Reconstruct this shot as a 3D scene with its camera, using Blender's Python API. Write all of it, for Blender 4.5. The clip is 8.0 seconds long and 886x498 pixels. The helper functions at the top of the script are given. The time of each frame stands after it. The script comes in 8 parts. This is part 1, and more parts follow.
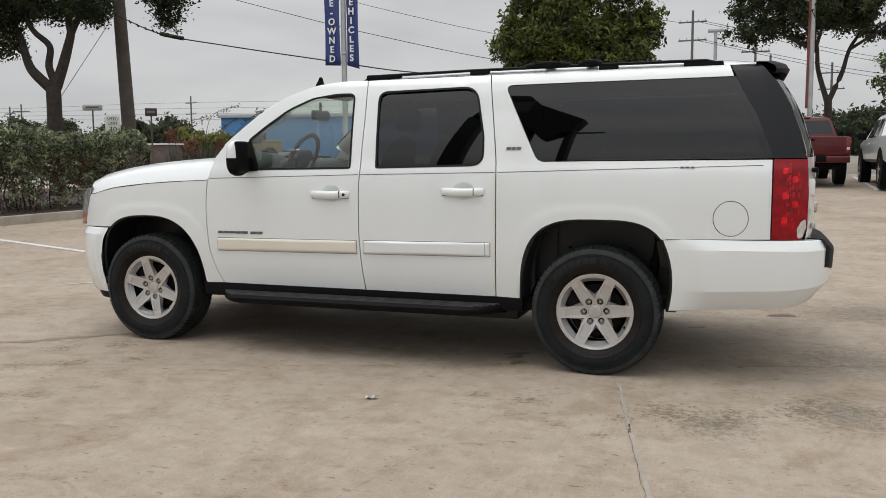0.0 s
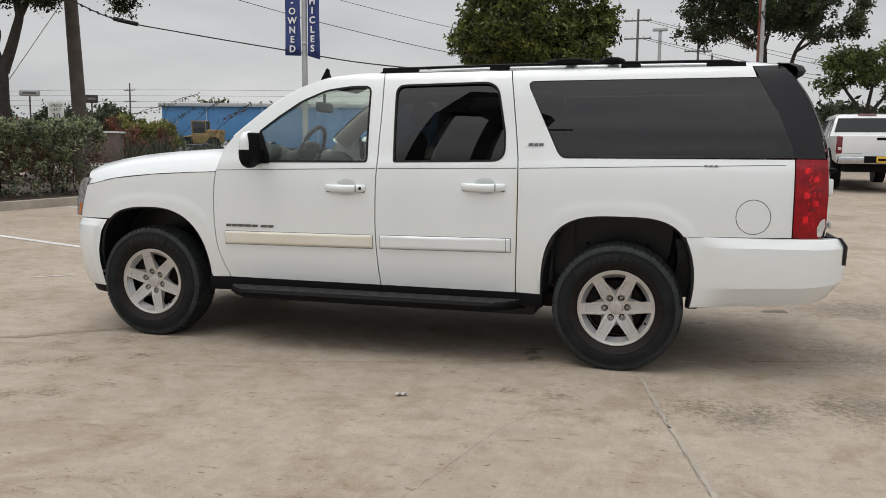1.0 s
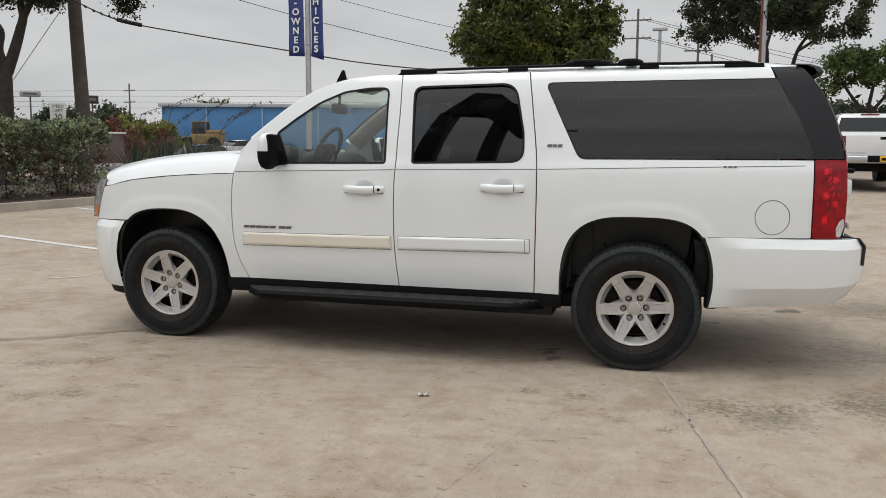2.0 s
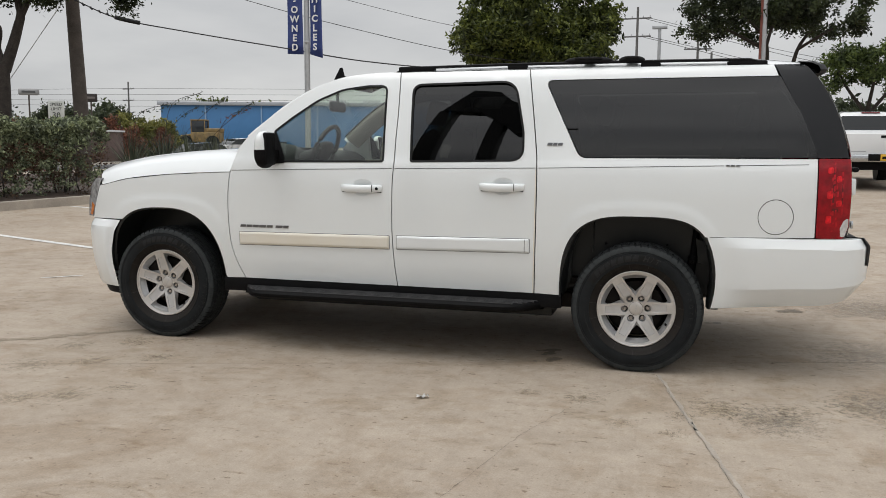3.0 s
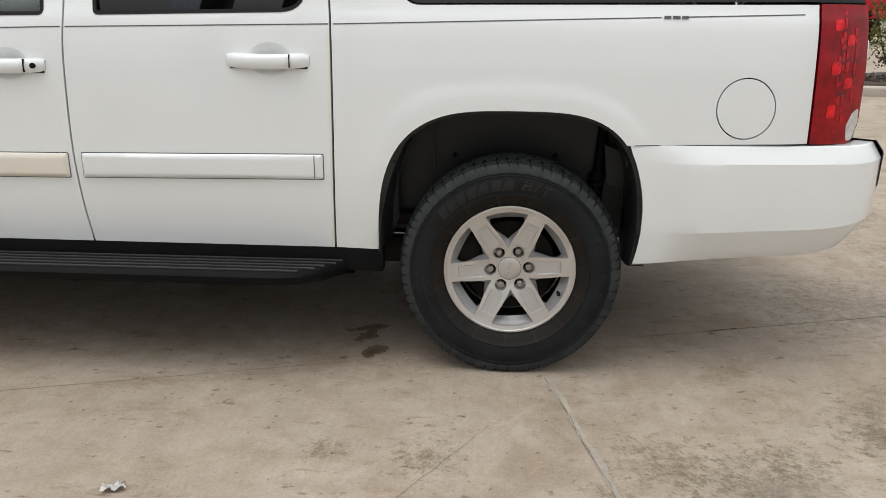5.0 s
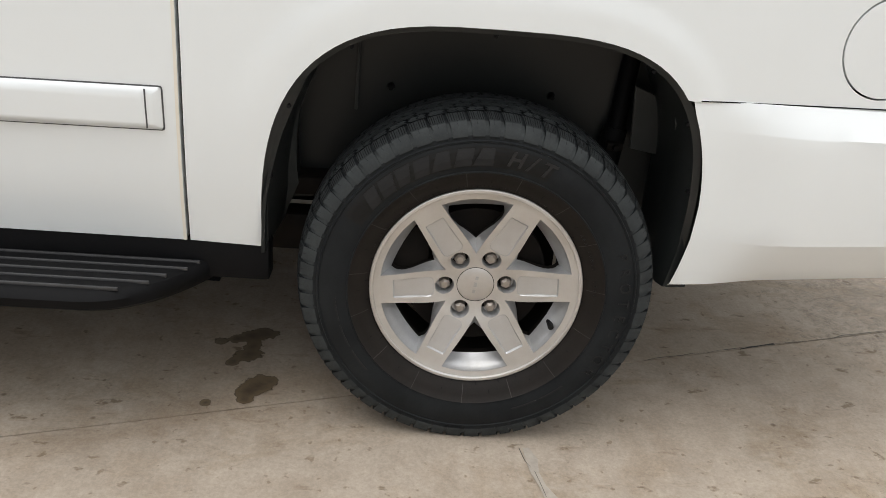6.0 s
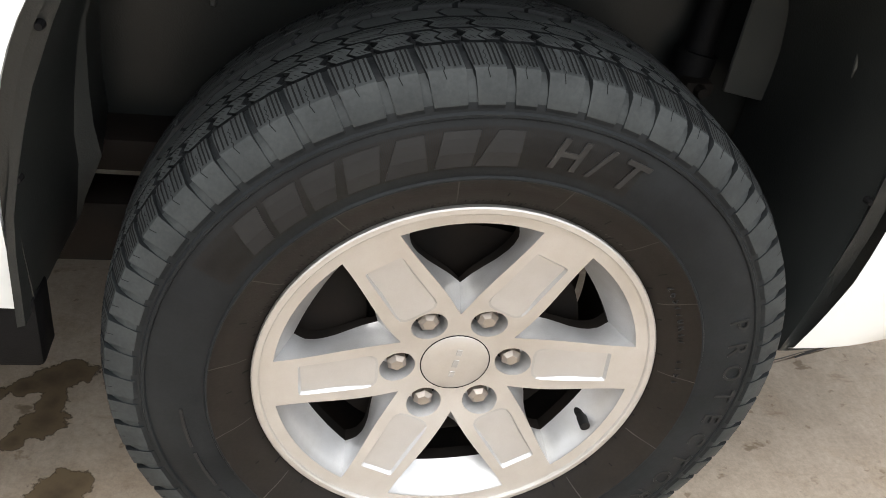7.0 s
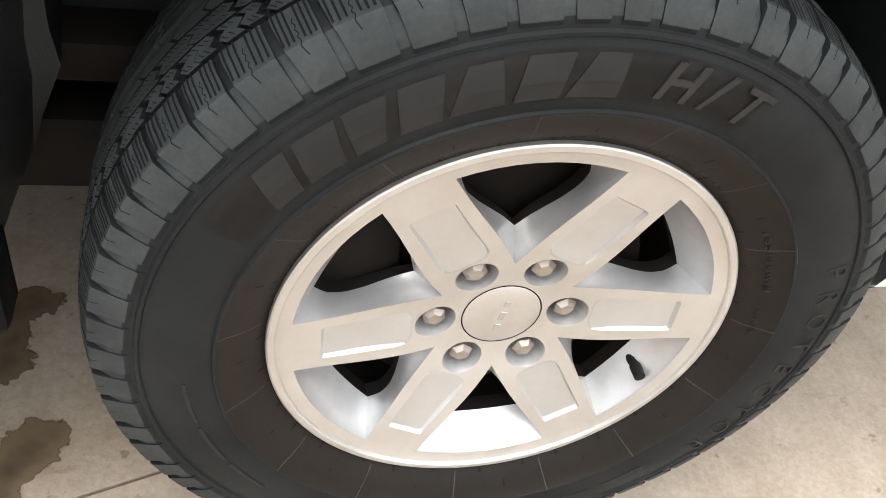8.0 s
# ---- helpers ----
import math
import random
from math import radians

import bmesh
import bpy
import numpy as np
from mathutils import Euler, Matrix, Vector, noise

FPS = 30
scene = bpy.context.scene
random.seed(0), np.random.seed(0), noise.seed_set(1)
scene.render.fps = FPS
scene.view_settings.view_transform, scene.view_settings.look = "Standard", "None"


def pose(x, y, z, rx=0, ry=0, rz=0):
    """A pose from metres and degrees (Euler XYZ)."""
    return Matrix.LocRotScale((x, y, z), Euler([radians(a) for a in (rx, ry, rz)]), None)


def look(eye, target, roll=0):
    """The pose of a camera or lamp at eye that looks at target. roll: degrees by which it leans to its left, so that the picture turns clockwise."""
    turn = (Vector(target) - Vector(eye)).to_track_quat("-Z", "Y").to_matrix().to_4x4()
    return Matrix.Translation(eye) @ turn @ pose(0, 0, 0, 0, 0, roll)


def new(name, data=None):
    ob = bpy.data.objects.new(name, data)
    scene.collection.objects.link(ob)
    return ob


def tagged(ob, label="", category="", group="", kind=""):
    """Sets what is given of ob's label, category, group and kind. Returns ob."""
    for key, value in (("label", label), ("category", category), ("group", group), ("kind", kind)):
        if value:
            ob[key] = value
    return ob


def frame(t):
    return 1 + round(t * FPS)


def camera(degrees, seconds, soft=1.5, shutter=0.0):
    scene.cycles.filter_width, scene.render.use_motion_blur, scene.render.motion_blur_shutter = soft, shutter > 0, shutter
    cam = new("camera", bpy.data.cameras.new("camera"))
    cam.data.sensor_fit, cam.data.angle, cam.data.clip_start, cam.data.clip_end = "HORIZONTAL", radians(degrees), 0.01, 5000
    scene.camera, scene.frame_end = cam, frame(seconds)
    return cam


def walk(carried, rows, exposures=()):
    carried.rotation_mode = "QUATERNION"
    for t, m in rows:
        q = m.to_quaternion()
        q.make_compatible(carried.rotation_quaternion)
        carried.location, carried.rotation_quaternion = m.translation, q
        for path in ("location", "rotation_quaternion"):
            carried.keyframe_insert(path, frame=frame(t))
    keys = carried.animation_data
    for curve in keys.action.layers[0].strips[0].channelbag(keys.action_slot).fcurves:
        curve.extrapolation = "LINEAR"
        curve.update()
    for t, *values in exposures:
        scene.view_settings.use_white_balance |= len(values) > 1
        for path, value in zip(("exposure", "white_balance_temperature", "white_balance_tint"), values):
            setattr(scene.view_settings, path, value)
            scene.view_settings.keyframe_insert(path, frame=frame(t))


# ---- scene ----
from mathutils import geometry

cam = camera(54.9, 8.0, soft=0.9)
PATH = [
    (0, (0.855, -5.141, 1.354), (0.193, -3.266, 1.138), -0.4),
    (0.5, (0.529, -5.22, 1.355), (-0.028, -3.313, 1.126), 0.3),
    (1, (0.362, -5.265, 1.365), (-0.167, -3.35, 1.133), 0.5),
    (1.5, (0.279, -5.322, 1.371), (-0.248, -3.407, 1.139), 0.4),
    (3, (0.229, -5.253, 1.374), (-0.296, -3.338, 1.138), 0.4),
    (3.5, (0.316, -4.758, 1.351), (-0.174, -2.838, 1.083), 0.7),
    (4, (0.232, -4.194, 1.307), (-0.121, -2.259, 0.945), 0.5),
    (4.5, (0.111, -3.565, 1.264), (-0.141, -1.627, 0.842), 0.1),
    (4.7, (0.051, -3.308, 1.288), (-0.156, -1.372, 0.83), -0.2),
    (5.8, (-0.141, -1.882, 1.268), (-0.088, -0.034, 0.505), 4.3),
    (6, (-0.164, -1.65, 1.247), (-0.065, 0.174, 0.431), 4.8),
    (6.5, (-0.212, -1.089, 1.175), (0.056, 0.641, 0.209), 7.0),
    (7, (-0.21, -0.675, 1.072), (0.181, 0.941, -0.04), 9.9),
    (7.5, (-0.252, -0.483, 1.018), (0.245, 0.938, -0.298), 13.1),
    (8, (-0.273, -0.482, 1.015), (0.241, 0.916, -0.32), 13.7),
]
EXPOSURES = [(0, -0.26), (3.0, -0.26), (4.0, -0.18), (4.7, -0.10), (5.8, 0.09), (6.0, 0.17), (6.5, 0.42), (7.0, 1.12), (7.5, 1.32), (8.0, 1.31)]
walk(cam, [(t, look(eye, target, roll)) for t, eye, target, roll in PATH], EXPOSURES)
# ---- world, sun and exposure ----
SLOPE = 0.027          # the lot rises gently away from the parked car
CY = 1.05              # the car's middle line


def ground_z(x, y):
    """Height of the lot's surface."""
    d = y - 2.2
    west, north = min(max((-18 - x) / 10, 0), 1), min(max((y - 18) / 10, 0), 1)
    dip = 0.9 * west * west * (3 - 2 * west) * north * north * (3 - 2 * north)
    return SLOPE * 0.5 * (d + math.sqrt(d * d + 1.0)) - dip


world = bpy.data.worlds.new("overcast_sky")
scene.world = world
world.use_nodes = True
wt = world.node_tree
wt.nodes.clear()
w_out = wt.nodes.new("ShaderNodeOutputWorld")
w_bg = wt.nodes.new("ShaderNodeBackground")
w_sky = wt.nodes.new("ShaderNodeTexSky")
w_sky.sky_type = "NISHITA"
w_sky.sun_disc = False
w_sky.sun_elevation, w_sky.sun_rotation = radians(70), radians(223)
w_co = wt.nodes.new("ShaderNodeTexCoord")
w_sep = wt.nodes.new("ShaderNodeSeparateXYZ")
w_grad = wt.nodes.new("ShaderNodeValToRGB")
w_noise = wt.nodes.new("ShaderNodeTexNoise")
w_map = wt.nodes.new("ShaderNodeMapping")
w_cloud = wt.nodes.new("ShaderNodeValToRGB")
w_mul = wt.nodes.new("ShaderNodeMixRGB")
w_mix = wt.nodes.new("ShaderNodeMixRGB")
w_gain = wt.nodes.new("ShaderNodeMixRGB")
wt.links.new(w_co.outputs["Generated"], w_sep.inputs[0])
wt.links.new(w_sep.outputs["Z"], w_grad.inputs[0])
e = w_grad.color_ramp.elements
e[0].position, e[0].color = 0.0, (0.76, 0.76, 0.76, 1)
e[1].position, e[1].color = 1.0, (2.0, 2.0, 2.02, 1)
k = e.new(0.28)
k.color = (0.80, 0.803, 0.81, 1)
k = e.new(0.55)
k.color = (1.5, 1.5, 1.52, 1)
w_map.inputs["Scale"].default_value = (1.6, 1.6, 6.0)
wt.links.new(w_co.outputs["Generated"], w_map.inputs[0])
wt.links.new(w_map.outputs[0], w_noise.inputs["Vector"])
w_noise.inputs["Scale"].default_value, w_noise.inputs["Detail"].default_value = 1.8, 5
e = w_cloud.color_ramp.elements
e[0].position, e[0].color = 0.34, (0.78, 0.79, 0.805, 1)
e[1].position, e[1].color = 0.70, (1.08, 1.08, 1.07, 1)
wt.links.new(w_noise.outputs["Fac"], w_cloud.inputs[0])
w_mul.blend_type, w_mul.inputs[0].default_value = "MULTIPLY", 1.0
wt.links.new(w_grad.outputs[0], w_mul.inputs[1])
wt.links.new(w_cloud.outputs[0], w_mul.inputs[2])
w_gain.blend_type, w_gain.inputs[0].default_value = "MULTIPLY", 1.0
w_gain.inputs[2].default_value = (0.1, 0.1, 0.1, 1)
wt.links.new(w_sky.outputs[0], w_gain.inputs[1])
w_mix.inputs[0].default_value = 0.94
wt.links.new(w_gain.outputs[0], w_mix.inputs[1])
wt.links.new(w_mul.outputs[0], w_mix.inputs[2])
wt.links.new(w_mix.outputs[0], w_bg.inputs["Color"])
w_bg.inputs["Strength"].default_value = 1.0
wt.links.new(w_bg.outputs[0], w_out.inputs["Surface"])

sun_data = bpy.data.lights.new("sun", "SUN")
sun_data.energy, sun_data.angle, sun_data.color = 0.8, radians(35), (1.0, 0.97, 0.93)
sun = new("sun", sun_data)
sun.matrix_world = look((0, 0, 30), (7.5, 8.0, 0))

# ---- small tools ----


def smooth_step(a, b, v):
    s = np.clip((np.asarray(v, float) - a) / (b - a), 0, 1)
    return s * s * (3 - 2 * s)


def table(tab, v):
    """Smooth lookup in rows of (place, value), by cubic pieces that never overshoot."""
    xs, ys = np.array([r[0] for r in tab], float), np.array([r[1] for r in tab], float)
    h, d = np.diff(xs), np.diff(ys) / np.diff(xs)
    m = np.zeros(len(xs))
    m[0], m[-1] = d[0], d[-1]
    for i in range(1, len(xs) - 1):
        m[i] = 0 if d[i - 1] * d[i] <= 0 else 2 * d[i - 1] * d[i] / (d[i - 1] + d[i])
    v = np.clip(np.asarray(v, float), xs[0], xs[-1])
    i = np.clip(np.searchsorted(xs, v, side="right") - 1, 0, len(h) - 1)
    s = (v - xs[i]) / h[i]
    return (2 * s**3 - 3 * s**2 + 1) * ys[i] + (s**3 - 2 * s**2 + s) * h[i] * m[i] + (3 * s**2 - 2 * s**3) * ys[i + 1] + (s**3 - s**2) * h[i] * m[i + 1]


def rounded(points, radii, steps=7):
    """A closed outline through the corners given, each rounded with its radius."""
    out, n = [], len(points)
    if isinstance(radii, (int, float)):
        radii = [radii] * n
    for i in range(n):
        p, a, b = np.array(points[i], float), np.array(points[i - 1], float), np.array(points[(i + 1) % n], float)
        if radii[i] <= 0:
            out.append(tuple(p))
            continue
        u, v = (a - p) / np.linalg.norm(a - p), (b - p) / np.linalg.norm(b - p)
        half = math.acos(np.clip(u @ v, -1, 1)) / 2
        t = min(radii[i] / max(math.tan(half), 1e-3), 0.48 * np.linalg.norm(a - p), 0.48 * np.linalg.norm(b - p))
        for k in range(steps + 1):
            s = k / steps
            out.append(tuple((1 - s) ** 2 * (p + u * t) + 2 * s * (1 - s) * p + s * s * (p + v * t)))
    return out


def resample(points, step, closed=True):
    """The same line with points no further apart than step."""
    out, n = [], len(points)
    for i in range(n if closed else n - 1):
        a, b = np.array(points[i], float), np.array(points[(i + 1) % n], float)
        k = max(1, int(np.linalg.norm(b - a) / step + 0.999))
        out += [tuple(a + (b - a) * j / k) for j in range(k)]
    if not closed:
        out.append(tuple(points[-1]))
    return out


def curve_through(points, n=24):
    """An open smooth line through a few points."""
    p = [np.array(q, float) for q in points]
    p = [2 * p[0] - p[1], *p, 2 * p[-1] - p[-2]]
    out = []
    for i in range(1, len(p) - 2):
        for k in range(n):
            s = k / n
            out.append(tuple(0.5 * (2 * p[i] + (p[i + 1] - p[i - 1]) * s + (2 * p[i - 1] - 5 * p[i] + 4 * p[i + 1] - p[i + 2]) * s * s
                                    + (3 * p[i] - p[i - 1] - 3 * p[i + 1] + p[i + 2]) * s**3)))
    out.append(tuple(p[-2]))
    return out


def inside(poly, pts):
    """Which of the points lie inside the outline."""
    pts, poly = np.asarray(pts, float), np.asarray(poly, float)
    x, y, hit = pts[:, 0], pts[:, 1], np.zeros(len(pts), bool)
    for (ax, ay), (bx, by) in zip(poly, np.roll(poly, -1, 0)):
        if ay != by:
            hit ^= ((ay > y) != (by > y)) & (x < (bx - ax) * (y - ay) / (by - ay) + ax)
    return hit


def edge_distance(poly, pts):
    pts, best = np.asarray(pts, float), np.full(len(pts), 1e9)
    poly = np.asarray(poly, float)
    for a, b in zip(poly, np.roll(poly, -1, 0)):
        ab = b - a
        s = np.clip(((pts - a) @ ab) / max(ab @ ab, 1e-12), 0, 1)
        best = np.minimum(best, np.linalg.norm(pts - a - s[:, None] * ab, axis=1))
    return best


def fill2d(outer, holes, step):
    """Triangles over a flat outline with holes, with inner points on a grid."""
    loops = [outer, *holes]
    pts, edges = [], []
    for loop in loops:
        k = len(pts)
        pts += [tuple(p) for p in loop]
        edges += [(k + i, k + (i + 1) % len(loop)) for i in range(len(loop))]
    o = np.array(outer)
    gx, gz = np.meshgrid(np.arange(o[:, 0].min(), o[:, 0].max(), step), np.arange(o[:, 1].min(), o[:, 1].max(), step))
    g = np.stack([gx.ravel() + 1e-4, gz.ravel() + 2e-4], 1)
    if len(g):
        keep = inside(outer, g)
        for h in holes:
            keep &= ~inside(h, g)
        for loop in loops:
            keep &= edge_distance(loop, g) > 0.45 * step
        pts += [tuple(p) for p in g[keep]]
    v, _, f, *_ = geometry.delaunay_2d_cdt([Vector(p) for p in pts], edges, [], 0, 1e-5)
    v = np.array([tuple(p) for p in v])
    f = np.array([tuple(t) for t in f])
    c = v[f].mean(1)
    keep = inside(outer, c)
    for h in holes:
        keep &= ~inside(h, c)
    return v, f[keep]


def mesh_object(name, verts, faces, material, parent=None, smooth=True, label="", normals=None, angle=None):
    """One mesh object from points and faces."""
    me = bpy.data.meshes.new(name)
    me.from_pydata([tuple(map(float, v)) for v in verts], [], [tuple(map(int, f)) for f in faces])
    me.validate()
    me.update()
    if smooth:
        me.polygons.foreach_set("use_smooth", [True] * len(me.polygons))
        if angle is not None:
            me.set_sharp_from_angle(angle=radians(angle))
    if normals is not None and len(normals) == len(me.vertices):
        me.normals_split_custom_set_from_vertices([tuple(map(float, n)) for n in normals])
    for m in material if isinstance(material, (list, tuple)) else [material]:
        me.materials.append(m)
    ob = new(name, me)
    if parent is not None:
        ob.parent = parent
    if label:
        ob["label"] = label
    return ob


def part(name, bm, material, parent=None, label="", angle=35):
    """Links a bmesh as one mesh object under a thing or a part."""
    me = bpy.data.meshes.new(name)
    bmesh.ops.recalc_face_normals(bm, faces=bm.faces)
    bm.to_mesh(me)
    bm.free()
    me.polygons.foreach_set("use_smooth", [True] * len(me.polygons))
    me.set_sharp_from_angle(angle=radians(angle))
    me.materials.append(material)
    ob = new(name, me)
    if parent is not None:
        ob.parent = parent
    if label:
        ob["label"] = label
    return ob


def empty(name, x=0, y=0, z=0, rz=0):
    ob = new(name)
    ob.matrix_world = pose(x, y, z, 0, 0, rz)
    ob.empty_display_size = 0.1
    return ob


def add_box(bm, x0, x1, y0, y1, z0, z1, bevel=0.0, segs=2, m=None):
    """A box with rounded edges added to bm."""
    r = bmesh.ops.create_cube(bm, size=1.0)
    vs = r["verts"]
    bmesh.ops.scale(bm, vec=(x1 - x0, y1 - y0, z1 - z0), verts=vs)
    bmesh.ops.translate(bm, vec=((x0 + x1) / 2, (y0 + y1) / 2, (z0 + z1) / 2), verts=vs)
    if bevel:
        es = list({ed for v in vs for ed in v.link_edges})
        r = bmesh.ops.bevel(bm, geom=es, offset=bevel, segments=segs, affect="EDGES", profile=0.5)
        vs = list({v for f in r["faces"] for v in f.verts} | {v for v in vs if v.is_valid})
    if m is not None:
        bmesh.ops.transform(bm, matrix=m, verts=vs)
    return vs


def box(name, x0, x1, y0, y1, z0, z1, material, parent=None, bevel=0.01, label="", m=None):
    bm = bmesh.new()
    add_box(bm, x0, x1, y0, y1, z0, z1, bevel, 2, m)
    return part(name, bm, material, parent, label)


def add_cyl(bm, a, b, ra, rb, n=12, caps=True):
    """A tapered round bar from a to b."""
    a, b = Vector(a), Vector(b)
    axis = (b - a).normalized()
    q = axis.to_track_quat("Z", "Y").to_matrix().to_4x4()
    r = bmesh.ops.create_cone(bm, cap_ends=caps, segments=n, radius1=ra, radius2=rb, depth=(b - a).length)
    bmesh.ops.transform(bm, matrix=Matrix.Translation((a + b) / 2) @ q, verts=r["verts"])
    return r["verts"]


def tube(name, points, radius, material, parent=None, n=8, label="", closed=False):
    """A round bar along a line; radius is one number or one a point."""
    pts = [np.array(p, float) for p in points]
    rad = [radius] * len(pts) if isinstance(radius, (int, float)) else radius
    verts, faces, k = [], [], len(pts)
    ref = np.array([0.13, 0.21, 1.0])
    for i, p in enumerate(pts):
        d = pts[(i + 1) % k] - pts[i - 1] if closed or 0 < i < k - 1 else (pts[1] - pts[0] if i == 0 else pts[-1] - pts[-2])
        d = d / np.linalg.norm(d)
        if abs(d @ ref) > 0.95 * np.linalg.norm(ref):
            ref = np.array([1.0, 0.2, 0.1])
        u = np.cross(d, ref)
        u /= np.linalg.norm(u)
        w = np.cross(d, u)
        verts += [p + rad[i] * (math.cos(2 * math.pi * j / n) * u + math.sin(2 * math.pi * j / n) * w) for j in range(n)]
    for i in range(k if closed else k - 1):
        for j in range(n):
            a, b = i * n + j, i * n + (j + 1) % n
            c, d = ((i + 1) % k) * n + (j + 1) % n, ((i + 1) % k) * n + j
            faces.append((a, b, c, d))
    if not closed:
        faces += [tuple(range(n - 1, -1, -1)), tuple(range((k - 1) * n, k * n))]
    return mesh_object(name, verts, faces, material, parent, True, label, angle=50)


def loft(name, rows, material, parent=None, closed=False, label="", angle=None, flip=False):
    """A smooth skin over rows of points, all rows equally long."""
    n, verts, faces = len(rows[0]), [p for row in rows for p in row], []
    for i in range(len(rows) - 1):
        for j in range(n if closed else n - 1):
            q = (i * n + j, i * n + (j + 1) % n, (i + 1) * n + (j + 1) % n, (i + 1) * n + j)
            faces.append(q[::-1] if flip else q)
    return mesh_object(name, verts, faces, material, parent, True, label, angle=angle)


def text_mesh(name, words, size, depth, material, m, parent=None, label="", shear=0.0, align="CENTER", bold=0.0):
    """Raised lettering in the built-in font."""
    cu = bpy.data.curves.new(name, "FONT")
    cu.body, cu.size, cu.extrude, cu.align_x, cu.align_y, cu.shear, cu.offset = words, size, depth, align, "CENTER", shear, bold
    cu.resolution_u = 3
    tmp = bpy.data.objects.new(name, cu)
    scene.collection.objects.link(tmp)
    me = bpy.data.meshes.new_from_object(tmp.evaluated_get(bpy.context.evaluated_depsgraph_get()))
    bpy.data.objects.remove(tmp)
    me.transform(m)
    me.materials.clear()
    me.materials.append(material)
    ob = new(name, me)
    if parent is not None:
        ob.parent = parent
    if label:
        ob["label"] = label
    return ob


# ---- materials ----


def material(name, color, rough=0.5, metal=0.0, vary=0.0, scale=6.0, fine=0.0, fine_scale=120.0, bump=0.0, bump_scale=200.0, coat=0.0, spec=0.5, second=None,
             detail=6, rough_vary=0.0):
    """A plain procedural surface: a base colour with stains (vary, scale), grain (fine) and relief (bump)."""
    mat = bpy.data.materials.new(name)
    mat.use_nodes = True
    t = mat.node_tree
    b = t.nodes["Principled BSDF"]
    b.inputs["Base Color"].default_value = (*color, 1)
    b.inputs["Roughness"].default_value = rough
    b.inputs["Metallic"].default_value = metal
    b.inputs["Coat Weight"].default_value = coat
    b.inputs["Coat Roughness"].default_value = 0.04
    b.inputs["Specular IOR Level"].default_value = spec
    co = t.nodes.new("ShaderNodeTexCoord")
    last = None
    if vary:
        n = t.nodes.new("ShaderNodeTexNoise")
        n.inputs["Scale"].default_value, n.inputs["Detail"].default_value = scale, detail
        n.inputs["Roughness"].default_value = 0.62
        t.links.new(co.outputs["Object"], n.inputs["Vector"])
        r = t.nodes.new("ShaderNodeValToRGB")
        other = second or tuple(c * (1 - vary) for c in color)
        r.color_ramp.elements[0].position, r.color_ramp.elements[0].color = 0.33, (*other, 1)
        r.color_ramp.elements[1].position, r.color_ramp.elements[1].color = 0.67, (*color, 1)
        t.links.new(n.outputs["Fac"], r.inputs[0])
        last = r.outputs[0]
        if rough_vary:
            mr = t.nodes.new("ShaderNodeMapRange")
            mr.inputs["To Min"].default_value, mr.inputs["To Max"].default_value = rough + rough_vary, rough
            t.links.new(n.outputs["Fac"], mr.inputs["Value"])
            t.links.new(mr.outputs[0], b.inputs["Roughness"])
    if fine:
        n2 = t.nodes.new("ShaderNodeTexNoise")
        n2.inputs["Scale"].default_value, n2.inputs["Detail"].default_value = fine_scale, 3
        t.links.new(co.outputs["Object"], n2.inputs["Vector"])
        mr = t.nodes.new("ShaderNodeMapRange")
        mr.inputs["From Min"].default_value, mr.inputs["From Max"].default_value = 0.25, 0.75
        mr.inputs["To Min"].default_value, mr.inputs["To Max"].default_value = 1 - fine, 1 + fine
        t.links.new(n2.outputs["Fac"], mr.inputs["Value"])
        mx = t.nodes.new("ShaderNodeMixRGB")
        mx.blend_type, mx.inputs[0].default_value = "MULTIPLY", 1.0
        mx.inputs[1].default_value = (*color, 1)
        if last:
            t.links.new(last, mx.inputs[1])
        t.links.new(mr.outputs[0], mx.inputs[2])
        last = mx.outputs[0]
    if last:
        t.links.new(last, b.inputs["Base Color"])
    if bump:
        n3 = t.nodes.new("ShaderNodeTexNoise")
        n3.inputs["Scale"].default_value, n3.inputs["Detail"].default_value = bump_scale, 4
        t.links.new(co.outputs["Object"], n3.inputs["Vector"])
        bp = t.nodes.new("ShaderNodeBump")
        bp.inputs["Strength"].default_value, bp.inputs["Distance"].default_value = bump, 0.004
        t.links.new(n3.outputs["Fac"], bp.inputs["Height"])
        t.links.new(bp.outputs[0], b.inputs["Normal"])
    return mat


def pane_material(name, tint, ior=1.5, rough=0.0):
    """Thin sheet glass: tinted see-through with a gloss that grows at grazing angles."""
    mat = bpy.data.materials.new(name)
    mat.use_nodes = True
    t = mat.node_tree
    t.nodes.clear()
    out, mix = t.nodes.new("ShaderNodeOutputMaterial"), t.nodes.new("ShaderNodeMixShader")
    tr, gl, fr = t.nodes.new("ShaderNodeBsdfTransparent"), t.nodes.new("ShaderNodeBsdfGlossy"), t.nodes.new("ShaderNodeFresnel")
    tr.inputs[0].default_value = (*tint, 1)
    gl.inputs["Roughness"].default_value = rough
    fr.inputs["IOR"].default_value = ior
    t.links.new(fr.outputs[0], mix.inputs[0])
    t.links.new(tr.outputs[0], mix.inputs[1])
    t.links.new(gl.outputs[0], mix.inputs[2])
    t.links.new(mix.outputs[0], out.inputs[0])
    return mat


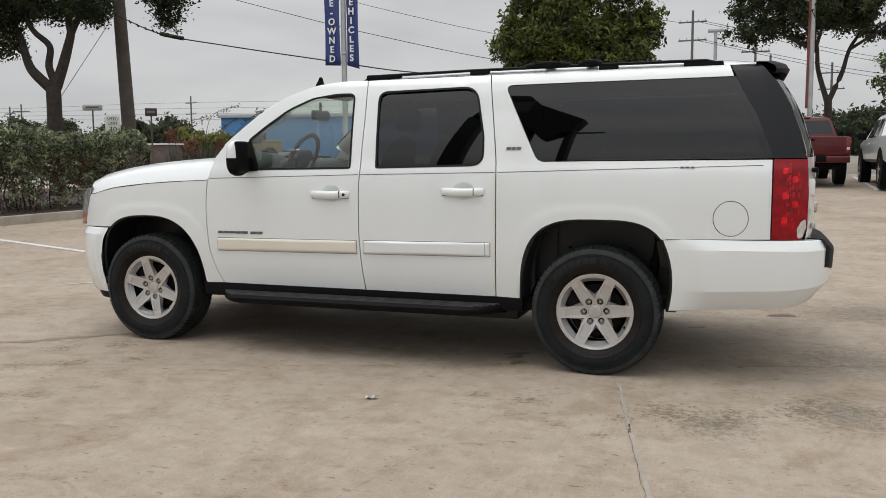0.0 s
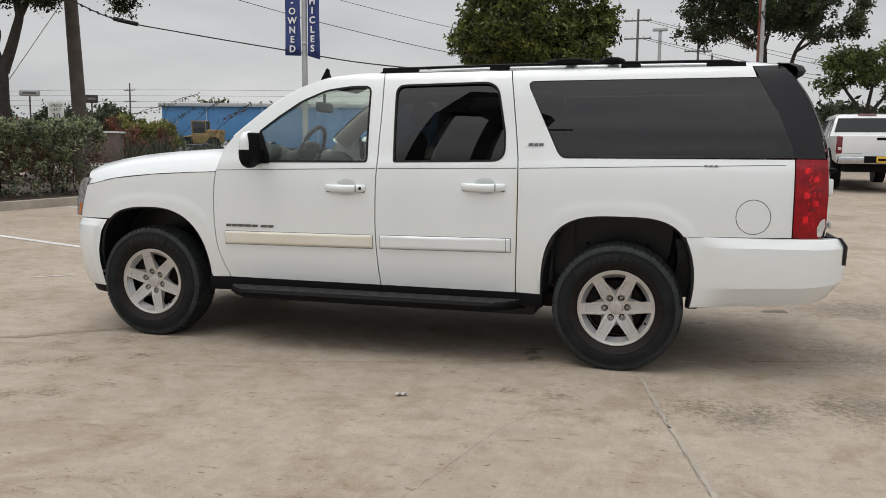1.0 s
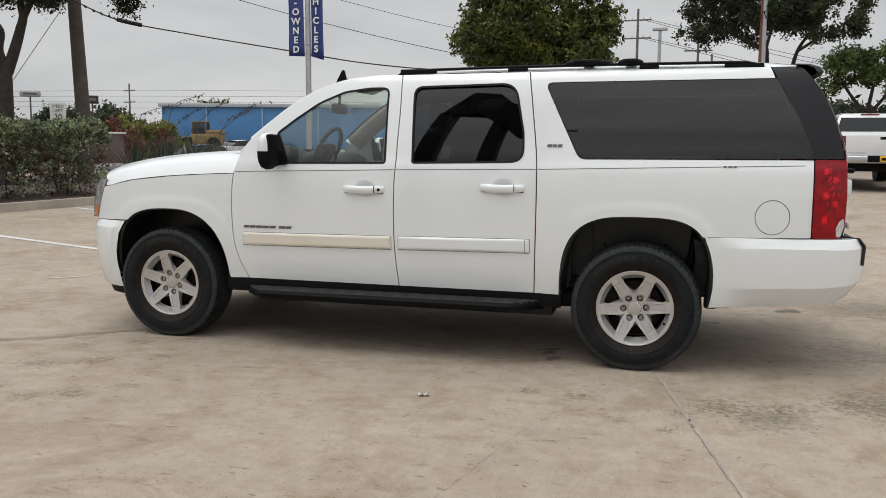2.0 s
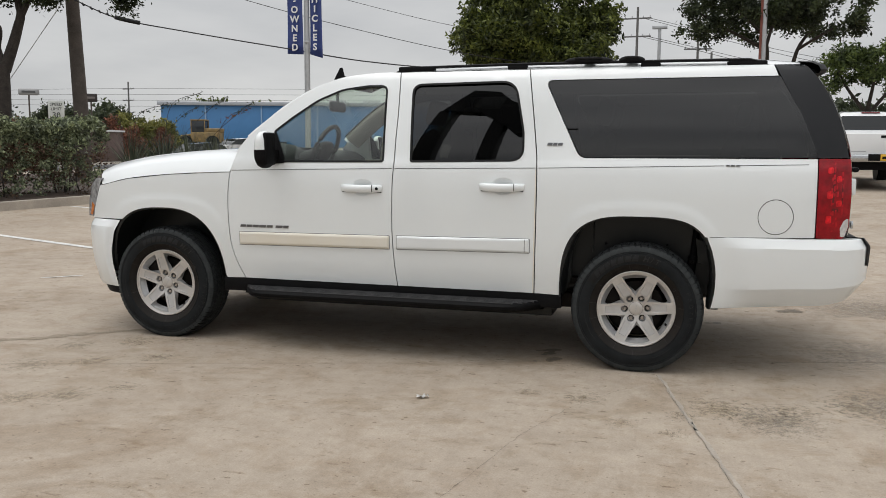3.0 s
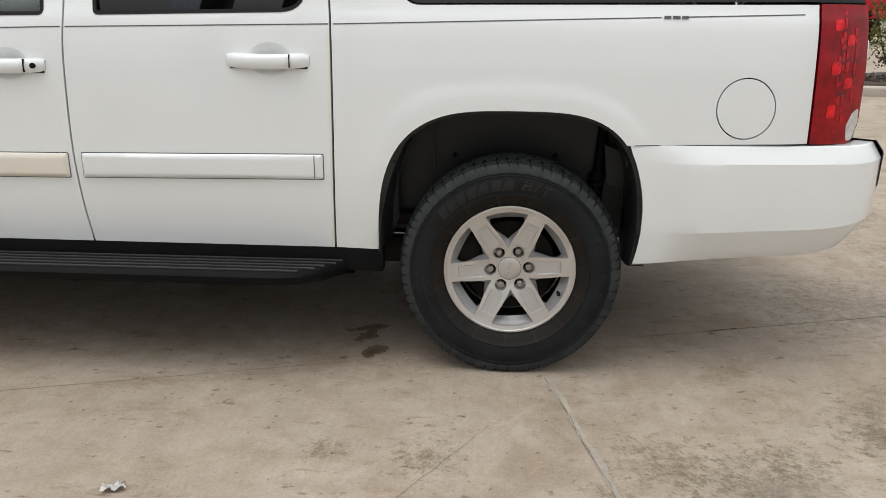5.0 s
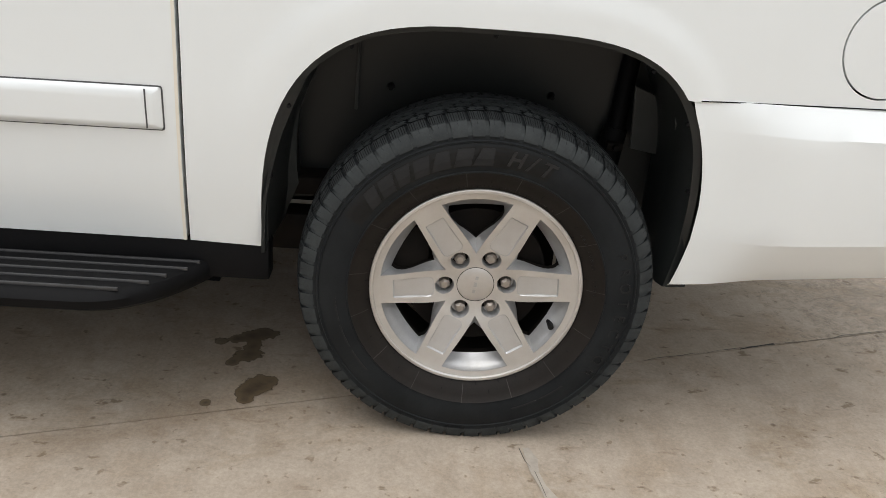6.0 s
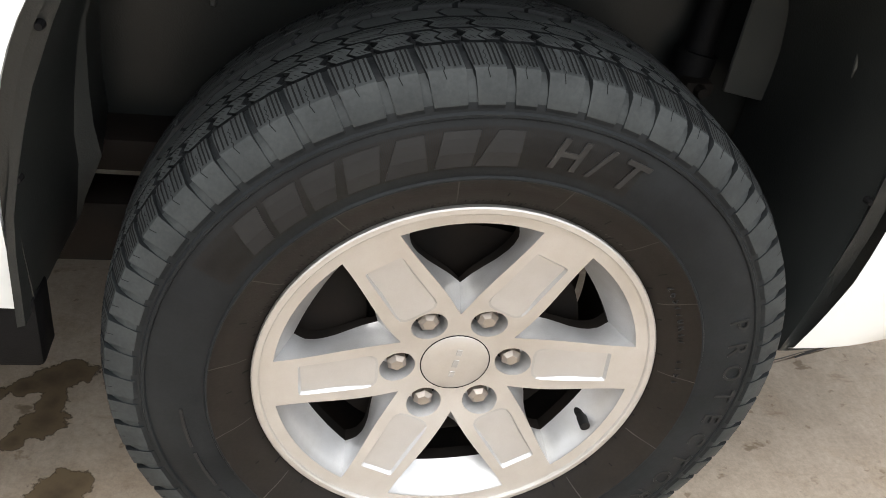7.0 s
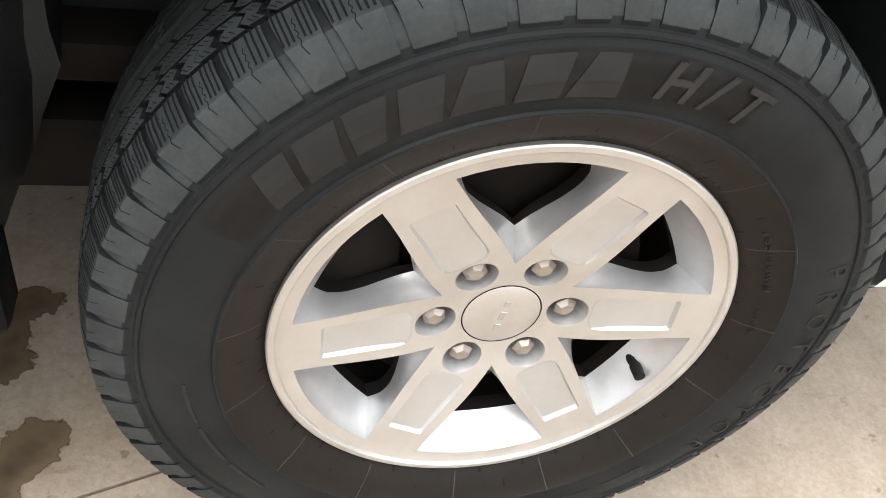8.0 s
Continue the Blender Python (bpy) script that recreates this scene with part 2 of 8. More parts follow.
def leaf_material(name, dark, light, clump=1.5):
    """Leaves that differ one from another, with some light passing through."""
    mat = bpy.data.materials.new(name)
    mat.use_nodes = True
    t = mat.node_tree
    b = t.nodes["Principled BSDF"]
    g = t.nodes.new("ShaderNodeNewGeometry")
    r = t.nodes.new("ShaderNodeValToRGB")
    r.color_ramp.elements[0].color, r.color_ramp.elements[1].color = (*dark, 1), (*light, 1)
    t.links.new(g.outputs["Random Per Island"], r.inputs[0])
    nz = t.nodes.new("ShaderNodeTexNoise")
    nz.inputs["Scale"].default_value, nz.inputs["Detail"].default_value = clump, 3
    t.links.new(g.outputs["Position"], nz.inputs["Vector"])
    cr = t.nodes.new("ShaderNodeValToRGB")
    cr.color_ramp.elements[0].position, cr.color_ramp.elements[0].color = 0.36, (0.40, 0.42, 0.45, 1)
    cr.color_ramp.elements[1].position, cr.color_ramp.elements[1].color = 0.64, (1.25, 1.22, 1.05, 1)
    t.links.new(nz.outputs["Fac"], cr.inputs[0])
    mu = t.nodes.new("ShaderNodeMixRGB")
    mu.blend_type, mu.inputs[0].default_value = "MULTIPLY", 1.0
    t.links.new(r.outputs[0], mu.inputs[1])
    t.links.new(cr.outputs[0], mu.inputs[2])
    r = mu
    t.links.new(r.outputs[0], b.inputs["Base Color"])
    b.inputs["Roughness"].default_value = 0.55
    b.inputs["Specular IOR Level"].default_value = 0.35
    tl = t.nodes.new("ShaderNodeBsdfTranslucent")
    t.links.new(r.outputs[0], tl.inputs[0])
    mx = t.nodes.new("ShaderNodeMixShader")
    mx.inputs[0].default_value = 0.25
    t.links.new(b.outputs[0], mx.inputs[1])
    t.links.new(tl.outputs[0], mx.inputs[2])
    t.links.new(mx.outputs[0], t.nodes["Material Output"].inputs[0])
    return mat


def concrete_material():
    """Worn tan concrete paving: broad stains, brown blotches, grain, specks and brushed streaks."""
    mat = bpy.data.materials.new("worn_concrete")
    mat.use_nodes = True
    t = mat.node_tree
    b = t.nodes["Principled BSDF"]
    geo = t.nodes.new("ShaderNodeNewGeometry")

    def noise_of(scale, detail=5, rough=0.6, stretch=None, distort=0.0):
        n = t.nodes.new("ShaderNodeTexNoise")
        n.inputs["Scale"].default_value, n.inputs["Detail"].default_value, n.inputs["Roughness"].default_value = scale, detail, rough
        n.inputs["Distortion"].default_value = distort
        if stretch:
            mp = t.nodes.new("ShaderNodeMapping")
            mp.inputs["Scale"].default_value = stretch
            mp.inputs["Rotation"].default_value = (0, 0, radians(-16))
            t.links.new(geo.outputs["Position"], mp.inputs[0])
            t.links.new(mp.outputs[0], n.inputs["Vector"])
        else:
            t.links.new(geo.outputs["Position"], n.inputs["Vector"])
        return n.outputs["Fac"]

    def ramp(src, a, ca, c, cc):
        r = t.nodes.new("ShaderNodeValToRGB")
        r.color_ramp.elements[0].position, r.color_ramp.elements[0].color = a, (*ca, 1)
        r.color_ramp.elements[1].position, r.color_ramp.elements[1].color = c, (*cc, 1)
        t.links.new(src, r.inputs[0])
        return r.outputs[0]

    def mult(a, c, fac=1.0):
        m = t.nodes.new("ShaderNodeMixRGB")
        m.blend_type, m.inputs[0].default_value = "MULTIPLY", fac
        t.links.new(a, m.inputs[1])
        t.links.new(c, m.inputs[2])
        return m.outputs[0]

    base = ramp(noise_of(0.55, 6, 0.6), 0.30, (0.352, 0.294, 0.234), 0.68, (0.432, 0.370, 0.301))
    brown = ramp(noise_of(1.15, 8, 0.7, None, 0.6), 0.50, (1, 1, 1), 0.78, (0.66, 0.58, 0.49))
    patch = ramp(noise_of(3.4, 9, 0.72, None, 0.4), 0.50, (1, 1, 1), 0.72, (0.86, 0.81, 0.75))
    pock = ramp(noise_of(34, 3, 0.5), 0.66, (1, 1, 1), 0.72, (0.66, 0.62, 0.57))
    streak = ramp(noise_of(2.2, 6, 0.65, (0.35, 1.5, 1.0)), 0.30, (0.92, 0.915, 0.905), 0.60, (1, 1, 1))
    grain = ramp(noise_of(120, 5, 0.75), 0.25, (0.78, 0.775, 0.77), 0.75, (1.15, 1.15, 1.145))
    mid = ramp(noise_of(9, 6, 0.7), 0.28, (0.87, 0.86, 0.85), 0.6, (1.04, 1.04, 1.04))
    brush = ramp(noise_of(14, 4, 0.6, (5.0, 0.16, 1.0)), 0.3, (0.965, 0.965, 0.96), 0.7, (1.025, 1.025, 1.025))
    scuff = ramp(noise_of(5.5, 5, 0.62, (1.0, 3.2, 1.0)), 0.615, (1, 1, 1), 0.70, (0.76, 0.72, 0.68))
    pit = ramp(noise_of(11, 4, 0.6, (1.0, 1.7, 1.0)), 0.645, (1, 1, 1), 0.70, (0.56, 0.52, 0.47))
    worn = ramp(noise_of(2.6, 8, 0.74, (0.7, 1.2, 1.0), 0.5), 0.545, (1, 1, 1), 0.66, (0.80, 0.76, 0.70))
    vo = t.nodes.new("ShaderNodeTexVoronoi")
    vo.inputs["Scale"].default_value = 7.0
    vo.inputs["Randomness"].default_value = 1.0
    t.links.new(geo.outputs["Position"], vo.inputs["Vector"])
    speck = ramp(vo.outputs["Distance"], 0.025, (0.50, 0.46, 0.42), 0.06, (1, 1, 1))
    col = base
    for layer in (brown, patch, streak, grain, mid, brush, scuff, pit, worn, pock, speck):
        col = mult(col, layer)
    t.links.new(col, b.inputs["Base Color"])
    b.inputs["Roughness"].default_value = 0.82
    b.inputs["Specular IOR Level"].default_value = 0.35
    bp = t.nodes.new("ShaderNodeBump")
    bp.inputs["Strength"].default_value, bp.inputs["Distance"].default_value = 0.35, 0.003
    t.links.new(noise_of(90, 4, 0.7), bp.inputs["Height"])
    t.links.new(bp.outputs[0], b.inputs["Normal"])
    return mat


CONCRETE = concrete_material()
JOINT_DARK = material("crumbled_dark_joint", (0.03, 0.026, 0.022), 0.9, vary=0.4, scale=40)
JOINT = material("joint_filler", (0.10, 0.088, 0.072), 0.9, vary=0.4, scale=12)
KERB_CONCRETE = material("kerb_concrete", (0.43, 0.38, 0.32), 0.85, vary=0.3, scale=2.5, fine=0.12, fine_scale=60, bump=0.4, bump_scale=80)


def stain_material(name="soaked_oil_stain", flecks=0.35, thin=(0.13, 0.094, 0.055), thick=(0.040, 0.028, 0.018), cover=1.0, soft=0.08):
    """Oil soaked into paving: dark brown at the heart, thin amber towards a ragged edge."""
    mat = bpy.data.materials.new(name)
    mat.use_nodes = True
    t = mat.node_tree
    b = t.nodes["Principled BSDF"]
    at = t.nodes.new("ShaderNodeAttribute")
    at.attribute_name = "core"
    geo = t.nodes.new("ShaderNodeNewGeometry")
    val = at.outputs["Fac"]
    for scale, amount in ((24.0, 0.85 + 0.35 - flecks), (95.0, flecks)):
        n = t.nodes.new("ShaderNodeTexNoise")
        n.inputs["Scale"].default_value, n.inputs["Detail"].default_value = scale, 5
        t.links.new(geo.outputs["Position"], n.inputs["Vector"])
        m = t.nodes.new("ShaderNodeMath")
        m.operation = "MULTIPLY_ADD"
        m.inputs[1].default_value = amount
        t.links.new(n.outputs["Fac"], m.inputs[0])
        t.links.new(val, m.inputs[2])
        val = m.outputs[0]
    r = t.nodes.new("ShaderNodeValToRGB")
    r.color_ramp.elements[0].position, r.color_ramp.elements[0].color = 0.50, (*thin, 1)
    r.color_ramp.elements[1].position, r.color_ramp.elements[1].color = 0.82, (*thick, 1)
    half = t.nodes.new("ShaderNodeMath")
    half.operation = "MULTIPLY"
    half.inputs[1].default_value = 0.50
    t.links.new(val, half.inputs[0])
    t.links.new(half.outputs[0], r.inputs[0])
    t.links.new(r.outputs[0], b.inputs["Base Color"])
    b.inputs["Roughness"].default_value = 0.5
    edge = t.nodes.new("ShaderNodeMapRange")
    edge.inputs["From Min"].default_value, edge.inputs["From Max"].default_value = 0.78, 0.78 + soft
    edge.inputs["To Max"].default_value = cover
    t.links.new(val, edge.inputs["Value"])
    t.links.new(edge.outputs[0], b.inputs["Alpha"])
    return mat


OIL = stain_material()
DIRT = stain_material("brown_ground_in_dirt", 0.55, (0.262, 0.205, 0.120), (0.195, 0.150, 0.088), 0.48, 0.30)
# grey film that paints the car's soft shade together with ground stains
FILM = stain_material("grey_shade_and_stain", 0.6, (0.225, 0.192, 0.152), (0.185, 0.156, 0.122), 0.60, 0.45)
MUD = material("washed_brown_mud", (0.215, 0.168, 0.118), 0.85, vary=0.3, scale=6, second=(0.30, 0.25, 0.19), fine=0.2, fine_scale=60)
SOIL = material("bark_mulch", (0.085, 0.06, 0.045), 0.95, vary=0.5, scale=9, fine=0.4, fine_scale=60, bump=0.8, bump_scale=40)
LINE_PAINT = material("white_line_paint", (0.68, 0.67, 0.64), 0.8, vary=0.25, scale=5, fine=0.15, fine_scale=50)
PAINT = material("white_car_paint", (0.775, 0.805, 0.806), 0.32, vary=0.03, scale=1.6, coat=1.0, spec=0.5)
GAP = material("panel_gap_black", (0.006, 0.006, 0.0065), 0.8, spec=0.15)
BLACK_PLASTIC = material("black_textured_plastic", (0.005, 0.005, 0.0055), 0.58, spec=0.12, vary=0.3, scale=7, fine=0.2, fine_scale=300, bump=0.15, bump_scale=700)
# paler copy of the liner plastic: light on folds and plates as colour
LINER_LIT = material("lit_liner_plastic", (0.050, 0.053, 0.051), 0.45, vary=0.4, scale=9, second=(0.066, 0.067, 0.062), bump=0.1, bump_scale=400, spec=0.35)
LINER = material("wheel_liner_plastic", (0.0152, 0.0172, 0.0170), 0.32, vary=0.4, scale=5, second=(0.0205, 0.0222, 0.0215), bump=0.1, bump_scale=400, spec=0.3)
D_BLACK = material("gloss_black_pillar", (0.010, 0.011, 0.013), 0.40, vary=0.15, scale=9, spec=0.3, coat=0.0, bump=0.1, bump_scale=500)
RUBBER = material("black_rubber", (0.009, 0.009, 0.009), 0.55, spec=0.2)
CREAM = material("yellowed_white_moulding", (0.74, 0.69, 0.58), 0.38, vary=0.06, scale=2.5, second=(0.76, 0.73, 0.65), coat=0.3)
CHROME = material("dulled_chrome", (0.55, 0.56, 0.57), 0.22, metal=1.0, vary=0.15, scale=30)
BADGE_DARK = material("dark_chrome_badge", (0.16, 0.16, 0.165), 0.3, metal=0.9)
ALLOY_FACE = material("machined_alloy_brake_dusted", (0.60, 0.592, 0.578), 0.34, metal=0.72, vary=0.12, scale=7, second=(0.505, 0.482, 0.452), fine=0.02, fine_scale=500, rough_vary=0.1)
ALLOY_PAINT = material("silver_painted_alloy", (0.52, 0.526, 0.535), 0.34, metal=0.55, vary=0.12, scale=12, second=(0.40, 0.395, 0.385), fine=0.08, fine_scale=900)
ALLOY_PAD = material("brushed_spoke_pad_alloy", (0.555, 0.556, 0.556), 0.37, metal=0.7, vary=0.12, scale=10, second=(0.49, 0.482, 0.47), fine=0.03, fine_scale=700, rough_vary=0.1)
NUT_METAL = material("tarnished_nut_metal", (0.36, 0.325, 0.29), 0.48, metal=0.75, vary=0.3, scale=60, second=(0.36, 0.32, 0.28))
# iron darkened to near-black: shade behind the spokes is in the colour
HOLE_DARK = material("dark_shaded_iron", (0.007, 0.0065, 0.006), 0.75, metal=0.1, vary=0.5, scale=14, second=(0.014, 0.010, 0.0075), spec=0.2)
GLASS_CLEAR = pane_material("clear_side_glass", (0.86, 0.925, 0.865), 1.85)
GLASS_TINT = pane_material("dark_tinted_glass", (0.045, 0.047, 0.046), 1.64)
SEAT = material("grey_beige_leather", (0.30, 0.27, 0.235), 0.55, vary=0.12, scale=9, bump=0.15, bump_scale=160)
TRIM_TAN = material("tan_interior_trim", (0.34, 0.31, 0.27), 0.65, vary=0.08, scale=6)
DASH = material("dark_dashboard_plastic", (0.035, 0.035, 0.037), 0.6, vary=0.2, scale=9, bump=0.2, bump_scale=500)
GUY = material("pale_weathered_wire", (0.72, 0.72, 0.70), 0.7, vary=0.2, scale=5)
GALV = material("galvanised_steel", (0.50, 0.51, 0.52), 0.45, metal=0.6, vary=0.2, scale=5)
BARK = material("oak_bark", (0.058, 0.048, 0.040), 0.95, vary=0.5, scale=6, fine=0.3, fine_scale=40, bump=1.0, bump_scale=30)
WOOD_POLE = material("weathered_pole_wood", (0.10, 0.083, 0.07), 0.9, vary=0.4, scale=3, fine=0.3, fine_scale=50, bump=0.6, bump_scale=40)
WIRE = material("black_cable", (0.02, 0.02, 0.022), 0.6)
BANNER_BLUE = material("blue_banner_vinyl", (0.035, 0.06, 0.22), 0.5, vary=0.15, scale=3)
WHITE_INK = material("white_sign_ink", (0.8, 0.8, 0.8), 0.6)
LEAF_OAK = leaf_material("oak_leaves", (0.020, 0.030, 0.014), (0.062, 0.082, 0.034))
LEAF_MID = leaf_material("dense_green_leaves", (0.015, 0.028, 0.008), (0.19, 0.225, 0.055), 1.9)
LEAF_HEDGE = leaf_material("silver_green_hedge_leaves", (0.040, 0.054, 0.026), (0.42, 0.48, 0.32), 5.0)
LEAF_HEDGE_DRY = leaf_material("reddish_inner_hedge_leaves", (0.05, 0.028, 0.02), (0.17, 0.105, 0.07), 4.0)
LEAF_YOUNG = leaf_material("fresh_green_leaves", (0.025, 0.045, 0.012), (0.15, 0.20, 0.06))
LEAF_FAR = leaf_material("far_tree_leaves", (0.035, 0.048, 0.028), (0.09, 0.11, 0.06))
LEAF_RED = leaf_material("red_blossom_leaves", (0.13, 0.045, 0.035), (0.30, 0.13, 0.085))
LEAF_YUCCA = leaf_material("grey_green_strap_leaves", (0.05, 0.062, 0.045), (0.12, 0.14, 0.10))

# ---- the lot ----
pavement = tagged(empty("pavement"), "large tan concrete parking lot in jointed slabs", "pavement", kind="structure")


def lot_sheet():
    """The ground: one sheet to the horizon that rises gently away from the car."""
    xs = sorted({*np.linspace(-40, 40, 41), -2500, -900, -300, -120, -70, 70, 120, 300, 900, 2500})
    ys = sorted({*np.linspace(-30, 100, 80), -2500, -800, -250, -90, 80, 110, 160, 260, 500, 1200, 2500})
    verts = [(x, y, (ground_z(x, min(y, 120)) + 0.012 * max(y - 120, 0)) - 0.010) for y in ys for x in xs]
    n = len(xs)
    faces = [(j * n + i, j * n + i + 1, (j + 1) * n + i + 1, (j + 1) * n + i) for j in range(len(ys) - 1) for i in range(n - 1)]
    return mesh_object("ground", verts, faces, material("far_ground", (0.30, 0.27, 0.225), 0.9, vary=0.3, scale=0.3, fine=0.15, fine_scale=9), None)


tagged(lot_sheet(), "tan ground that reaches the horizon", "ground", kind="structure")
SLAB_U, SLAB_V, SLAB = Vector((0.9558, 0.2940)), Vector((-0.2940, 0.9558)), 4.85


def slabs():
    """Concrete slabs with open joints between them, laid along the lot's own directions."""
    for iu in range(-6, 7):
        for iv in range(-4, 8):
            c = SLAB_U * ((iu + 0.5) * SLAB + 0.10) + SLAB_V * ((iv + 0.5) * SLAB + 0.254)
            if c.y > 27 or c.y < -16 or abs(c.x) > 24:
                continue
            verts, faces, n, half, half_u = [], [], 7, SLAB / 2 - 0.0024, SLAB / 2 - 0.0002
            for j in range(n):
                for i in range(n):
                    p = c + SLAB_U * (-half_u + 2 * half_u * i / (n - 1)) + SLAB_V * (-half + 2 * half * j / (n - 1))
                    verts.append((p.x, p.y, ground_z(p.x, p.y)))
            faces = [(j * n + i, j * n + i + 1, (j + 1) * n + i + 1, (j + 1) * n + i) for j in range(n - 1) for i in range(n - 1)]
            rim = [*range(n), *range(2 * n - 1, n * n, n), *range(n * n - 2, n * (n - 1) - 1, -1), *range(n * (n - 2), 0, -n)]
            k = len(verts)
            verts += [(verts[i][0], verts[i][1], verts[i][2] - 0.008) for i in rim]
            faces += [(rim[a], k + a, k + (a + 1) % len(rim), rim[(a + 1) % len(rim)]) for a in range(len(rim))]
            mesh_object("concrete_slab", verts, faces, CONCRETE, pavement, True, angle=30)


slabs()


def blot(name, spots, label, mat=OIL, lift=0.003, grain=0.01, heart=0.85):
    """A soaked stain: one thin sheet over several round spots, densest at their hearts."""
    x0, x1 = min(p[0] - 1.9 * p[2] for p in spots), max(p[0] + 1.9 * p[2] for p in spots)
    y0, y1 = min(p[1] - 1.9 * p[2] for p in spots), max(p[1] + 1.9 * p[2] for p in spots)
    nx, ny = max(6, int((x1 - x0) / grain)), max(6, int((y1 - y0) / grain))
    verts, core = [], []
    for j in range(ny + 1):
        for i in range(nx + 1):
            x, y = x0 + (x1 - x0) * i / nx, y0 + (y1 - y0) * j / ny
            verts.append((x, y, ground_z(x, y) + lift))
            d = min(math.hypot(x - a, y - b) / r for a, b, r in spots)
            core.append(heart - 0.62 * d * (heart + 0.25) / 1.10)
    faces = [(j * (nx + 1) + i, j * (nx + 1) + i + 1, (j + 1) * (nx + 1) + i + 1, (j + 1) * (nx + 1) + i) for j in range(ny) for i in range(nx)]
    ob = mesh_object(name, verts, faces, mat)
    ob.data.attributes.new("core", "FLOAT", "POINT").data.foreach_set("value", core)
    return tagged(ob, label, "stain", kind="" if mat is OIL else "structure")


blot("oil_stain", ((-0.530, 0.458, 0.034), (-0.562, 0.446, 0.034), (-0.60, 0.425, 0.022), (-0.645, 0.408, 0.019), (-0.550, 0.39, 0.028), (-0.556, 0.345, 0.036), (-0.590, 0.305, 0.018)), "dark brown ragged oil drip on the concrete")
blot("oil_stain", ((-0.505, 0.205, 0.040), (-0.525, 0.175, 0.036), (-0.480, 0.222, 0.024), (-0.526, 0.138, 0.018)), "brown ragged oil puddle mark on the concrete")
for spots in ((((0.50, -0.62, 0.34), (0.85, -0.55, 0.24), (0.30, -0.80, 0.16)), ((1.20, -0.40, 0.28), (1.5, -0.30, 0.18)), ((-0.25, -0.62, 0.22), (-0.55, -0.60, 0.14)), ((0.0, -1.0, 0.14), (0.25, -1.1, 0.12)), ((-3.65, -0.90, 0.30), (-3.95, -1.05, 0.24), (-3.35, -0.72, 0.24), (-3.0, -0.50, 0.2)), ((-2.98, -1.40, 0.26), (-3.2, -1.50, 0.22), (-2.78, -1.16, 0.16)), ((-3.72, -0.36, 0.22), (-3.40, -0.16, 0.24), (-3.10, 0.0, 0.16)))):
    blot("dirt_patch", spots, "faint brown ground-in dirt on the concrete", DIRT, 0.0016, 0.03, 0.36)
# soft shade round the car's rear, painted on along with stains
blot("shade_and_stain", ((1.6, 0.9, 0.7), (2.5, 1.5, 0.9), (1.9, 2.6, 0.9), (3.4, 2.4, 0.9), (1.4, -0.35, 0.5), (2.3, 0.3, 0.6), (0.75, -0.75, 0.35)), "faint grey stains and painted shade on the concrete", FILM, 0.0011, 0.06, 0.50)
blot("oil_stain", ((1.218, 2.405, 0.07), (1.13, 2.36, 0.05)), "small dark oil spot on the concrete behind the car")
blot("oil_stain", ((0.566, 1.719, 0.035), (0.50, 1.70, 0.025)), "small dark oil spot on the concrete under the car")
blot("oil_stain", ((-0.618, 0.116, 0.014),), "small brown oil spot on the concrete")


def crack(name, pts, width, label, mat=JOINT):
    """A thin dark wandering crack."""
    rng = random.Random(len(pts) * 7 + int(abs(pts[0][0]) * 100))
    line = resample(pts, 0.05, closed=False)
    verts = []
    for i, p in enumerate(line):
        a, b = np.array(line[max(i - 1, 0)]), np.array(line[min(i + 1, len(line) - 1)])
        d = (b - a) / np.linalg.norm(b - a)
        nrm = np.array([-d[1], d[0]])
        mid = np.array(p) + nrm * rng.uniform(-0.006, 0.006)
        w = width * rng.uniform(0.4, 1.2)
        for s in (-1, 1):
            q = mid + nrm * s * w / 2
            verts.append((q[0], q[1], ground_z(*q) + 0.0025))
    faces = [(2 * i, 2 * i + 1, 2 * i + 3, 2 * i + 2) for i in range(len(line) - 1)]
    return tagged(mesh_object(name, verts, faces, mat), label, "crack", kind="structure")


crack("pavement_crack", [(0.16, 0.0), (0.24, -0.40), (0.345, -0.92), (0.42, -1.25), (0.55, -1.87), (0.80, -3.2)], 0.026, "pale crumbled edge along a slab joint", KERB_CONCRETE)
crack("pavement_crack", [(0.150, 0.0), (0.230, -0.40), (0.335, -0.92), (0.408, -1.25), (0.535, -1.87), (0.785, -3.2)], 0.0022, "thin dark slab joint in the concrete")
crack("pavement_crack", [(0.338, -0.88), (0.350, -0.96), (0.366, -1.02)], 0.018, "short dark break beside a slab joint", JOINT_DARK)
crack("pavement_crack", [(-0.05, -0.40), (-0.30, -0.86), (-0.46, -1.35), (-0.66, -2.3)], 0.0016, "faint hairline crack in the concrete")
crack("pavement_crack", [(0.86, 0.530), (0.90, 0.541), (0.944, 0.557), (0.985, 0.566)], 0.010, "short dark break beside a slab joint", JOINT_DARK)
crack("pavement_crack", [(0.55, 0.435), (0.75, 0.497), (1.05, 0.589), (1.6, 0.758), (2.6, 1.066)], 0.0030, "thin dark slab joint in the concrete")
crack("mud_streak", [(-4.9, -0.72), (-4.325, -0.375), (-4.112, -0.255), (-3.993, -0.10), (-3.782, 0.055), (-3.587, 0.205), (-3.3, 0.30)], 0.105, "brown streak of mud washed along the concrete", MUD)


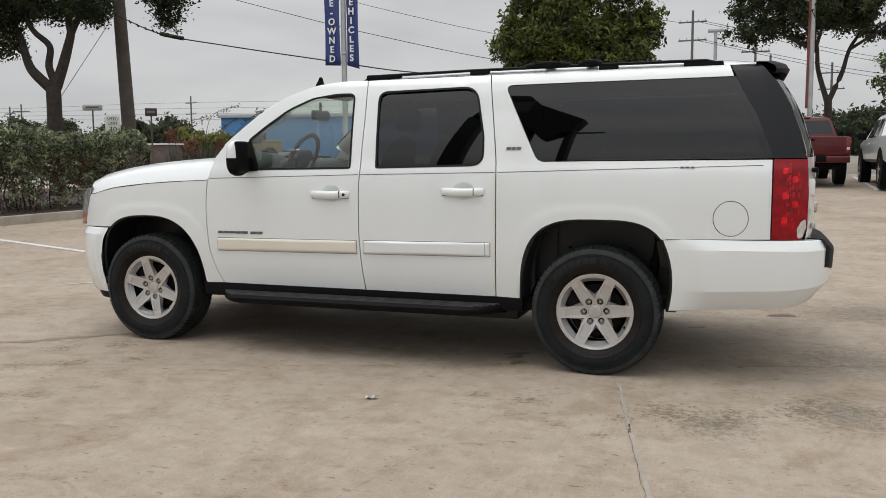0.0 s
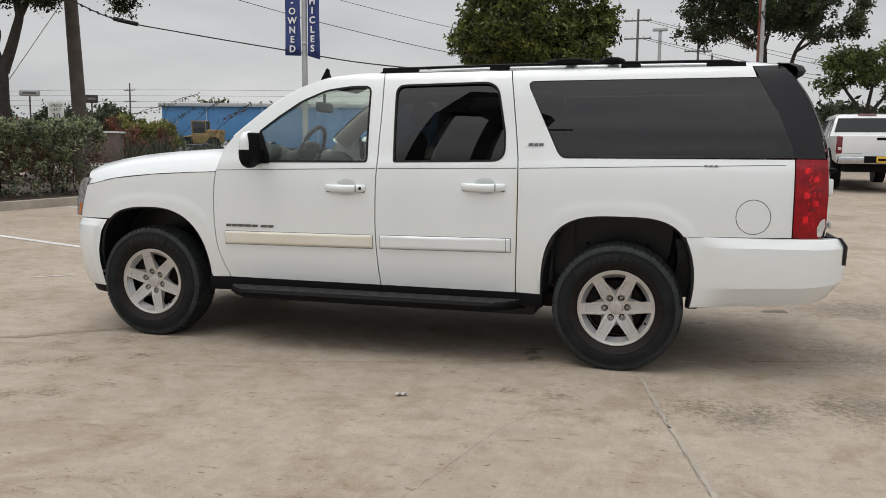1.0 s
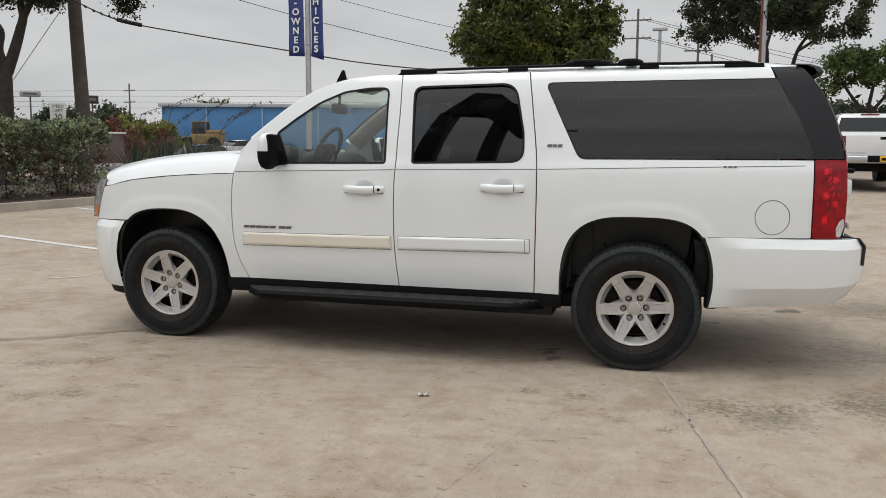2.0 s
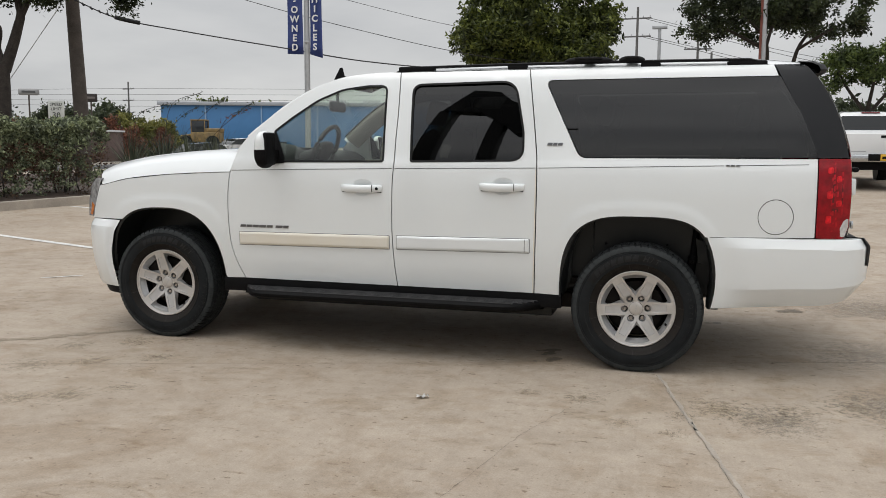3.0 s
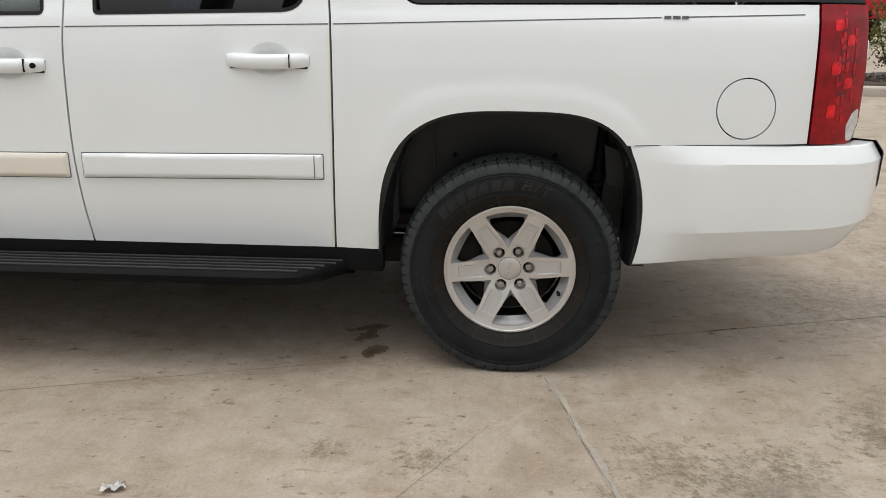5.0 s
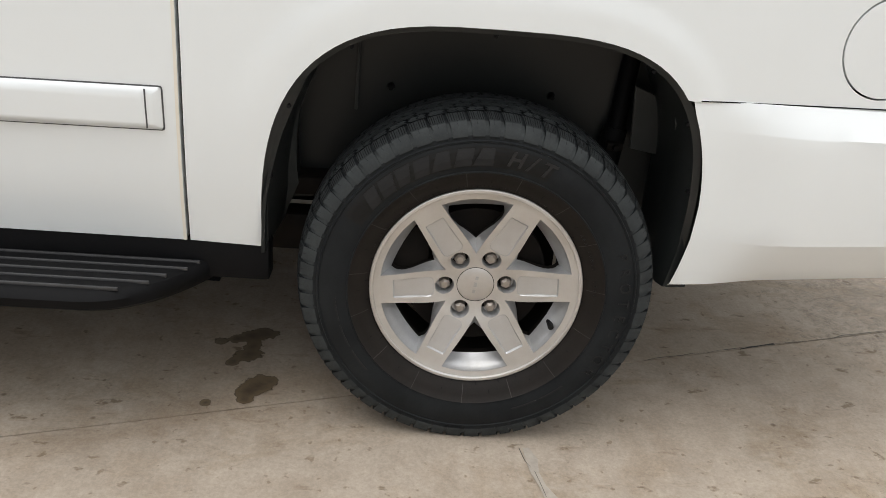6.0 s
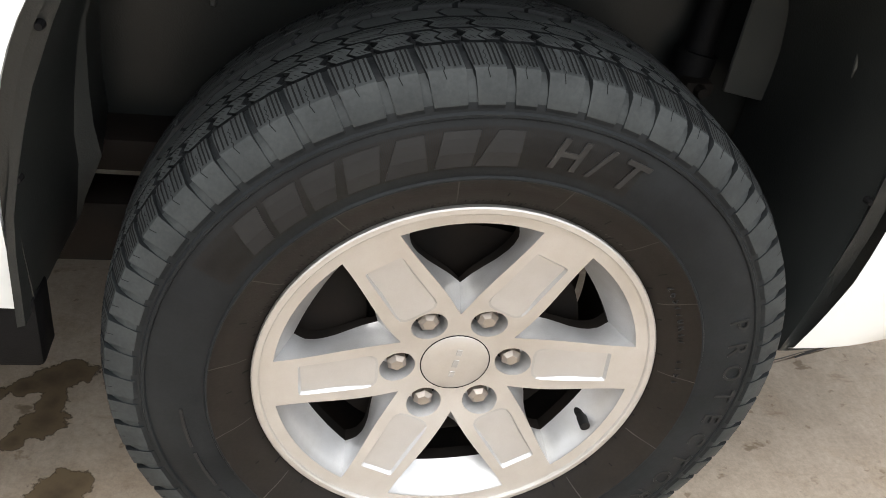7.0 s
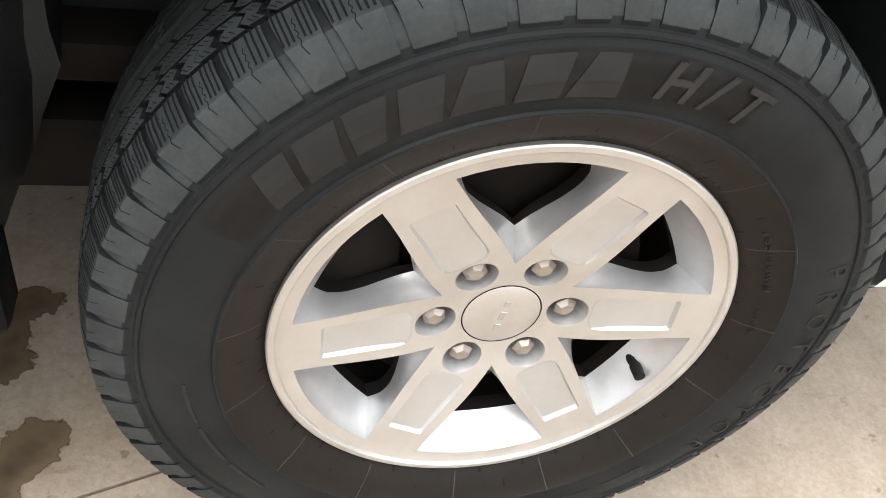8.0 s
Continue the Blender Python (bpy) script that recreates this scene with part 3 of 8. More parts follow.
def painted_line(a, b, width, label):
    d = Vector((b[0] - a[0], b[1] - a[1])).normalized()
    nrm = Vector((-d.y, d.x)) * width / 2
    n, verts = 10, []
    for i in range(n + 1):
        p = Vector(a).lerp(Vector(b), i / n)
        for q in (p - nrm, p + nrm):
            verts.append((q.x, q.y, ground_z(q.x, q.y) + 0.005))
    faces = [(2 * i, 2 * i + 1, 2 * i + 3, 2 * i + 2) for i in range(n)]
    return tagged(mesh_object("parking_line", verts, faces, LINE_PAINT), label, "road marking", "parking lines", "structure")


def ring_solid(name, outline, top, bottom, mat, parent=None, label="", inset=0.0, wobble=0.0):
    """A low solid with the given plan outline that stands on the lot, its top edge rounded."""
    pts = resample(outline, 0.4)
    n = len(pts)
    c = np.mean(pts, 0)
    verts, faces = [], []
    levels = [(0.0, bottom), (0.0, top - 0.03), (0.012, top - 0.008), (0.035, top)]
    for inw, z in levels:
        for p in pts:
            d = c - np.array(p)
            q = np.array(p) + d / max(np.linalg.norm(d), 1e-6) * inw
            verts.append((q[0], q[1], ground_z(*p) + z))
    for l in range(len(levels) - 1):
        faces += [(l * n + i, l * n + (i + 1) % n, (l + 1) * n + (i + 1) % n, (l + 1) * n + i) for i in range(n)]
    k = (len(levels) - 1) * n
    verts.append((c[0], c[1], ground_z(*c) + top))
    faces += [(k + i, k + (i + 1) % n, len(verts) - 1) for i in range(n)]
    return mesh_object(name, verts, faces, mat, parent, True, label, angle=40)


# a flattened scrap of paper
bm = bmesh.new()
g = bmesh.ops.create_grid(bm, x_segments=6, y_segments=4, size=0.5)
rng = random.Random(4)
for v in bm.verts:
    v.co = Vector((v.co.x * 0.062 + rng.uniform(-0.006, 0.006), v.co.y * 0.034 + rng.uniform(-0.005, 0.005), 0.004 + rng.random() * 0.020))
ob = part("paper_scrap", bm, material("dirty_paper", (0.62, 0.60, 0.57), 0.9, vary=0.3, scale=60))
ob.matrix_world = pose(-1.085, -0.87, ground_z(-1, -0.9), 0, 0, 18)
tagged(ob, "crumpled scrap of white paper on the concrete", "litter")

# ---- the white estate car: skin ----
SEC = [(0.25, 0.14), (0.40, 0.094), (0.50, 0.074), (0.62, 0.055), (0.80, 0.042), (0.95, 0.040), (1.10, 0.042), (1.20, 0.048), (1.26, 0.057), (1.31, 0.074),
       (1.45, 0.107), (1.60, 0.147), (1.72, 0.183), (1.80, 0.212), (1.87, 0.25), (1.90, 0.29)]


def arch_line(cx, z0, hw, h, n_left, n_right, lo, count=44, grow=0.0):
    """A wheel opening from its front foot over the top to its rear foot, squarer than a circle."""
    pts = []
    for i in range(count + 1):
        a = math.pi * (1 - i / count)
        c, s = math.cos(a), math.sin(a)
        n = n_left if c < 0 else n_right
        pts.append((cx + math.copysign(abs(c) ** (2 / n), c) * (hw + grow), z0 + max(s, 0) ** (2 / n) * (h + grow)))
    return [(pts[0][0] + 0.0, lo), *[p for p in pts if p[1] > lo + 0.01], (pts[-1][0] + 0.0, lo)]


REAR_ARCH = arch_line(-0.002, 0.43, 0.468, 0.537, 3.1, 3.6, 0.452)
FRONT_ARCH = arch_line(-3.275, 0.42, 0.462, 0.52, 2.9, 2.4, 0.455)


def arch_gap(x, z, cx, z0, hw, h):
    """Rough distance outside a wheel opening."""
    return ((np.abs(x - cx) / hw) ** 3 + (np.abs(np.maximum(z - z0, 0)) / h) ** 3) ** (1 / 3) * 0.5 - 0.5


def side(x, z):
    """How far in (y) the car's near flank lies at a length and a height."""
    x, z = np.asarray(x, float), np.asarray(z, float)
    y = table(SEC, z)
    y = y + 1.3 * np.maximum(x - 0.9, 0) ** 2 + 0.62 * np.maximum(-3.5 - x, 0) ** 2
    for cx, z0, hw, h in ((0.0, 0.43, 0.468, 0.537), (-3.275, 0.42, 0.462, 0.52)):
        g = arch_gap(x, z, cx, z0, hw, h)
        y = y - 0.005 * (1 - smooth_step(0.045, 0.100, g)) * smooth_step(0.50, 0.92, z)
    return y


def flank_normals(x, z, fn):
    e = 0.004
    dx, dz = (fn(x + e, z) - fn(x - e, z)) / (2 * e), (fn(x, z + e) - fn(x, z - e)) / (2 * e)
    n = np.stack([dx, -np.ones_like(dx), dz], 1)
    return n / np.linalg.norm(n, axis=1)[:, None]


suv = tagged(empty("estate_car", -1.35, CY, 0), "white full-size estate car with tinted rear windows, parked on concrete", "car")
suv_inv = suv.matrix_world.inverted()


def onto_car(ob):
    """Hang a part that was built in world places under the car."""
    ob.parent = suv
    ob.matrix_parent_inverse = suv_inv
    return ob


def panel(name, outer, holes, mat, label="", fn=side, step=0.04, lip=0.022, off=0.0, parent=None, far=True, edge=0.03):
    """A curved sheet of the flank cut to an outline, with folded-in edges; made for both sides of the car."""
    outer, holes = resample(outer, edge), [resample(h, edge) for h in holes]
    v2, f = fill2d(outer, holes, step)
    x, z = v2[:, 0], v2[:, 1]
    y = fn(x, z) + off
    nrm = flank_normals(x, z, fn)
    made = []
    for mirror in ((False, True) if far else (False,)):
        yy = 2 * CY - y if mirror else y
        verts = np.stack([x, yy, z], 1).tolist()
        faces = []
        a, b, c = (verts[i] for i in f[0])
        up = np.cross(np.subtract(b, a), np.subtract(c, a))[1]
        want = 1 if mirror else -1
        for t in f:
            p, q, r = (verts[i] for i in t)
            s = np.cross(np.subtract(q, p), np.subtract(r, p))[1]
            faces.append(tuple(t) if s * want > 0 else tuple(t[::-1]))
        normals = [(n[0], -n[1] if mirror else n[1], n[2]) for n in nrm]
        for loop in (outer, *holes):
            l = np.array(loop)
            area = 0.5 * np.sum(l[:, 0] * np.roll(l[:, 1], -1) - np.roll(l[:, 0], -1) * l[:, 1])
            ly = fn(l[:, 0], l[:, 1]) + off
            k, n = len(verts), len(l)
            tang = np.roll(l, -1, 0) - np.roll(l, 1, 0)
            tang /= np.maximum(np.linalg.norm(tang, axis=1), 1e-9)[:, None]
            sgn = (1 if area > 0 else -1) * (1 if loop is outer else -1)
            out2 = np.stack([tang[:, 1], -tang[:, 0]], 1) * sgn
            for depth in (0.0, lip):
                for p, q, o in zip(l, ly, out2):
                    verts.append([p[0], (2 * CY - q - depth) if mirror else q + depth, p[1]])
                    normals.append((o[0], 0, o[1]))
            for i in range(n):
                j = (i + 1) % n
                quad = (k + i, k + j, k + n + j, k + n + i)
                p0, p1, p2 = (np.array(verts[w]) for w in quad[:3])
                s = np.cross(p1 - p0, p2 - p0) @ np.array([out2[i][0], 0, out2[i][1]])
                faces.append(quad if s > 0 else quad[::-1])
        ob = mesh_object(name, verts, faces, mat, None, True, label, normals)
        if parent is None:
            onto_car(ob)
        else:
            ob.parent = parent[1 if mirror else 0]
        made.append(ob)
    return made


G = 0.0036   # half a panel gap
B_GAP = [(-1.545, 0.459), (-1.560, 0.62), (-1.571, 0.80), (-1.573, 0.94), (-1.571, 1.15), (-1.565, 1.26), (-1.565, 1.40), (-1.562, 1.60), (-1.566, 1.75), (-1.574, 1.868)]
C_GAP = [(-0.630, 0.457), (-0.624, 0.70), (-0.621, 0.96), (-0.623, 1.24), (-0.640, 1.42), (-0.665, 1.60), (-0.688, 1.75), (-0.708, 1.874)]
A_GAP = [(-2.663, 0.462), (-2.718, 0.582), (-2.752, 0.706), (-2.767, 0.886), (-2.766, 1.064), (-2.746, 1.222), (-2.705, 1.36)]
PILLAR = [(-2.640, 1.435), (-2.549, 1.510), (-2.391, 1.635), (-2.234, 1.736), (-2.095, 1.805), (-1.956, 1.846), (-1.758, 1.868), (-1.640, 1.871)]
b_line, c_line, a_line = curve_through(B_GAP, 6), curve_through(C_GAP, 6), curve_through(A_GAP, 6)
pillar_line = curve_through(PILLAR, 5)


def shift(line, d):
    return [(p[0] + d, p[1]) for p in line]


FRONT_WINDOW = rounded([(-2.440, 1.268), (-1.637, 1.277), (-1.652, 1.783), (-1.790, 1.784), (-1.972, 1.760), (-2.15, 1.686), (-2.315, 1.576), (-2.440, 1.482)],
                       [0.015, 0.02, 0.05, 0.25, 0.3, 0.4, 0.4, 0.02])
REAR_WINDOW = rounded([(-1.456, 1.279), (-1.478, 1.788), (-0.788, 1.803), (-0.716, 1.48), (-0.708, 1.293)], [0.02, 0.065, 0.12, 0.35, 0.165])


def handle_cup(x0, x1, zc):
    """Outline of the scoop behind a pull handle."""
    xm = (x0 + x1) / 2 + 0.006
    return [(xm + 0.080 * math.cos(2 * math.pi * i / 36), zc + 0.003 + 0.057 * math.sin(2 * math.pi * i / 36)) for i in range(36)]


front_door = panel("front_door", shift(a_line, G) + pillar_line + shift(b_line, -G)[::-1], [FRONT_WINDOW, handle_cup(-1.928, -1.638, 1.106)], PAINT)
rear_door = panel("rear_door", shift(b_line, G) + shift(c_line, -G)[::-1], [REAR_WINDOW, handle_cup(-0.986, -0.697, 1.130)], PAINT)
rear_arch_in = [p for p in REAR_ARCH if not (p[0] > 0 and p[1] < 0.852)]
fuel_ring = [(0.786 + 0.0985 * math.cos(2 * math.pi * i / 48), 0.984 + 0.1035 * math.sin(2 * math.pi * i / 48)) for i in range(48)]
fuel_disc = [(0.786 + 0.0945 * math.cos(2 * math.pi * i / 48), 0.984 + 0.0995 * math.sin(2 * math.pi * i / 48)) for i in range(48)]
quarter_outline = (shift(c_line, G)[::-1] + rear_arch_in + [(0.412, 0.853), (1.003, 0.866), (1.003, 1.322)]
                   + rounded([(-0.10, 1.317), (-0.362, 1.315), (-0.603, 1.803), (-0.40, 1.805)], [0, 0.075, 0.035, 0]) + [(0.780, 1.811), (0.755, 1.880), (-0.30, 1.880)])
quarter = panel("quarter_panel", quarter_outline, [fuel_ring], PAINT, step=0.022)
panel("fuel_door", fuel_disc, [], PAINT, label="round white fuel filler door", far=False, lip=0.02)
HOOD_SEAM = [(-3.985, 1.075), (-3.80, 1.095), (-3.56, 1.143), (-3.245, 1.176), (-2.95, 1.193), (-2.754, 1.200)]
front_arch_in = [p for p in FRONT_ARCH if not (p[0] < -3.4 and p[1] < 0.835)]
seam = [(x, z) for x, z in HOOD_SEAM if x > -3.82]
fender_outline = ([(-3.955, 0.842), (-3.935, 0.90), (-3.905, 0.975), (-3.855, 1.082)] + [(x, z - G) for x, z in seam] + [(x - G, z) for x, z in a_line if z < 1.19][::-1]
                  + [(-2.805, 0.458)] + front_arch_in[::-1][1:])
panel("front_fender", fender_outline, [], PAINT, step=0.022)

panel("bumper_gap", [(0.425, 0.8535), (1.003, 0.8660), (1.003, 0.8685), (0.425, 0.8560)], [], GAP, off=-0.0010, lip=0.001, step=0.3, edge=0.05)
panel("bonnet_gap", [(x, z - 0.0015) for x, z in seam] + [(x, z - 0.0045) for x, z in seam][::-1], [], GAP, off=-0.0012, lip=0.001, step=0.3, edge=0.05)
# dark inner skin behind the panel gaps, below the windows
inner_outline = ([(-2.80, 0.46), (-2.80, 0.6)] + [(x, z) for x, z in arch_line(-3.275, 0.42, 0.475, 0.535, 2.9, 2.4, 0.455)][::-1][2:-2]
                 + [(-3.85, 0.86), (-3.84, 1.05), (-3.3, 1.13), (-2.74, 1.16), (-2.70, 1.235), (1.06, 1.30), (1.06, 0.86), (0.44, 0.80)]
                 + [p for p in arch_line(-0.002, 0.43, 0.482, 0.552, 3.4, 3.8, 0.452)[::-1] if not (p[0] > 0 and p[1] < 0.80)] + [(-0.50, 0.46)])
panel("inner_panel", inner_outline, [], GAP, off=0.026, lip=0.005)
for line in (B_GAP, C_GAP):
    top = [p for p in line if p[1] > 1.2]
    strip = [(x - 0.075, z) for x, z in top] + [(x + 0.075, z - 0.004) for x, z in top][::-1]
    panel("pillar", strip, [], GAP, off=0.028, lip=0.03)
panel("roof_rail_inner", [(-1.62, 1.80), (0.76, 1.822), (0.76, 1.875), (-1.62, 1.868)], [], GAP, off=0.02, lip=0.01)


# glass with black rubber seals
def seal(outline, width, parent, off=-0.002):
    """A rubber frame along a window's edge."""
    c = np.mean(outline, 0)
    inner = []
    pts = np.array(resample(outline, 0.03))
    tang = np.roll(pts, -1, 0) - np.roll(pts, 1, 0)
    tang /= np.linalg.norm(tang, axis=1)[:, None]
    nrm = np.stack([-tang[:, 1], tang[:, 0]], 1)
    l = pts
    area = 0.5 * np.sum(l[:, 0] * np.roll(l[:, 1], -1) - np.roll(l[:, 0], -1) * l[:, 1])
    inner = pts + nrm * width * (1 if area > 0 else -1)
    return panel("window_seal", [tuple(p) for p in pts + nrm * -0.002 * (1 if area > 0 else -1)], [[tuple(p) for p in inner]], RUBBER, off=off, lip=0.012, step=0.2, parent=parent)


GLASS_FIT = np.polyfit([r[0] for r in SEC[9:15]], [r[1] for r in SEC[9:15]], 2)


def glass_side(x, z):
    """The evenly curved sheet that the side glass follows."""
    return np.polyval(GLASS_FIT, np.asarray(z, float)) + 1.3 * np.maximum(np.asarray(x, float) - 0.9, 0) ** 2


seal(FRONT_WINDOW, 0.011, front_door)
seal(REAR_WINDOW, 0.011, rear_door)
panel("window_glass", FRONT_WINDOW, [], GLASS_CLEAR, label="clear side glass", fn=glass_side, off=0.010, lip=0.001, parent=front_door)
panel("window_glass", REAR_WINDOW, [], GLASS_TINT, label="dark tinted side glass", fn=glass_side, off=0.010, lip=0.001, parent=rear_door)
QUARTER_GLASS = rounded([(-0.356, 1.321), (1.010, 1.331), (0.918, 1.568), (0.802, 1.808), (-0.596, 1.800)], [0.072, 0.01, 0.3, 0.01, 0.032])
panel("quarter_glass", QUARTER_GLASS, [], GLASS_TINT, label="dark tinted rear quarter window", fn=glass_side, off=0.002, lip=0.001, step=0.05)
D_PILLAR = [(0.761, 1.880), (0.795, 1.810), (0.905, 1.584), (0.992, 1.376), (1.006, 1.330), (1.186, 1.331), (1.150, 1.485), (1.097, 1.626), (1.018, 1.768), (0.945, 1.862), (0.915, 1.882)]
panel("rear_pillar_panel", D_PILLAR, [], D_BLACK, label="gloss black rear pillar panel", off=0.001, lip=0.03, step=0.03)

# tail lamps
TAIL_RED = material("red_lamp_plastic", (0.32, 0.0012, 0.007), 0.16, vary=0.5, scale=17, second=(0.16, 0.001, 0.004), coat=0.2, spec=0.25)
TAIL_BRIGHT = material("bright_red_reflector", (0.85, 0.006, 0.014), 0.2, vary=0.5, scale=45, second=(0.40, 0.002, 0.007), coat=0.2, spec=0.3)
TAIL_MID = material("ribbed_red_lens", (0.52, 0.003, 0.010), 0.2, vary=0.4, scale=60, second=(0.28, 0.0015, 0.006), coat=0.2, spec=0.3)
TAIL_CLEAR = material("clear_reverse_lens", (0.62, 0.60, 0.58), 0.15, vary=0.3, scale=40, coat=0.8)
TAIL = rounded([(1.010, 0.867), (1.168, 0.862), (1.200, 0.93), (1.206, 1.12), (1.196, 1.324), (1.010, 1.325)], [0.006, 0.03, 0.08, 0.2, 0.01, 0.006])
tail_lamp = panel("tail_lamp", TAIL, [], TAIL_RED, label="tall red tail lamp", off=-0.006, lip=0.05, step=0.02)
facets = [(1.078, 1.258, 0.034, 0.040), (1.128, 1.208, 0.030, 0.042), (1.078, 1.118, 0.036, 0.048), (1.132, 1.068, 0.034, 0.040), (1.075, 0.975, 0.032, 0.050)]
rng = random.Random(31)
for x, lo_, hi_ in ((1.100, 0.90, 1.30), (1.118, 0.93, 1.16), (1.150, 1.0, 1.28), (1.090, 1.0, 1.22)):
    z = lo_
    while z < hi_:
        h = rng.uniform(0.015, 0.045)
        facets.append((x + rng.uniform(-0.004, 0.004), z + h / 2, rng.uniform(0.007, 0.014), h * 0.9))
        z += h + rng.choice((0.002, 0.012, 0.03))
for cx, cz, w, h in facets:
    panel("reflector", rounded([(cx - w / 2, cz - h / 2), (cx + w / 2, cz - h / 2 + 0.006), (cx + w / 2, cz + h / 2), (cx - w / 2, cz + h / 2 - 0.004)], 0.012 if w > 0.02 else 0.002), [], TAIL_BRIGHT if w > 0.02 else TAIL_MID, off=-0.0075,
          lip=0.003, step=0.05, parent=tail_lamp, edge=0.01)
for cx, cz, w, h in ((1.098, 1.16, 0.012, 0.19), (1.150, 1.14, 0.008, 0.16), (1.11, 1.03, 0.04, 0.02)):
    panel("lamp_rib", rounded([(cx - w / 2, cz - h / 2), (cx + w / 2, cz - h / 2), (cx + w / 2 - 0.004, cz + h / 2), (cx - w / 2 + 0.002, cz + h / 2)], 0.003), [],
          material("deep_red_rib", (0.12, 0.004, 0.006), 0.2, vary=0.2, scale=60), off=-0.0072, lip=0.003, step=0.05, parent=tail_lamp, edge=0.01)
panel("reverse_lens", rounded([(1.150, 0.872), (1.176, 0.875), (1.196, 0.935), (1.193, 0.985), (1.165, 0.965), (1.146, 0.925)], 0.012), [], TAIL_CLEAR, off=-0.0078, lip=0.003, step=0.05,
      parent=tail_lamp, edge=0.01, label="clear reverse lamp lens")

# bonnet, roof, windscreen, tailgate: lofts across the car
XH = [(-3.985, 1.158), (-3.85, 1.202), (-3.62, 1.256), (-3.41, 1.296), (-3.19, 1.322), (-3.0, 1.337), (-2.75, 1.352)]


def bonnet():
    rows = []
    for i in range(30):
        s = i / 29
        row = []
        for j in range(49):
            u = -1 + 2 * j / 48
            a = abs(u)
            x_seam = -3.83 + s * (3.83 - 2.752)
            bow = (1 - a**2.4)
            x = x_seam - bow * (0.26 * (1 - s) + 0.17 * s)
            zs, zt = table(HOOD_SEAM, x_seam), table(XH, x_seam)
            y0 = float(side(x_seam, zs))
            edge = max(0.0, (a - 0.62) / 0.38)
            z = zs + (zt - zs + 0.025 * (1 - a)) * (1 - edge**2.6) ** (1 / 2.2)
            z -= 0.10 * max(0, 0.10 - s) / 0.10 * (1 - 0.4 * a) * bow * 0.5
            half = CY - y0
            row.append((float(x) + 0.055 * s * max(0.0, float(z - zs)) / 0.15, CY + u * half, float(z)))
        rows.append(row)
    return onto_car(loft("bonnet", rows, PAINT, label="white bonnet with rounded shoulders"))


bonnet()
ROOF_EDGE = [(-2.10, 1.80), (-1.956, 1.846), (-1.758, 1.867), (-1.55, 1.872), (-0.7, 1.878), (0.3, 1.882), (0.75, 1.881), (0.95, 1.868)]


def roof():
    rows = []
    for i in range(40):
        s = i / 39
        row = []
        for j in range(41):
            u = -1 + 2 * j / 40
            a = abs(u)
            x_side = -1.97 + s * 2.90
            x = x_side - (1 - a**2.2) * 0.15 * (1 - s) ** 4
            ze = float(table(ROOF_EDGE, x_side))
            y0 = float(table(SEC, ze)) + 0.002
            rise = 0.075 * (1 - a**5) * (0.06 + 0.94 * float(smooth_step(0, 0.42, s))) * (1 - 0.35 * float(smooth_step(0.85, 1, s)))
            row.append((x, CY + u * (CY - y0), ze + rise))
        rows.append(row)
    return onto_car(loft("roof", rows, PAINT, flip=False))


roof()


def windscreen():
    rows = []
    for i in range(14):
        s = i / 13
        row = []
        for j in range(25):
            u = -1 + 2 * j / 24
            a = abs(u)
            bow = 1 - a**2.2
            x0, z0, y0 = -2.70 - 0.17 * bow, 1.355, 0.13
            x1, z1, y1 = -1.975 - 0.15 * bow, 1.842 + 0.005 * bow, 0.25
            k = s + 0.085 * math.sin(math.pi * s)
            row.append((x0 + (x1 - x0) * s, CY + u * (CY - (y0 + (y1 - y0) * s)), z0 + (z1 - z0) * min(k, 1)))
        rows.append(row)
    return onto_car(loft("windscreen", rows, GLASS_CLEAR, label="raked clear windscreen"))


windscreen()
for far in (False, True):
    rows = []
    for k, (x, z) in enumerate(pillar_line[: len(pillar_line) - 8]):
        s = k / (len(pillar_line) - 9)
        y = float(side(x, z))
        w = 1 - float(smooth_step(0.45, 0.95, s))
        pts = [(x + 0.004, y + 0.012, z - 0.012), (x - 0.006, y + 0.012, z - 0.006 + 0.018 * w), (x - 0.012, y + 0.045, z - 0.010 + 0.020 * w), (x - 0.018, y + 0.09, z - 0.012 + 0.018 * w), (x + 0.03, y + 0.10, z - 0.03)]
        rows.append([(a, 2 * CY - b, c) if far else (a, b, c) for a, b, c in pts])
    onto_car(loft("windscreen_pillar", rows, PAINT, flip=far))
# cowl with black wiper tray
rows = [[(-2.72 - 0.18 * (1 - abs(u) ** 2.2) + d, CY + u * 0.90, z) for u in np.linspace(-1, 1, 21)] for d, z in ((-0.03, 1.345), (0.0, 1.362), (0.05, 1.365))]
onto_car(loft("wiper_cowl", rows, BLACK_PLASTIC))
onto_car(tube("wiper", [(-2.80, 0.35, 1.385), (-2.86, 0.8, 1.40), (-2.88, 1.2, 1.405)], 0.008, BLACK_PLASTIC))

GATE = [(0.84, 1.19), (0.95, 1.205), (1.33, 1.195), (1.5, 1.150), (1.63, 1.100), (1.77, 1.022), (1.87, 0.945)]


def gate_rows(z0, z1, n, w0=None):
    rows = []
    for i in range(n):
        z = z0 + (z1 - z0) * i / (n - 1)
        x = float(table(GATE, z))
        y0 = float(side(min(x, 1.19), z)) + 0.02
        rows.append([(x + 0.075 * (1 - abs(u) ** 3.0), CY + u * (CY - y0), z) for u in np.linspace(-1, 1, 31)])
    return rows


onto_car(loft("tailgate", gate_rows(0.84, 1.335, 12), PAINT, label="white tailgate"))
onto_car(loft("rear_window", gate_rows(1.335, 1.865, 12), GLASS_TINT, label="dark tinted rear window"))
box_handle = bmesh.new()
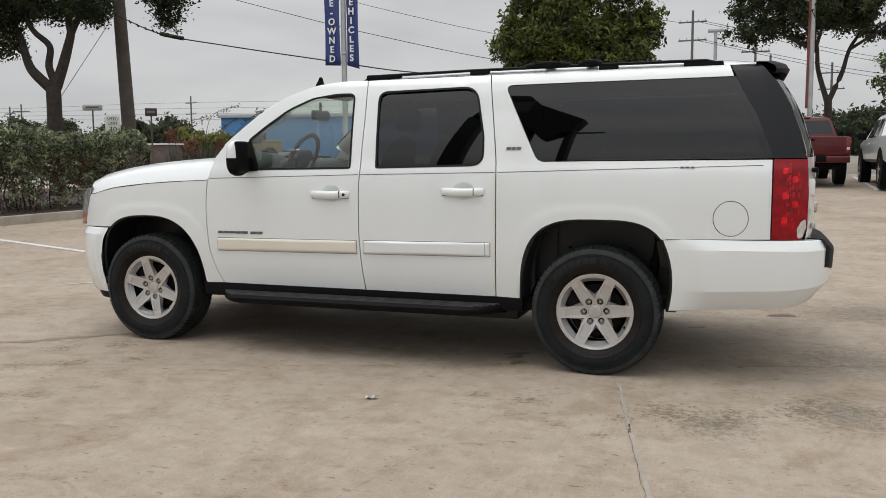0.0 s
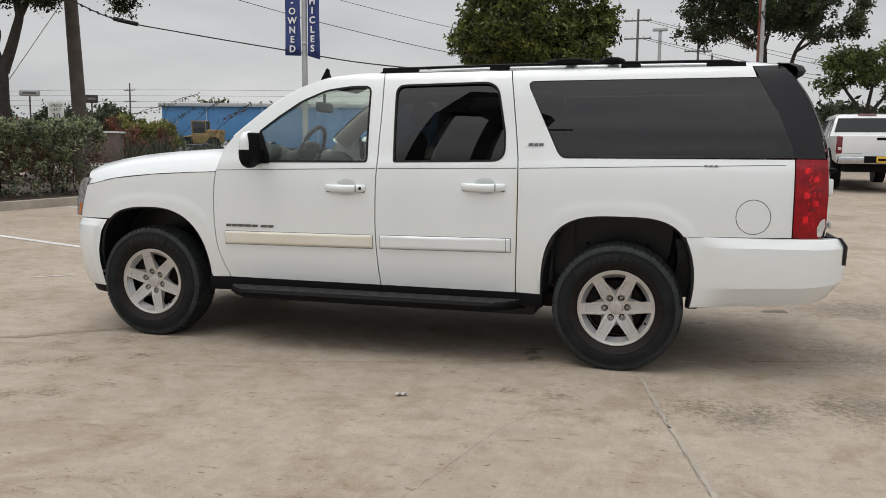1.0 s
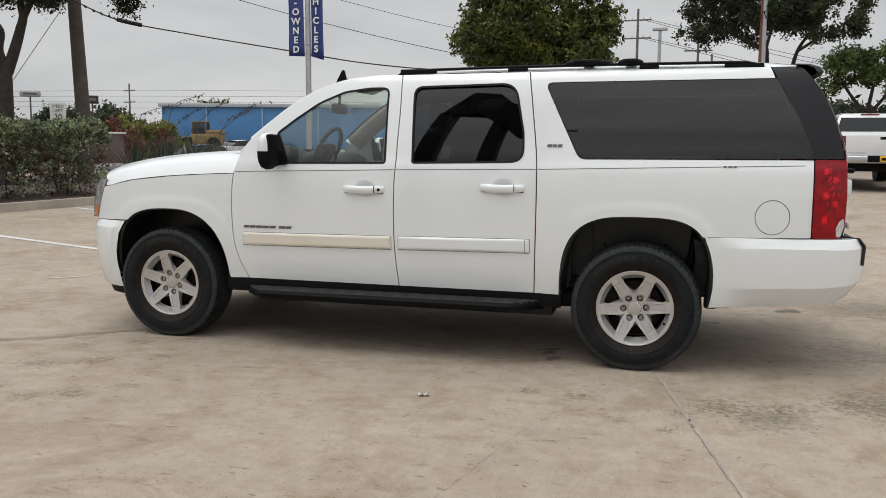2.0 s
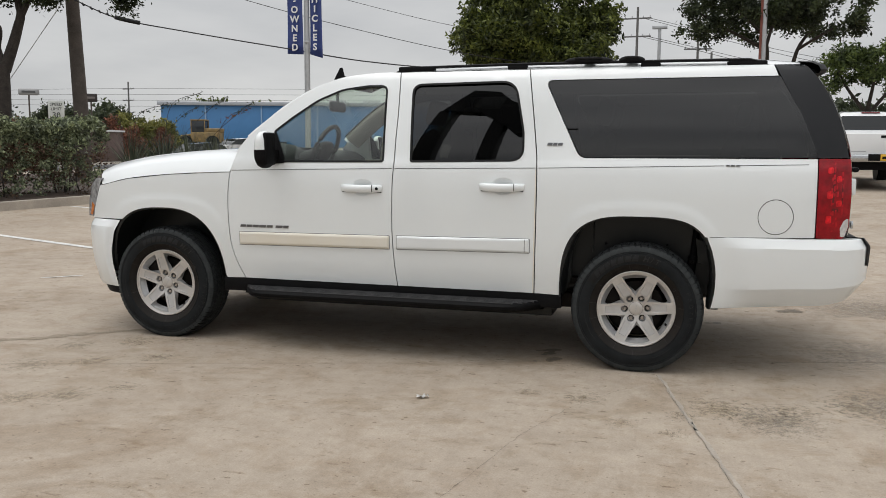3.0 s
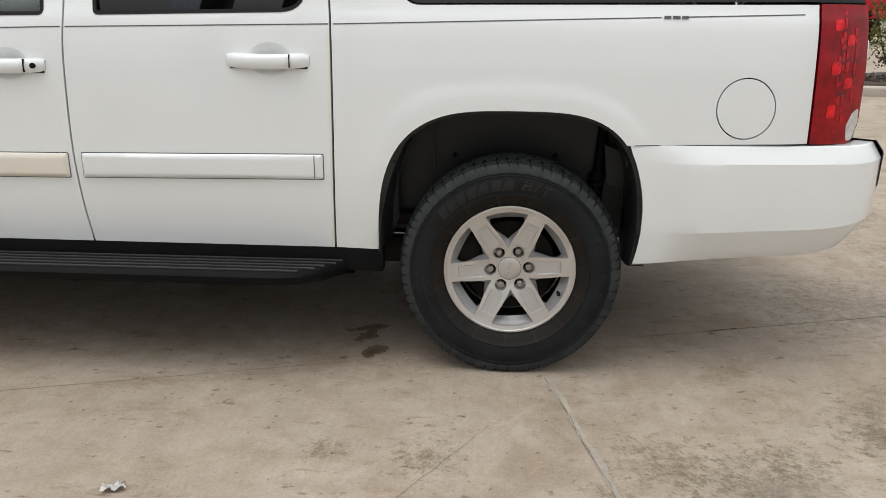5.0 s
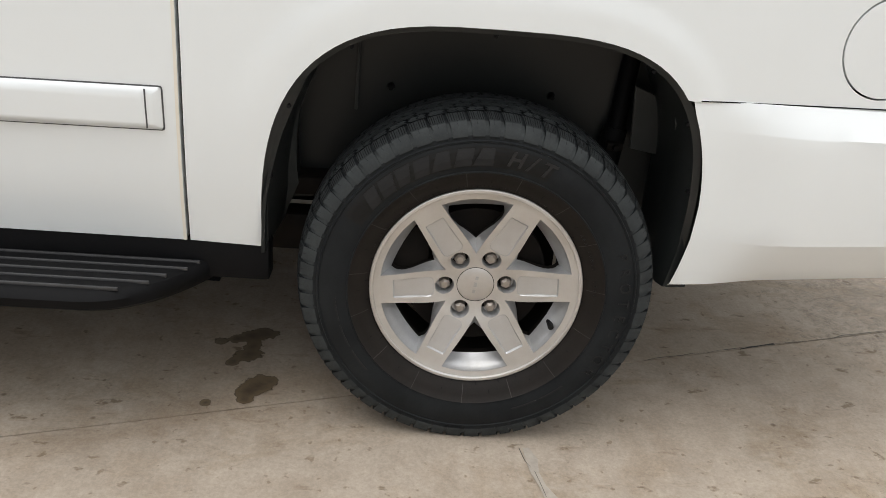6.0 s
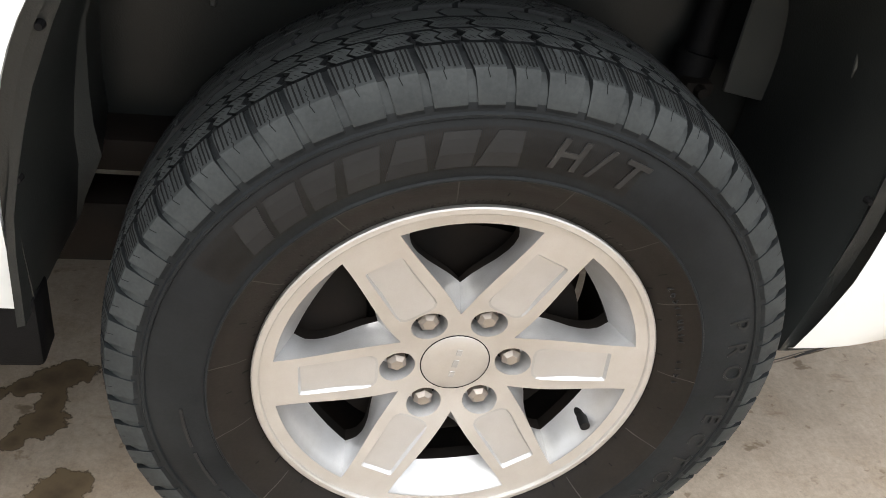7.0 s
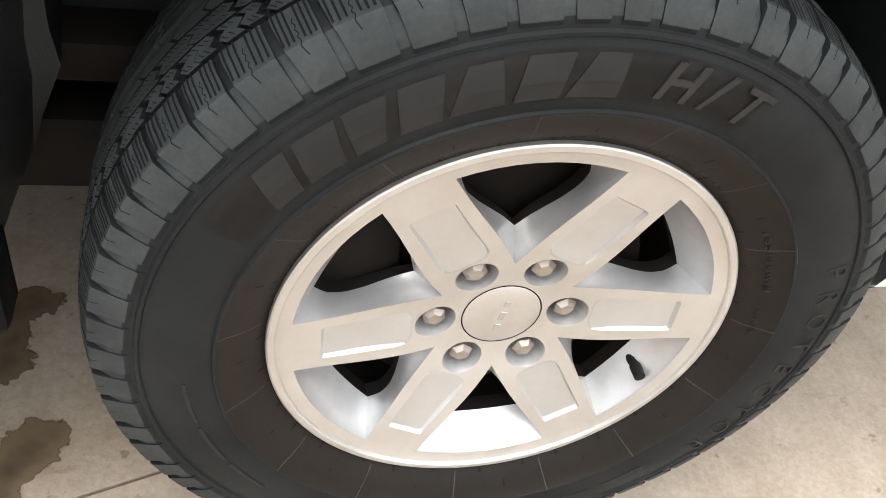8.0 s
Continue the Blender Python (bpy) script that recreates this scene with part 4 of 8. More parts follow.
add_box(box_handle, 1.268, 1.300, 0.78, 1.32, 0.98, 1.05, 0.012)
onto_car(part("tailgate_handle", box_handle, CHROME))
bm = bmesh.new()
add_box(bm, 1.225, 1.262, 0.28, 0.36, 1.245, 1.275, 0.012)
onto_car(part("glass_hinge", bm, BLACK_PLASTIC))
bm = bmesh.new()
add_box(bm, 1.20, 1.245, 0.245, 0.30, 1.11, 1.21, 0.012)
onto_car(part("tailgate_trim", bm, PAINT))
bm = bmesh.new()
for k, (w, z) in enumerate(((0.028, 0.93), (0.020, 0.93), (0.026, 0.93), (0.012, 0.93))):
    add_box(bm, 1.232 + 0.006 * k, 1.244 + 0.006 * k, 0.27 + 0.035 * k, 0.27 + 0.035 * k + w, z - 0.018, z + 0.018, 0.002)
onto_car(part("tailgate_badge", bm, CHROME))
# roof spoiler
rows = []
for u in np.linspace(-1, 1, 33):
    a = abs(u)
    y = CY + u * 0.80
    t = 1.0 - 0.35 * a**6
    ring = [(0.90, 1.897), (0.99, 1.893), (1.055, 1.872), (1.075, 1.842), (1.060, 1.818), (1.03, 1.82), (1.00, 1.845), (0.90, 1.862)]
    rows.append([(0.90 + (x - 0.90) * t + 0.03 * (1 - a**3), y, 1.86 + (z - 1.86) * (0.85 + 0.15 * (1 - a**4)) + 0.035 * (1 - a**3)) for x, z in ring])
onto_car(loft("roof_spoiler", rows, BLACK_PLASTIC, closed=True, label="gloss black roof spoiler", angle=50))
"""rails on the roof"""
for far in (False, True):
    def flip_y(p):
        return (p[0], 2 * CY - p[1], p[2]) if far else p
    rail = onto_car(loft("roof_rack_rail", [[flip_y((x, 0.285 + dy, z0 + dz * h)) for dy, dz in ((-0.022, 0.0), (-0.022, 0.6), (-0.012, 1.0), (0.012, 1.0), (0.022, 0.6), (0.022, 0.0))]
                                           for x, z0, h in ((-1.615, 1.872, 0.004), (-1.58, 1.874, 0.022), (-1.49, 1.893, 0.016), (-0.9, 1.903, 0.016), (-0.2, 1.907, 0.016), (0.45, 1.907, 0.016), (0.62, 1.904, 0.018), (0.70, 1.888, 0.014), (0.725, 1.878, 0.004))],
                      BLACK_PLASTIC, closed=True, angle=40, flip=far, label="slim black roof rail"))
    for x0, x1 in ((-1.60, -1.35), (-0.86, -0.73), (-0.02, 0.10), (0.49, 0.72)):
        bm = bmesh.new()
        add_box(bm, x0, x1, 0.262, 0.312, 1.868, 1.908, 0.010)
        if far:
            bmesh.ops.scale(bm, vec=(1, -1, 1), verts=bm.verts)
            bmesh.ops.translate(bm, vec=(0, 2 * CY, 0), verts=bm.verts)
        ob = part("rail_foot", bm, BLACK_PLASTIC)
        ob.parent = rail
for x, hl, hh in ((-0.342, 0.155, 0.040), (-0.076, 0.082, 0.040)):
    bar = onto_car(loft("roof_cross_bar", [[(x + dx, y, 1.932 + dz) for dx, dz in ((-0.035, 0), (-0.02, 0.014), (0.02, 0.014), (0.035, 0), (0.02, -0.012), (-0.02, -0.012))] for y in np.linspace(0.26, 2 * CY - 0.26, 12)],
                        BLACK_PLASTIC, closed=True, angle=40))
    for y in (0.285, 2 * CY - 0.285):
        bm = bmesh.new()
        r = bmesh.ops.create_uvsphere(bm, u_segments=24, v_segments=12, radius=1.0)
        for v in bm.verts:
            v.co = Vector((x + math.copysign(abs(v.co.x) ** 0.8, v.co.x) * hl, y + v.co.y * 0.035, 1.922 + max(v.co.z, -0.3) * hh * 0.72))
        ob = part("bar_end", bm, BLACK_PLASTIC)
        ob.parent = bar
        bm = bmesh.new()
        add_box(bm, x - hl * 0.55, x + hl * 0.55, y - 0.037, y - 0.030, 1.930, 1.945, 0.004)
        ob = part("bar_lever", bm, RUBBER)
        ob.parent = bar
# shark-fin aerial
bm = bmesh.new()
fin = [(-0.075, -0.05), (0.085, -0.05), (0.085, 0.012), (0.022, 0.024), (0.018, 0.086), (0.002, 0.094), (-0.03, 0.03)]
lo = [bm.verts.new((x - 2.255, 0.832, z + 1.876)) for x, z in fin]
hi = [bm.verts.new((x - 2.255, 0.868, z + 1.876)) for x, z in fin]
bm.faces.new(lo), bm.faces.new(hi[::-1])
for i in range(len(fin)):
    bm.faces.new((lo[i], hi[i], hi[(i + 1) % len(fin)], lo[(i + 1) % len(fin)]))
bmesh.ops.bevel(bm, geom=bm.edges[:], offset=0.006, segments=2, affect="EDGES")
onto_car(part("roof_aerial", bm, BLACK_PLASTIC, label="black shark-fin aerial"))


# ---- bumpers: a section swept along the plan ----
def bumper(name, path, section, low, mat, label, foot=None):
    """path: plan points (x, y) from the wheel opening to the car's middle; section: rows (out, height from 0 to 1); low: bottom height along the path."""
    line = curve_through(path, 8)
    half = []
    for k, p in enumerate(line):
        a, b = np.array(line[max(k - 1, 0)]), np.array(line[min(k + 1, len(line) - 1)])
        d = (b - a) / np.linalg.norm(b - a)
        out = np.array([d[1], -d[0]]) if (np.array([d[1], -d[0]]) @ (np.array(p) - np.array([-1.35, CY]))) > 0 else np.array([-d[1], d[0]])
        s = k / (len(line) - 1)
        zb, zt, fade = low(s)
        row = []
        for o, h in section:
            z = zb + (zt - zb) * h
            slip = float(table(foot, z)) * (1 - float(smooth_step(0, 0.2, s))) if foot else 0.0
            tuck = float(table(SEC, max(z, 0.3))) - 0.040 if z < 0.8 else 0.0
            row.append((p[0] + out[0] * (o * fade - tuck * 0.6) + slip, p[1] + out[1] * (o * fade - tuck * 0.6), z))
        half.append(row)
    rows = half + [[(x, 2 * CY - y, z) for x, y, z in r] for r in half[::-1]]
    return onto_car(loft(name, rows, mat, label=label, angle=17))


REAR_PATH = [(0.418, 0.040), (0.65, 0.040), (0.9, 0.043), (1.07, 0.057), (1.185, 0.092), (1.262, 0.170), (1.316, 0.30), (1.358, 0.65), (1.365, CY)]
REAR_SEC = [(-0.09, -0.012), (-0.034, 0.0), (-0.030, 0.010), (-0.010, 0.10), (0.0095, 0.185), (0.0285, 0.268), (0.0305, 0.28), (0.0318, 0.37), (0.0325, 0.46), (0.033, 0.55), (0.0328, 0.63), (0.0326, 0.70), (0.0323, 0.775), (0.032, 0.845), (0.031, 0.855), (0.0165, 0.92), (0.002, 0.988), (-0.004, 1.0), (-0.06, 1.002)]


def rear_top(s):
    """The top edge dips to a step between the corners."""
    return 0.861 - 0.055 * float(smooth_step(0.66, 0.84, s))


def rear_low(s):
    zb = float(table([(0, 0.424), (0.125, 0.434), (0.25, 0.454), (0.375, 0.464), (0.50, 0.482), (0.58, 0.490), (0.66, 0.506), (0.75, 0.532), (1.0, 0.55)], s))
    return zb, rear_top(s), 0.12 + 0.88 * float(smooth_step(0.02, 0.14, s))


bumper("rear_bumper", REAR_PATH, REAR_SEC, rear_low, PAINT, "white rear bumper with bevelled top and lower edges",
       [(0.40, 0.022), (0.44, 0.034), (0.50, 0.044), (0.56, 0.0495), (0.62, 0.050), (0.70, 0.041), (0.78, 0.021), (0.85, -0.006), (0.87, -0.010)])
PAD_SEC = [(-0.02, 0.60), (0.035, 0.61), (0.0365, 0.895), (0.0335, 0.925), (0.009, 1.008), (-0.10, 1.016)]
REAR_LINE = curve_through(REAR_PATH, 8)
PAD_FROM = int(0.65 * len(REAR_LINE))
PAD_PATH = REAR_LINE[PAD_FROM:]
bumper("bumper_step_pad", PAD_PATH, PAD_SEC, lambda s: (0.455, rear_top(s + (1 - s) * PAD_FROM / (len(REAR_LINE) - 1)) + 0.001, 1.0), BLACK_PLASTIC, "black textured step pad")
FRONT_PATH = [(-3.705, 0.052), (-3.80, 0.085), (-3.90, 0.135), (-3.985, 0.215), (-4.05, 0.36), (-4.10, 0.62), (-4.12, CY)]
FRONT_SEC = [(-0.05, -0.01), (0.0, 0.0), (0.012, 0.06), (0.030, 0.35), (0.033, 0.55), (0.033, 0.82), (0.026, 0.90), (0.002, 0.99), (-0.004, 1.0), (-0.06, 1.002)]
bumper("front_bumper", FRONT_PATH, FRONT_SEC, lambda s: (0.345, 0.838, 0.15 + 0.85 * float(smooth_step(0.0, 0.12, s))), PAINT, "white front bumper",
       [(0.33, 0.0), (0.45, -0.028), (0.60, -0.027), (0.72, -0.006), (0.80, 0.034), (0.84, 0.060)])
LOW_SEC = [(-0.06, 0.0), (-0.01, 0.0), (0.0, 0.3), (0.0, 1.0)]
bumper("front_valance", [(-3.70, 0.075), (-3.80, 0.105), (-3.89, 0.155), (-3.97, 0.235), (-4.03, 0.38), (-4.08, 0.62), (-4.10, CY)], LOW_SEC, lambda s: (0.285, 0.37, 1.0), BLACK_PLASTIC, "black lower valance")

# head lamps and grille
LAMP_GLASS = material("head_lamp_lens", (0.42, 0.43, 0.44), 0.08, vary=0.5, scale=18, second=(0.12, 0.12, 0.125), coat=1.0)
AMBER = material("amber_lens", (0.55, 0.16, 0.03), 0.15, coat=0.8)
HEAD = [(-4.03, 0.852), (-3.958, 0.852), (-3.908, 0.975), (-3.858, 1.09), (-3.825, 1.135), (-3.90, 1.135), (-3.97, 1.08), (-4.015, 0.97)]
lamp = panel("head_lamp", HEAD, [], LAMP_GLASS, label="clear wrap-around head lamp", off=-0.001, lip=0.05, step=0.02)
panel("side_marker", [(-4.00, 0.862), (-3.966, 0.862), (-3.935, 0.935), (-3.965, 0.955)], [], AMBER, off=-0.004, lip=0.004, step=0.03, parent=lamp, edge=0.01)
rows = [[(-4.04 - 0.10 * (1 - abs(u) ** 2.5), CY + u * 0.76, z) for u in np.linspace(-1, 1, 21)] for z in (0.85, 0.95, 1.05, 1.12)]
onto_car(loft("grille", rows, CHROME, label="chrome front grille"))

# ---- side trim ----


def molding(x0, x1, z0, z1, mat, parent, slope):
    """A raised protection strip with rounded edges along a door."""
    def out(off):
        return lambda x, z: side(x, z) + off
    def fn(x, z):
        zc = z0 + slope * (x - x0)
        e = np.minimum(np.minimum(z - zc, zc + (z1 - z0) - z), np.minimum(x - x0, x1 - x) * 1.0)
        return side(x, z) - 0.004 - 0.012 * np.sqrt(np.clip(e / 0.010, 0, 1))
    o = rounded([(x0, z0), (x1, z0 + slope * (x1 - x0)), (x1, z1 + slope * (x1 - x0)), (x0, z1)], 0.006, 3)
    # thin grey backing that draws the strip's shadow line on the door
    shadow = rounded([(x0 - 0.003, z0 - 0.003), (x1 + 0.003, z0 - 0.003 + slope * (x1 - x0)), (x1 + 0.003, z1 + 0.003 + slope * (x1 - x0)), (x0 - 0.003, z1 + 0.003)], 0.007, 3)
    panel("moulding_shadow", shadow, [], PIN, off=-0.0014, lip=0.001, step=0.2, parent=parent, edge=0.05)
    return panel("door_moulding", o, [], mat, fn=fn, lip=0.012, step=0.012, parent=parent, edge=0.012)


PIN = material("grey_pinstripe", (0.07, 0.07, 0.072), 0.5)
molding(-2.683, -1.592, 0.700, 0.788, CREAM, front_door, 0.006)
molding(-1.540, -0.660, 0.708, 0.796, PAINT, rear_door, 0.010)
guard = [(x, z) for x, z in c_line if z < 1.262]
panel("door_edge_guard", shift(guard, -G - 0.0072) + shift(guard, -G - 0.0008)[::-1], [], CREAM, off=-0.0016, lip=0.0015, step=0.1, parent=rear_door, edge=0.06, label="thin yellowed door edge guard")
panel("moulding_cap_gap", [(-0.690, 0.722), (-0.6868, 0.722), (-0.6868, 0.803), (-0.690, 0.803)], [], PIN, off=-0.0166, lip=0.001, step=0.3, parent=rear_door, edge=0.05)


def stripe(x0, x1, z0, z1, parent, w=0.0036):
    n = 16
    top = [(x0 + (x1 - x0) * i / n, z0 + (z1 - z0) * i / n + w / 2) for i in range(n + 1)]
    return panel("pinstripe", top + [(x, z - w) for x, z in top][::-1], [], PIN, off=-0.0012, lip=0.001, step=0.3, parent=parent, edge=0.07)


stripe(-2.735, -1.575, 1.210, 1.237, front_door)
stripe(-1.558, -0.630, 1.237, 1.2515, rear_door)
stripe(-0.612, 0.490, 1.2515, 1.279, quarter)
stripe(0.575, 0.955, 1.281, 1.2905, quarter)


def handle(x0, x1, zc, parent, lock):
    """Pull handle over a scooped recess."""
    xm = (x0 + x1) / 2
    cup = handle_cup(x0, x1, zc)

    def cup_fn(x, z):
        q = np.clip(1 - ((x - xm - 0.006) / 0.080) ** 2 - ((z - zc - 0.003) / 0.057) ** 2, 0, 1)
        return side(x, z) + 0.022 * q
    panel("handle_recess", cup, [], PAINT, fn=cup_fn, lip=0.001, step=0.01, parent=parent, edge=0.015)
    for mirror in (False, True):
        rows = []
        for i in range(17):
            s = i / 16
            x = x0 + (x1 - x0) * s
            e = (1 - abs(2 * s - 1) ** 6) ** 0.5
            zz = zc - 0.004 * math.sin(math.pi * s)
            y = float(side(x, zc)) - 0.030 * (0.55 + 0.45 * math.sin(math.pi * s)) * max(e, 0.15)
            hh = 0.0255 * (0.75 + 0.25 * e)
            ring = [(0.028, -0.8), (0.004, -1.0), (-0.004, -0.55), (-0.006, 0.2), (0.0, 0.85), (0.012, 1.0), (0.028, 0.8)]
            rows.append([(x, (2 * CY - (y + a * (0.3 + 0.7 * e))) if mirror else y + a * (0.3 + 0.7 * e), zz + b * hh) for a, b in ring])
        ob = loft("door_handle", rows, PAINT, None, True, angle=60, flip=mirror)
        ob.parent = parent[1 if mirror else 0]
    # black strip added below the grip as its shadow
    bm = bmesh.new()
    y = float(side(xm, zc))
    add_box(bm, x0 + 0.010, x1 - 0.006, y - 0.006, y + 0.003, zc - 0.029, zc - 0.014, 0.003)
    ob = part("handle_shadow_strip", bm, RUBBER)
    ob.parent = parent[0]
    for xs in (x1 - 0.063,):
        bm = bmesh.new()
        y = float(side(xs, zc))
        add_box(bm, xs - 0.0015, xs + 0.0015, y - 0.0345, y - 0.01, zc - 0.024, zc + 0.021, 0)
        ob = part("handle_gap", bm, GAP)
        ob.parent = parent[0]
    if lock:
        bm = bmesh.new()
        y = float(side(x1 - 0.033, zc))
        add_cyl(bm, (x1 - 0.033, y - 0.030, zc - 0.002), (x1 - 0.033, y + 0.0, zc - 0.002), 0.0095, 0.0095, 16)
        ob = part("key_lock", bm, GAP)
        ob.parent = parent[0]


handle(-1.928, -1.638, 1.106, front_door, True)
handle(-0.986, -0.697, 1.130, rear_door, False)


def plain_badge(name, x0, z0, widths, h, mat, parent, lean=0.25):
    """A badge of plain slanted bars, one for each character."""
    x = x0
    made = []
    for w in widths:
        if w > 0:
            o = [(x, z0), (x + w, z0), (x + w + lean * h, z0 + h), (x + lean * h, z0 + h)]
            made.append(panel("badge_bar", o, [], mat, off=-0.005, lip=0.005, step=0.3, parent=parent, edge=0.02, far=False))
        x += abs(w) + 0.006
    return made


plain_badge("badge", -2.675, 0.822, (0.040, 0.042, 0.042, 0.050, 0.044, -0.012, 0.050, 0.038), 0.017, BADGE_DARK, front_door)
plain_badge("badge", -0.566, 1.392, (0.030, 0.024, 0.028), 0.017, BADGE_DARK, quarter)
plain_badge("badge", 0.498, 1.2755, (0.022, 0.024, 0.020), 0.009, PIN, quarter, 0.0)

# door mirrors
for far in (False, True):
    sgn = -1 if far else 1
    def my(y):
        return 2 * CY - y if far else y
    ring_n = 22
    rows = []
    for k, (y, sc) in enumerate(((-0.158, 0.0), (-0.156, 0.45), (-0.146, 0.72), (-0.122, 0.90), (-0.08, 1.0), (-0.035, 0.98), (0.0, 0.86), (0.015, 0.6))):
        row = []
        for i in range(ring_n):
            a = 2 * math.pi * i / ring_n
            c, s = math.cos(a), math.sin(a)
            px = math.copysign(abs(c) ** 0.7, c) * 0.043 * sc
            pz = math.copysign(abs(s) ** 0.7, s) * 0.115 * sc
            row.append((-2.428 + px + 0.035 * (y + 0.1), my(y), 1.362 + pz))
        rows.append(row)
    shell = onto_car(loft("door_mirror", rows, PAINT, closed=True, flip=far, label="white-topped door mirror with black base"))
    rows2 = []
    for k, (y, sc) in enumerate(((-0.160, 0.0), (-0.158, 0.5), (-0.148, 0.76), (-0.122, 0.94), (-0.08, 1.04), (-0.035, 1.02), (0.01, 0.90), (0.07, 0.7))):
        row = []
        for i in range(ring_n):
            a = math.pi + math.pi * i / (ring_n - 1)
            c, s = math.cos(a), math.sin(a)
            px = math.copysign(abs(c) ** 0.7, c) * 0.044 * sc
            pz = math.copysign(abs(s) ** 0.7, s) * 0.118 * sc
            row.append((-2.428 + px + 0.035 * (y + 0.1), my(y), 1.352 + pz))
        rows2.append(row)
    ob = loft("mirror_base", rows2, BLACK_PLASTIC, closed=False, flip=far)
    ob.parent = shell
    bm = bmesh.new()
    add_box(bm, -2.410, -2.380, min(my(-0.134), my(0.005)), max(my(-0.134), my(0.005)), 1.250, 1.466, 0.0145, 3)
    ob = part("mirror_frame", bm, BLACK_PLASTIC)
    ob.parent = shell
panel("mirror_sail", [(-2.455, 1.255), (-2.345, 1.262), (-2.350, 1.30), (-2.425, 1.47), (-2.455, 1.46)], [], BLACK_PLASTIC, off=-0.008, lip=0.012, step=0.05, parent=front_door)

# ---- running boards, rocker, underbody ----
for far in (False, True):
    def ry(y):
        return 2 * CY - y if far else y
    bm = bmesh.new()
    add_box(bm, -2.835, -0.455, min(ry(0.085), ry(0.14)), max(ry(0.085), ry(0.14)), 0.365, 0.462, 0.008)
    rocker = onto_car(part("rocker_panel", bm, BLACK_PLASTIC))
    def board_width(s):
        """The tread narrows to a rounded point at both ends."""
        u = min(min(s, 1 - s) / 0.125, 1.0)
        return 0.016 + 0.224 * (1 - (1 - u) ** 2.4)
    rows = []
    for i in range(121):
        s = i / 120
        x = -2.68 + s * 2.11
        w = board_width(s)
        y_out = 0.135 - w
        ring = [(0.13, 0.372), (0.13, 0.408), (y_out + 0.03, 0.408), (y_out + 0.010, 0.402), (y_out, 0.388), (y_out + 0.004, 0.368), (y_out + 0.03, 0.352), (0.10, 0.350)]
        rows.append([(x, ry(a), b) for a, b in ring])
    rows = [[(rows[0][0][0] - 0.004, sum(p[1] for p in rows[0]) / 8, 0.38)] * 8] + rows + [[(rows[-1][0][0] + 0.004, sum(p[1] for p in rows[-1]) / 8, 0.38)] * 8]
    board = onto_car(loft("running_board", rows, BLACK_PLASTIC, closed=True, angle=40, flip=far, label="black ribbed running board"))
    # ribs paler than the board: their highlight lines are put into the colour
    for k in range(5):
        y = -0.080 + 0.037 * k
        bm = bmesh.new()
        end_ = next(i for i in range(120) if 0.135 - board_width(i / 240) < y - 0.004) / 240 * 2.11
        add_box(bm, -2.68 + end_, -0.57 - end_, min(ry(y), ry(y + 0.0065)), max(ry(y), ry(y + 0.0065)), 0.404, 0.4125, 0.0022)
        ob = part("tread_rib", bm, material("lit_rib_rubber", (0.045, 0.045, 0.046), 0.38, vary=0.3, scale=20, spec=0.5) if k == 0 and not far else bpy.data.materials["lit_rib_rubber"])
        ob.parent = board
bm = bmesh.new()
add_box(bm, -3.80, 1.05, 0.43, 2 * CY - 0.43, 0.42, 0.60, 0.03)
onto_car(part("underbody", bm, LINER))
bm = bmesh.new()
add_cyl(bm, (0.74, CY, 0.43), (0.74, CY, 0.60), 0.33, 0.35, 36)
onto_car(part("spare_tyre", bm, RUBBER))
bm = bmesh.new()
add_box(bm, 0.98, 1.17, 0.34, 2 * CY - 0.34, 0.53, 0.66, 0.02)
onto_car(part("tow_crossmember", bm, BLACK_PLASTIC))
onto_car(tube("exhaust_pipe", [(-2.2, 1.62, 0.36), (0.35, 1.66, 0.40), (0.75, 1.72, 0.42), (1.05, 1.74, 0.38)], 0.034, HOLE_DARK, n=12))
bm = bmesh.new()
add_box(bm, -2.70, -0.54, 0.30, 2 * CY - 0.30, 0.27, 0.45, 0.01)
onto_car(part("floor_pan", bm, LINER))
bm = bmesh.new()
add_cyl(bm, (0.0, 0.25, 0.36), (0.0, 2 * CY - 0.25, 0.36), 0.05, 0.05, 14)
onto_car(part("rear_axle", bm, HOLE_DARK))


def wheel_house(arch, cx, inner_y):
    """The dark lined well over a wheel, with a flange round the opening."""
    for far in (False, True):
        def wy(y):
            return 2 * CY - y if far else y
        line = [np.array(p) for p in arch]
        c = np.array([cx, 0.45])
        rows = []
        for grow, y in ((0.004, None), (-0.012, 0.012), (0.004, 0.035), (0.02, 0.09), (0.03, 0.20), (0.025, inner_y), ):
            row = []
            for p in line:
                d = (p - c) / np.linalg.norm(p - c)
                q = p + d * grow
                yy = float(side(*p)) + 0.006 if y is None else float(side(*p)) + y if y < 0.05 else y
                row.append((q[0], wy(yy), q[1]))
            rows.append(row)
        rows.append([(cx + (p[0] - cx) * 0.02, wy(inner_y + 0.01), 0.5 + (p[1] - 0.5) * 0.02) for p in line])
        well = onto_car(loft("wheel_well_liner", rows, LINER, flip=not far, angle=40))
        for k in (3, 8, len(line) // 3, len(line) // 2, 2 * len(line) // 3, len(line) - 9, len(line) - 4):
            p = line[k]
            d = (p - c) / np.linalg.norm(p - c)
            q = p - d * 0.016
            bm = bmesh.new()
            y = float(side(*p)) + 0.012
            add_cyl(bm, (q[0], wy(y - 0.0012), q[1]), (q[0], wy(y + 0.008), q[1]), 0.0034, 0.0048, 10)
            ob = part("liner_screw", bm, BLACK_PLASTIC)
            ob.parent = well


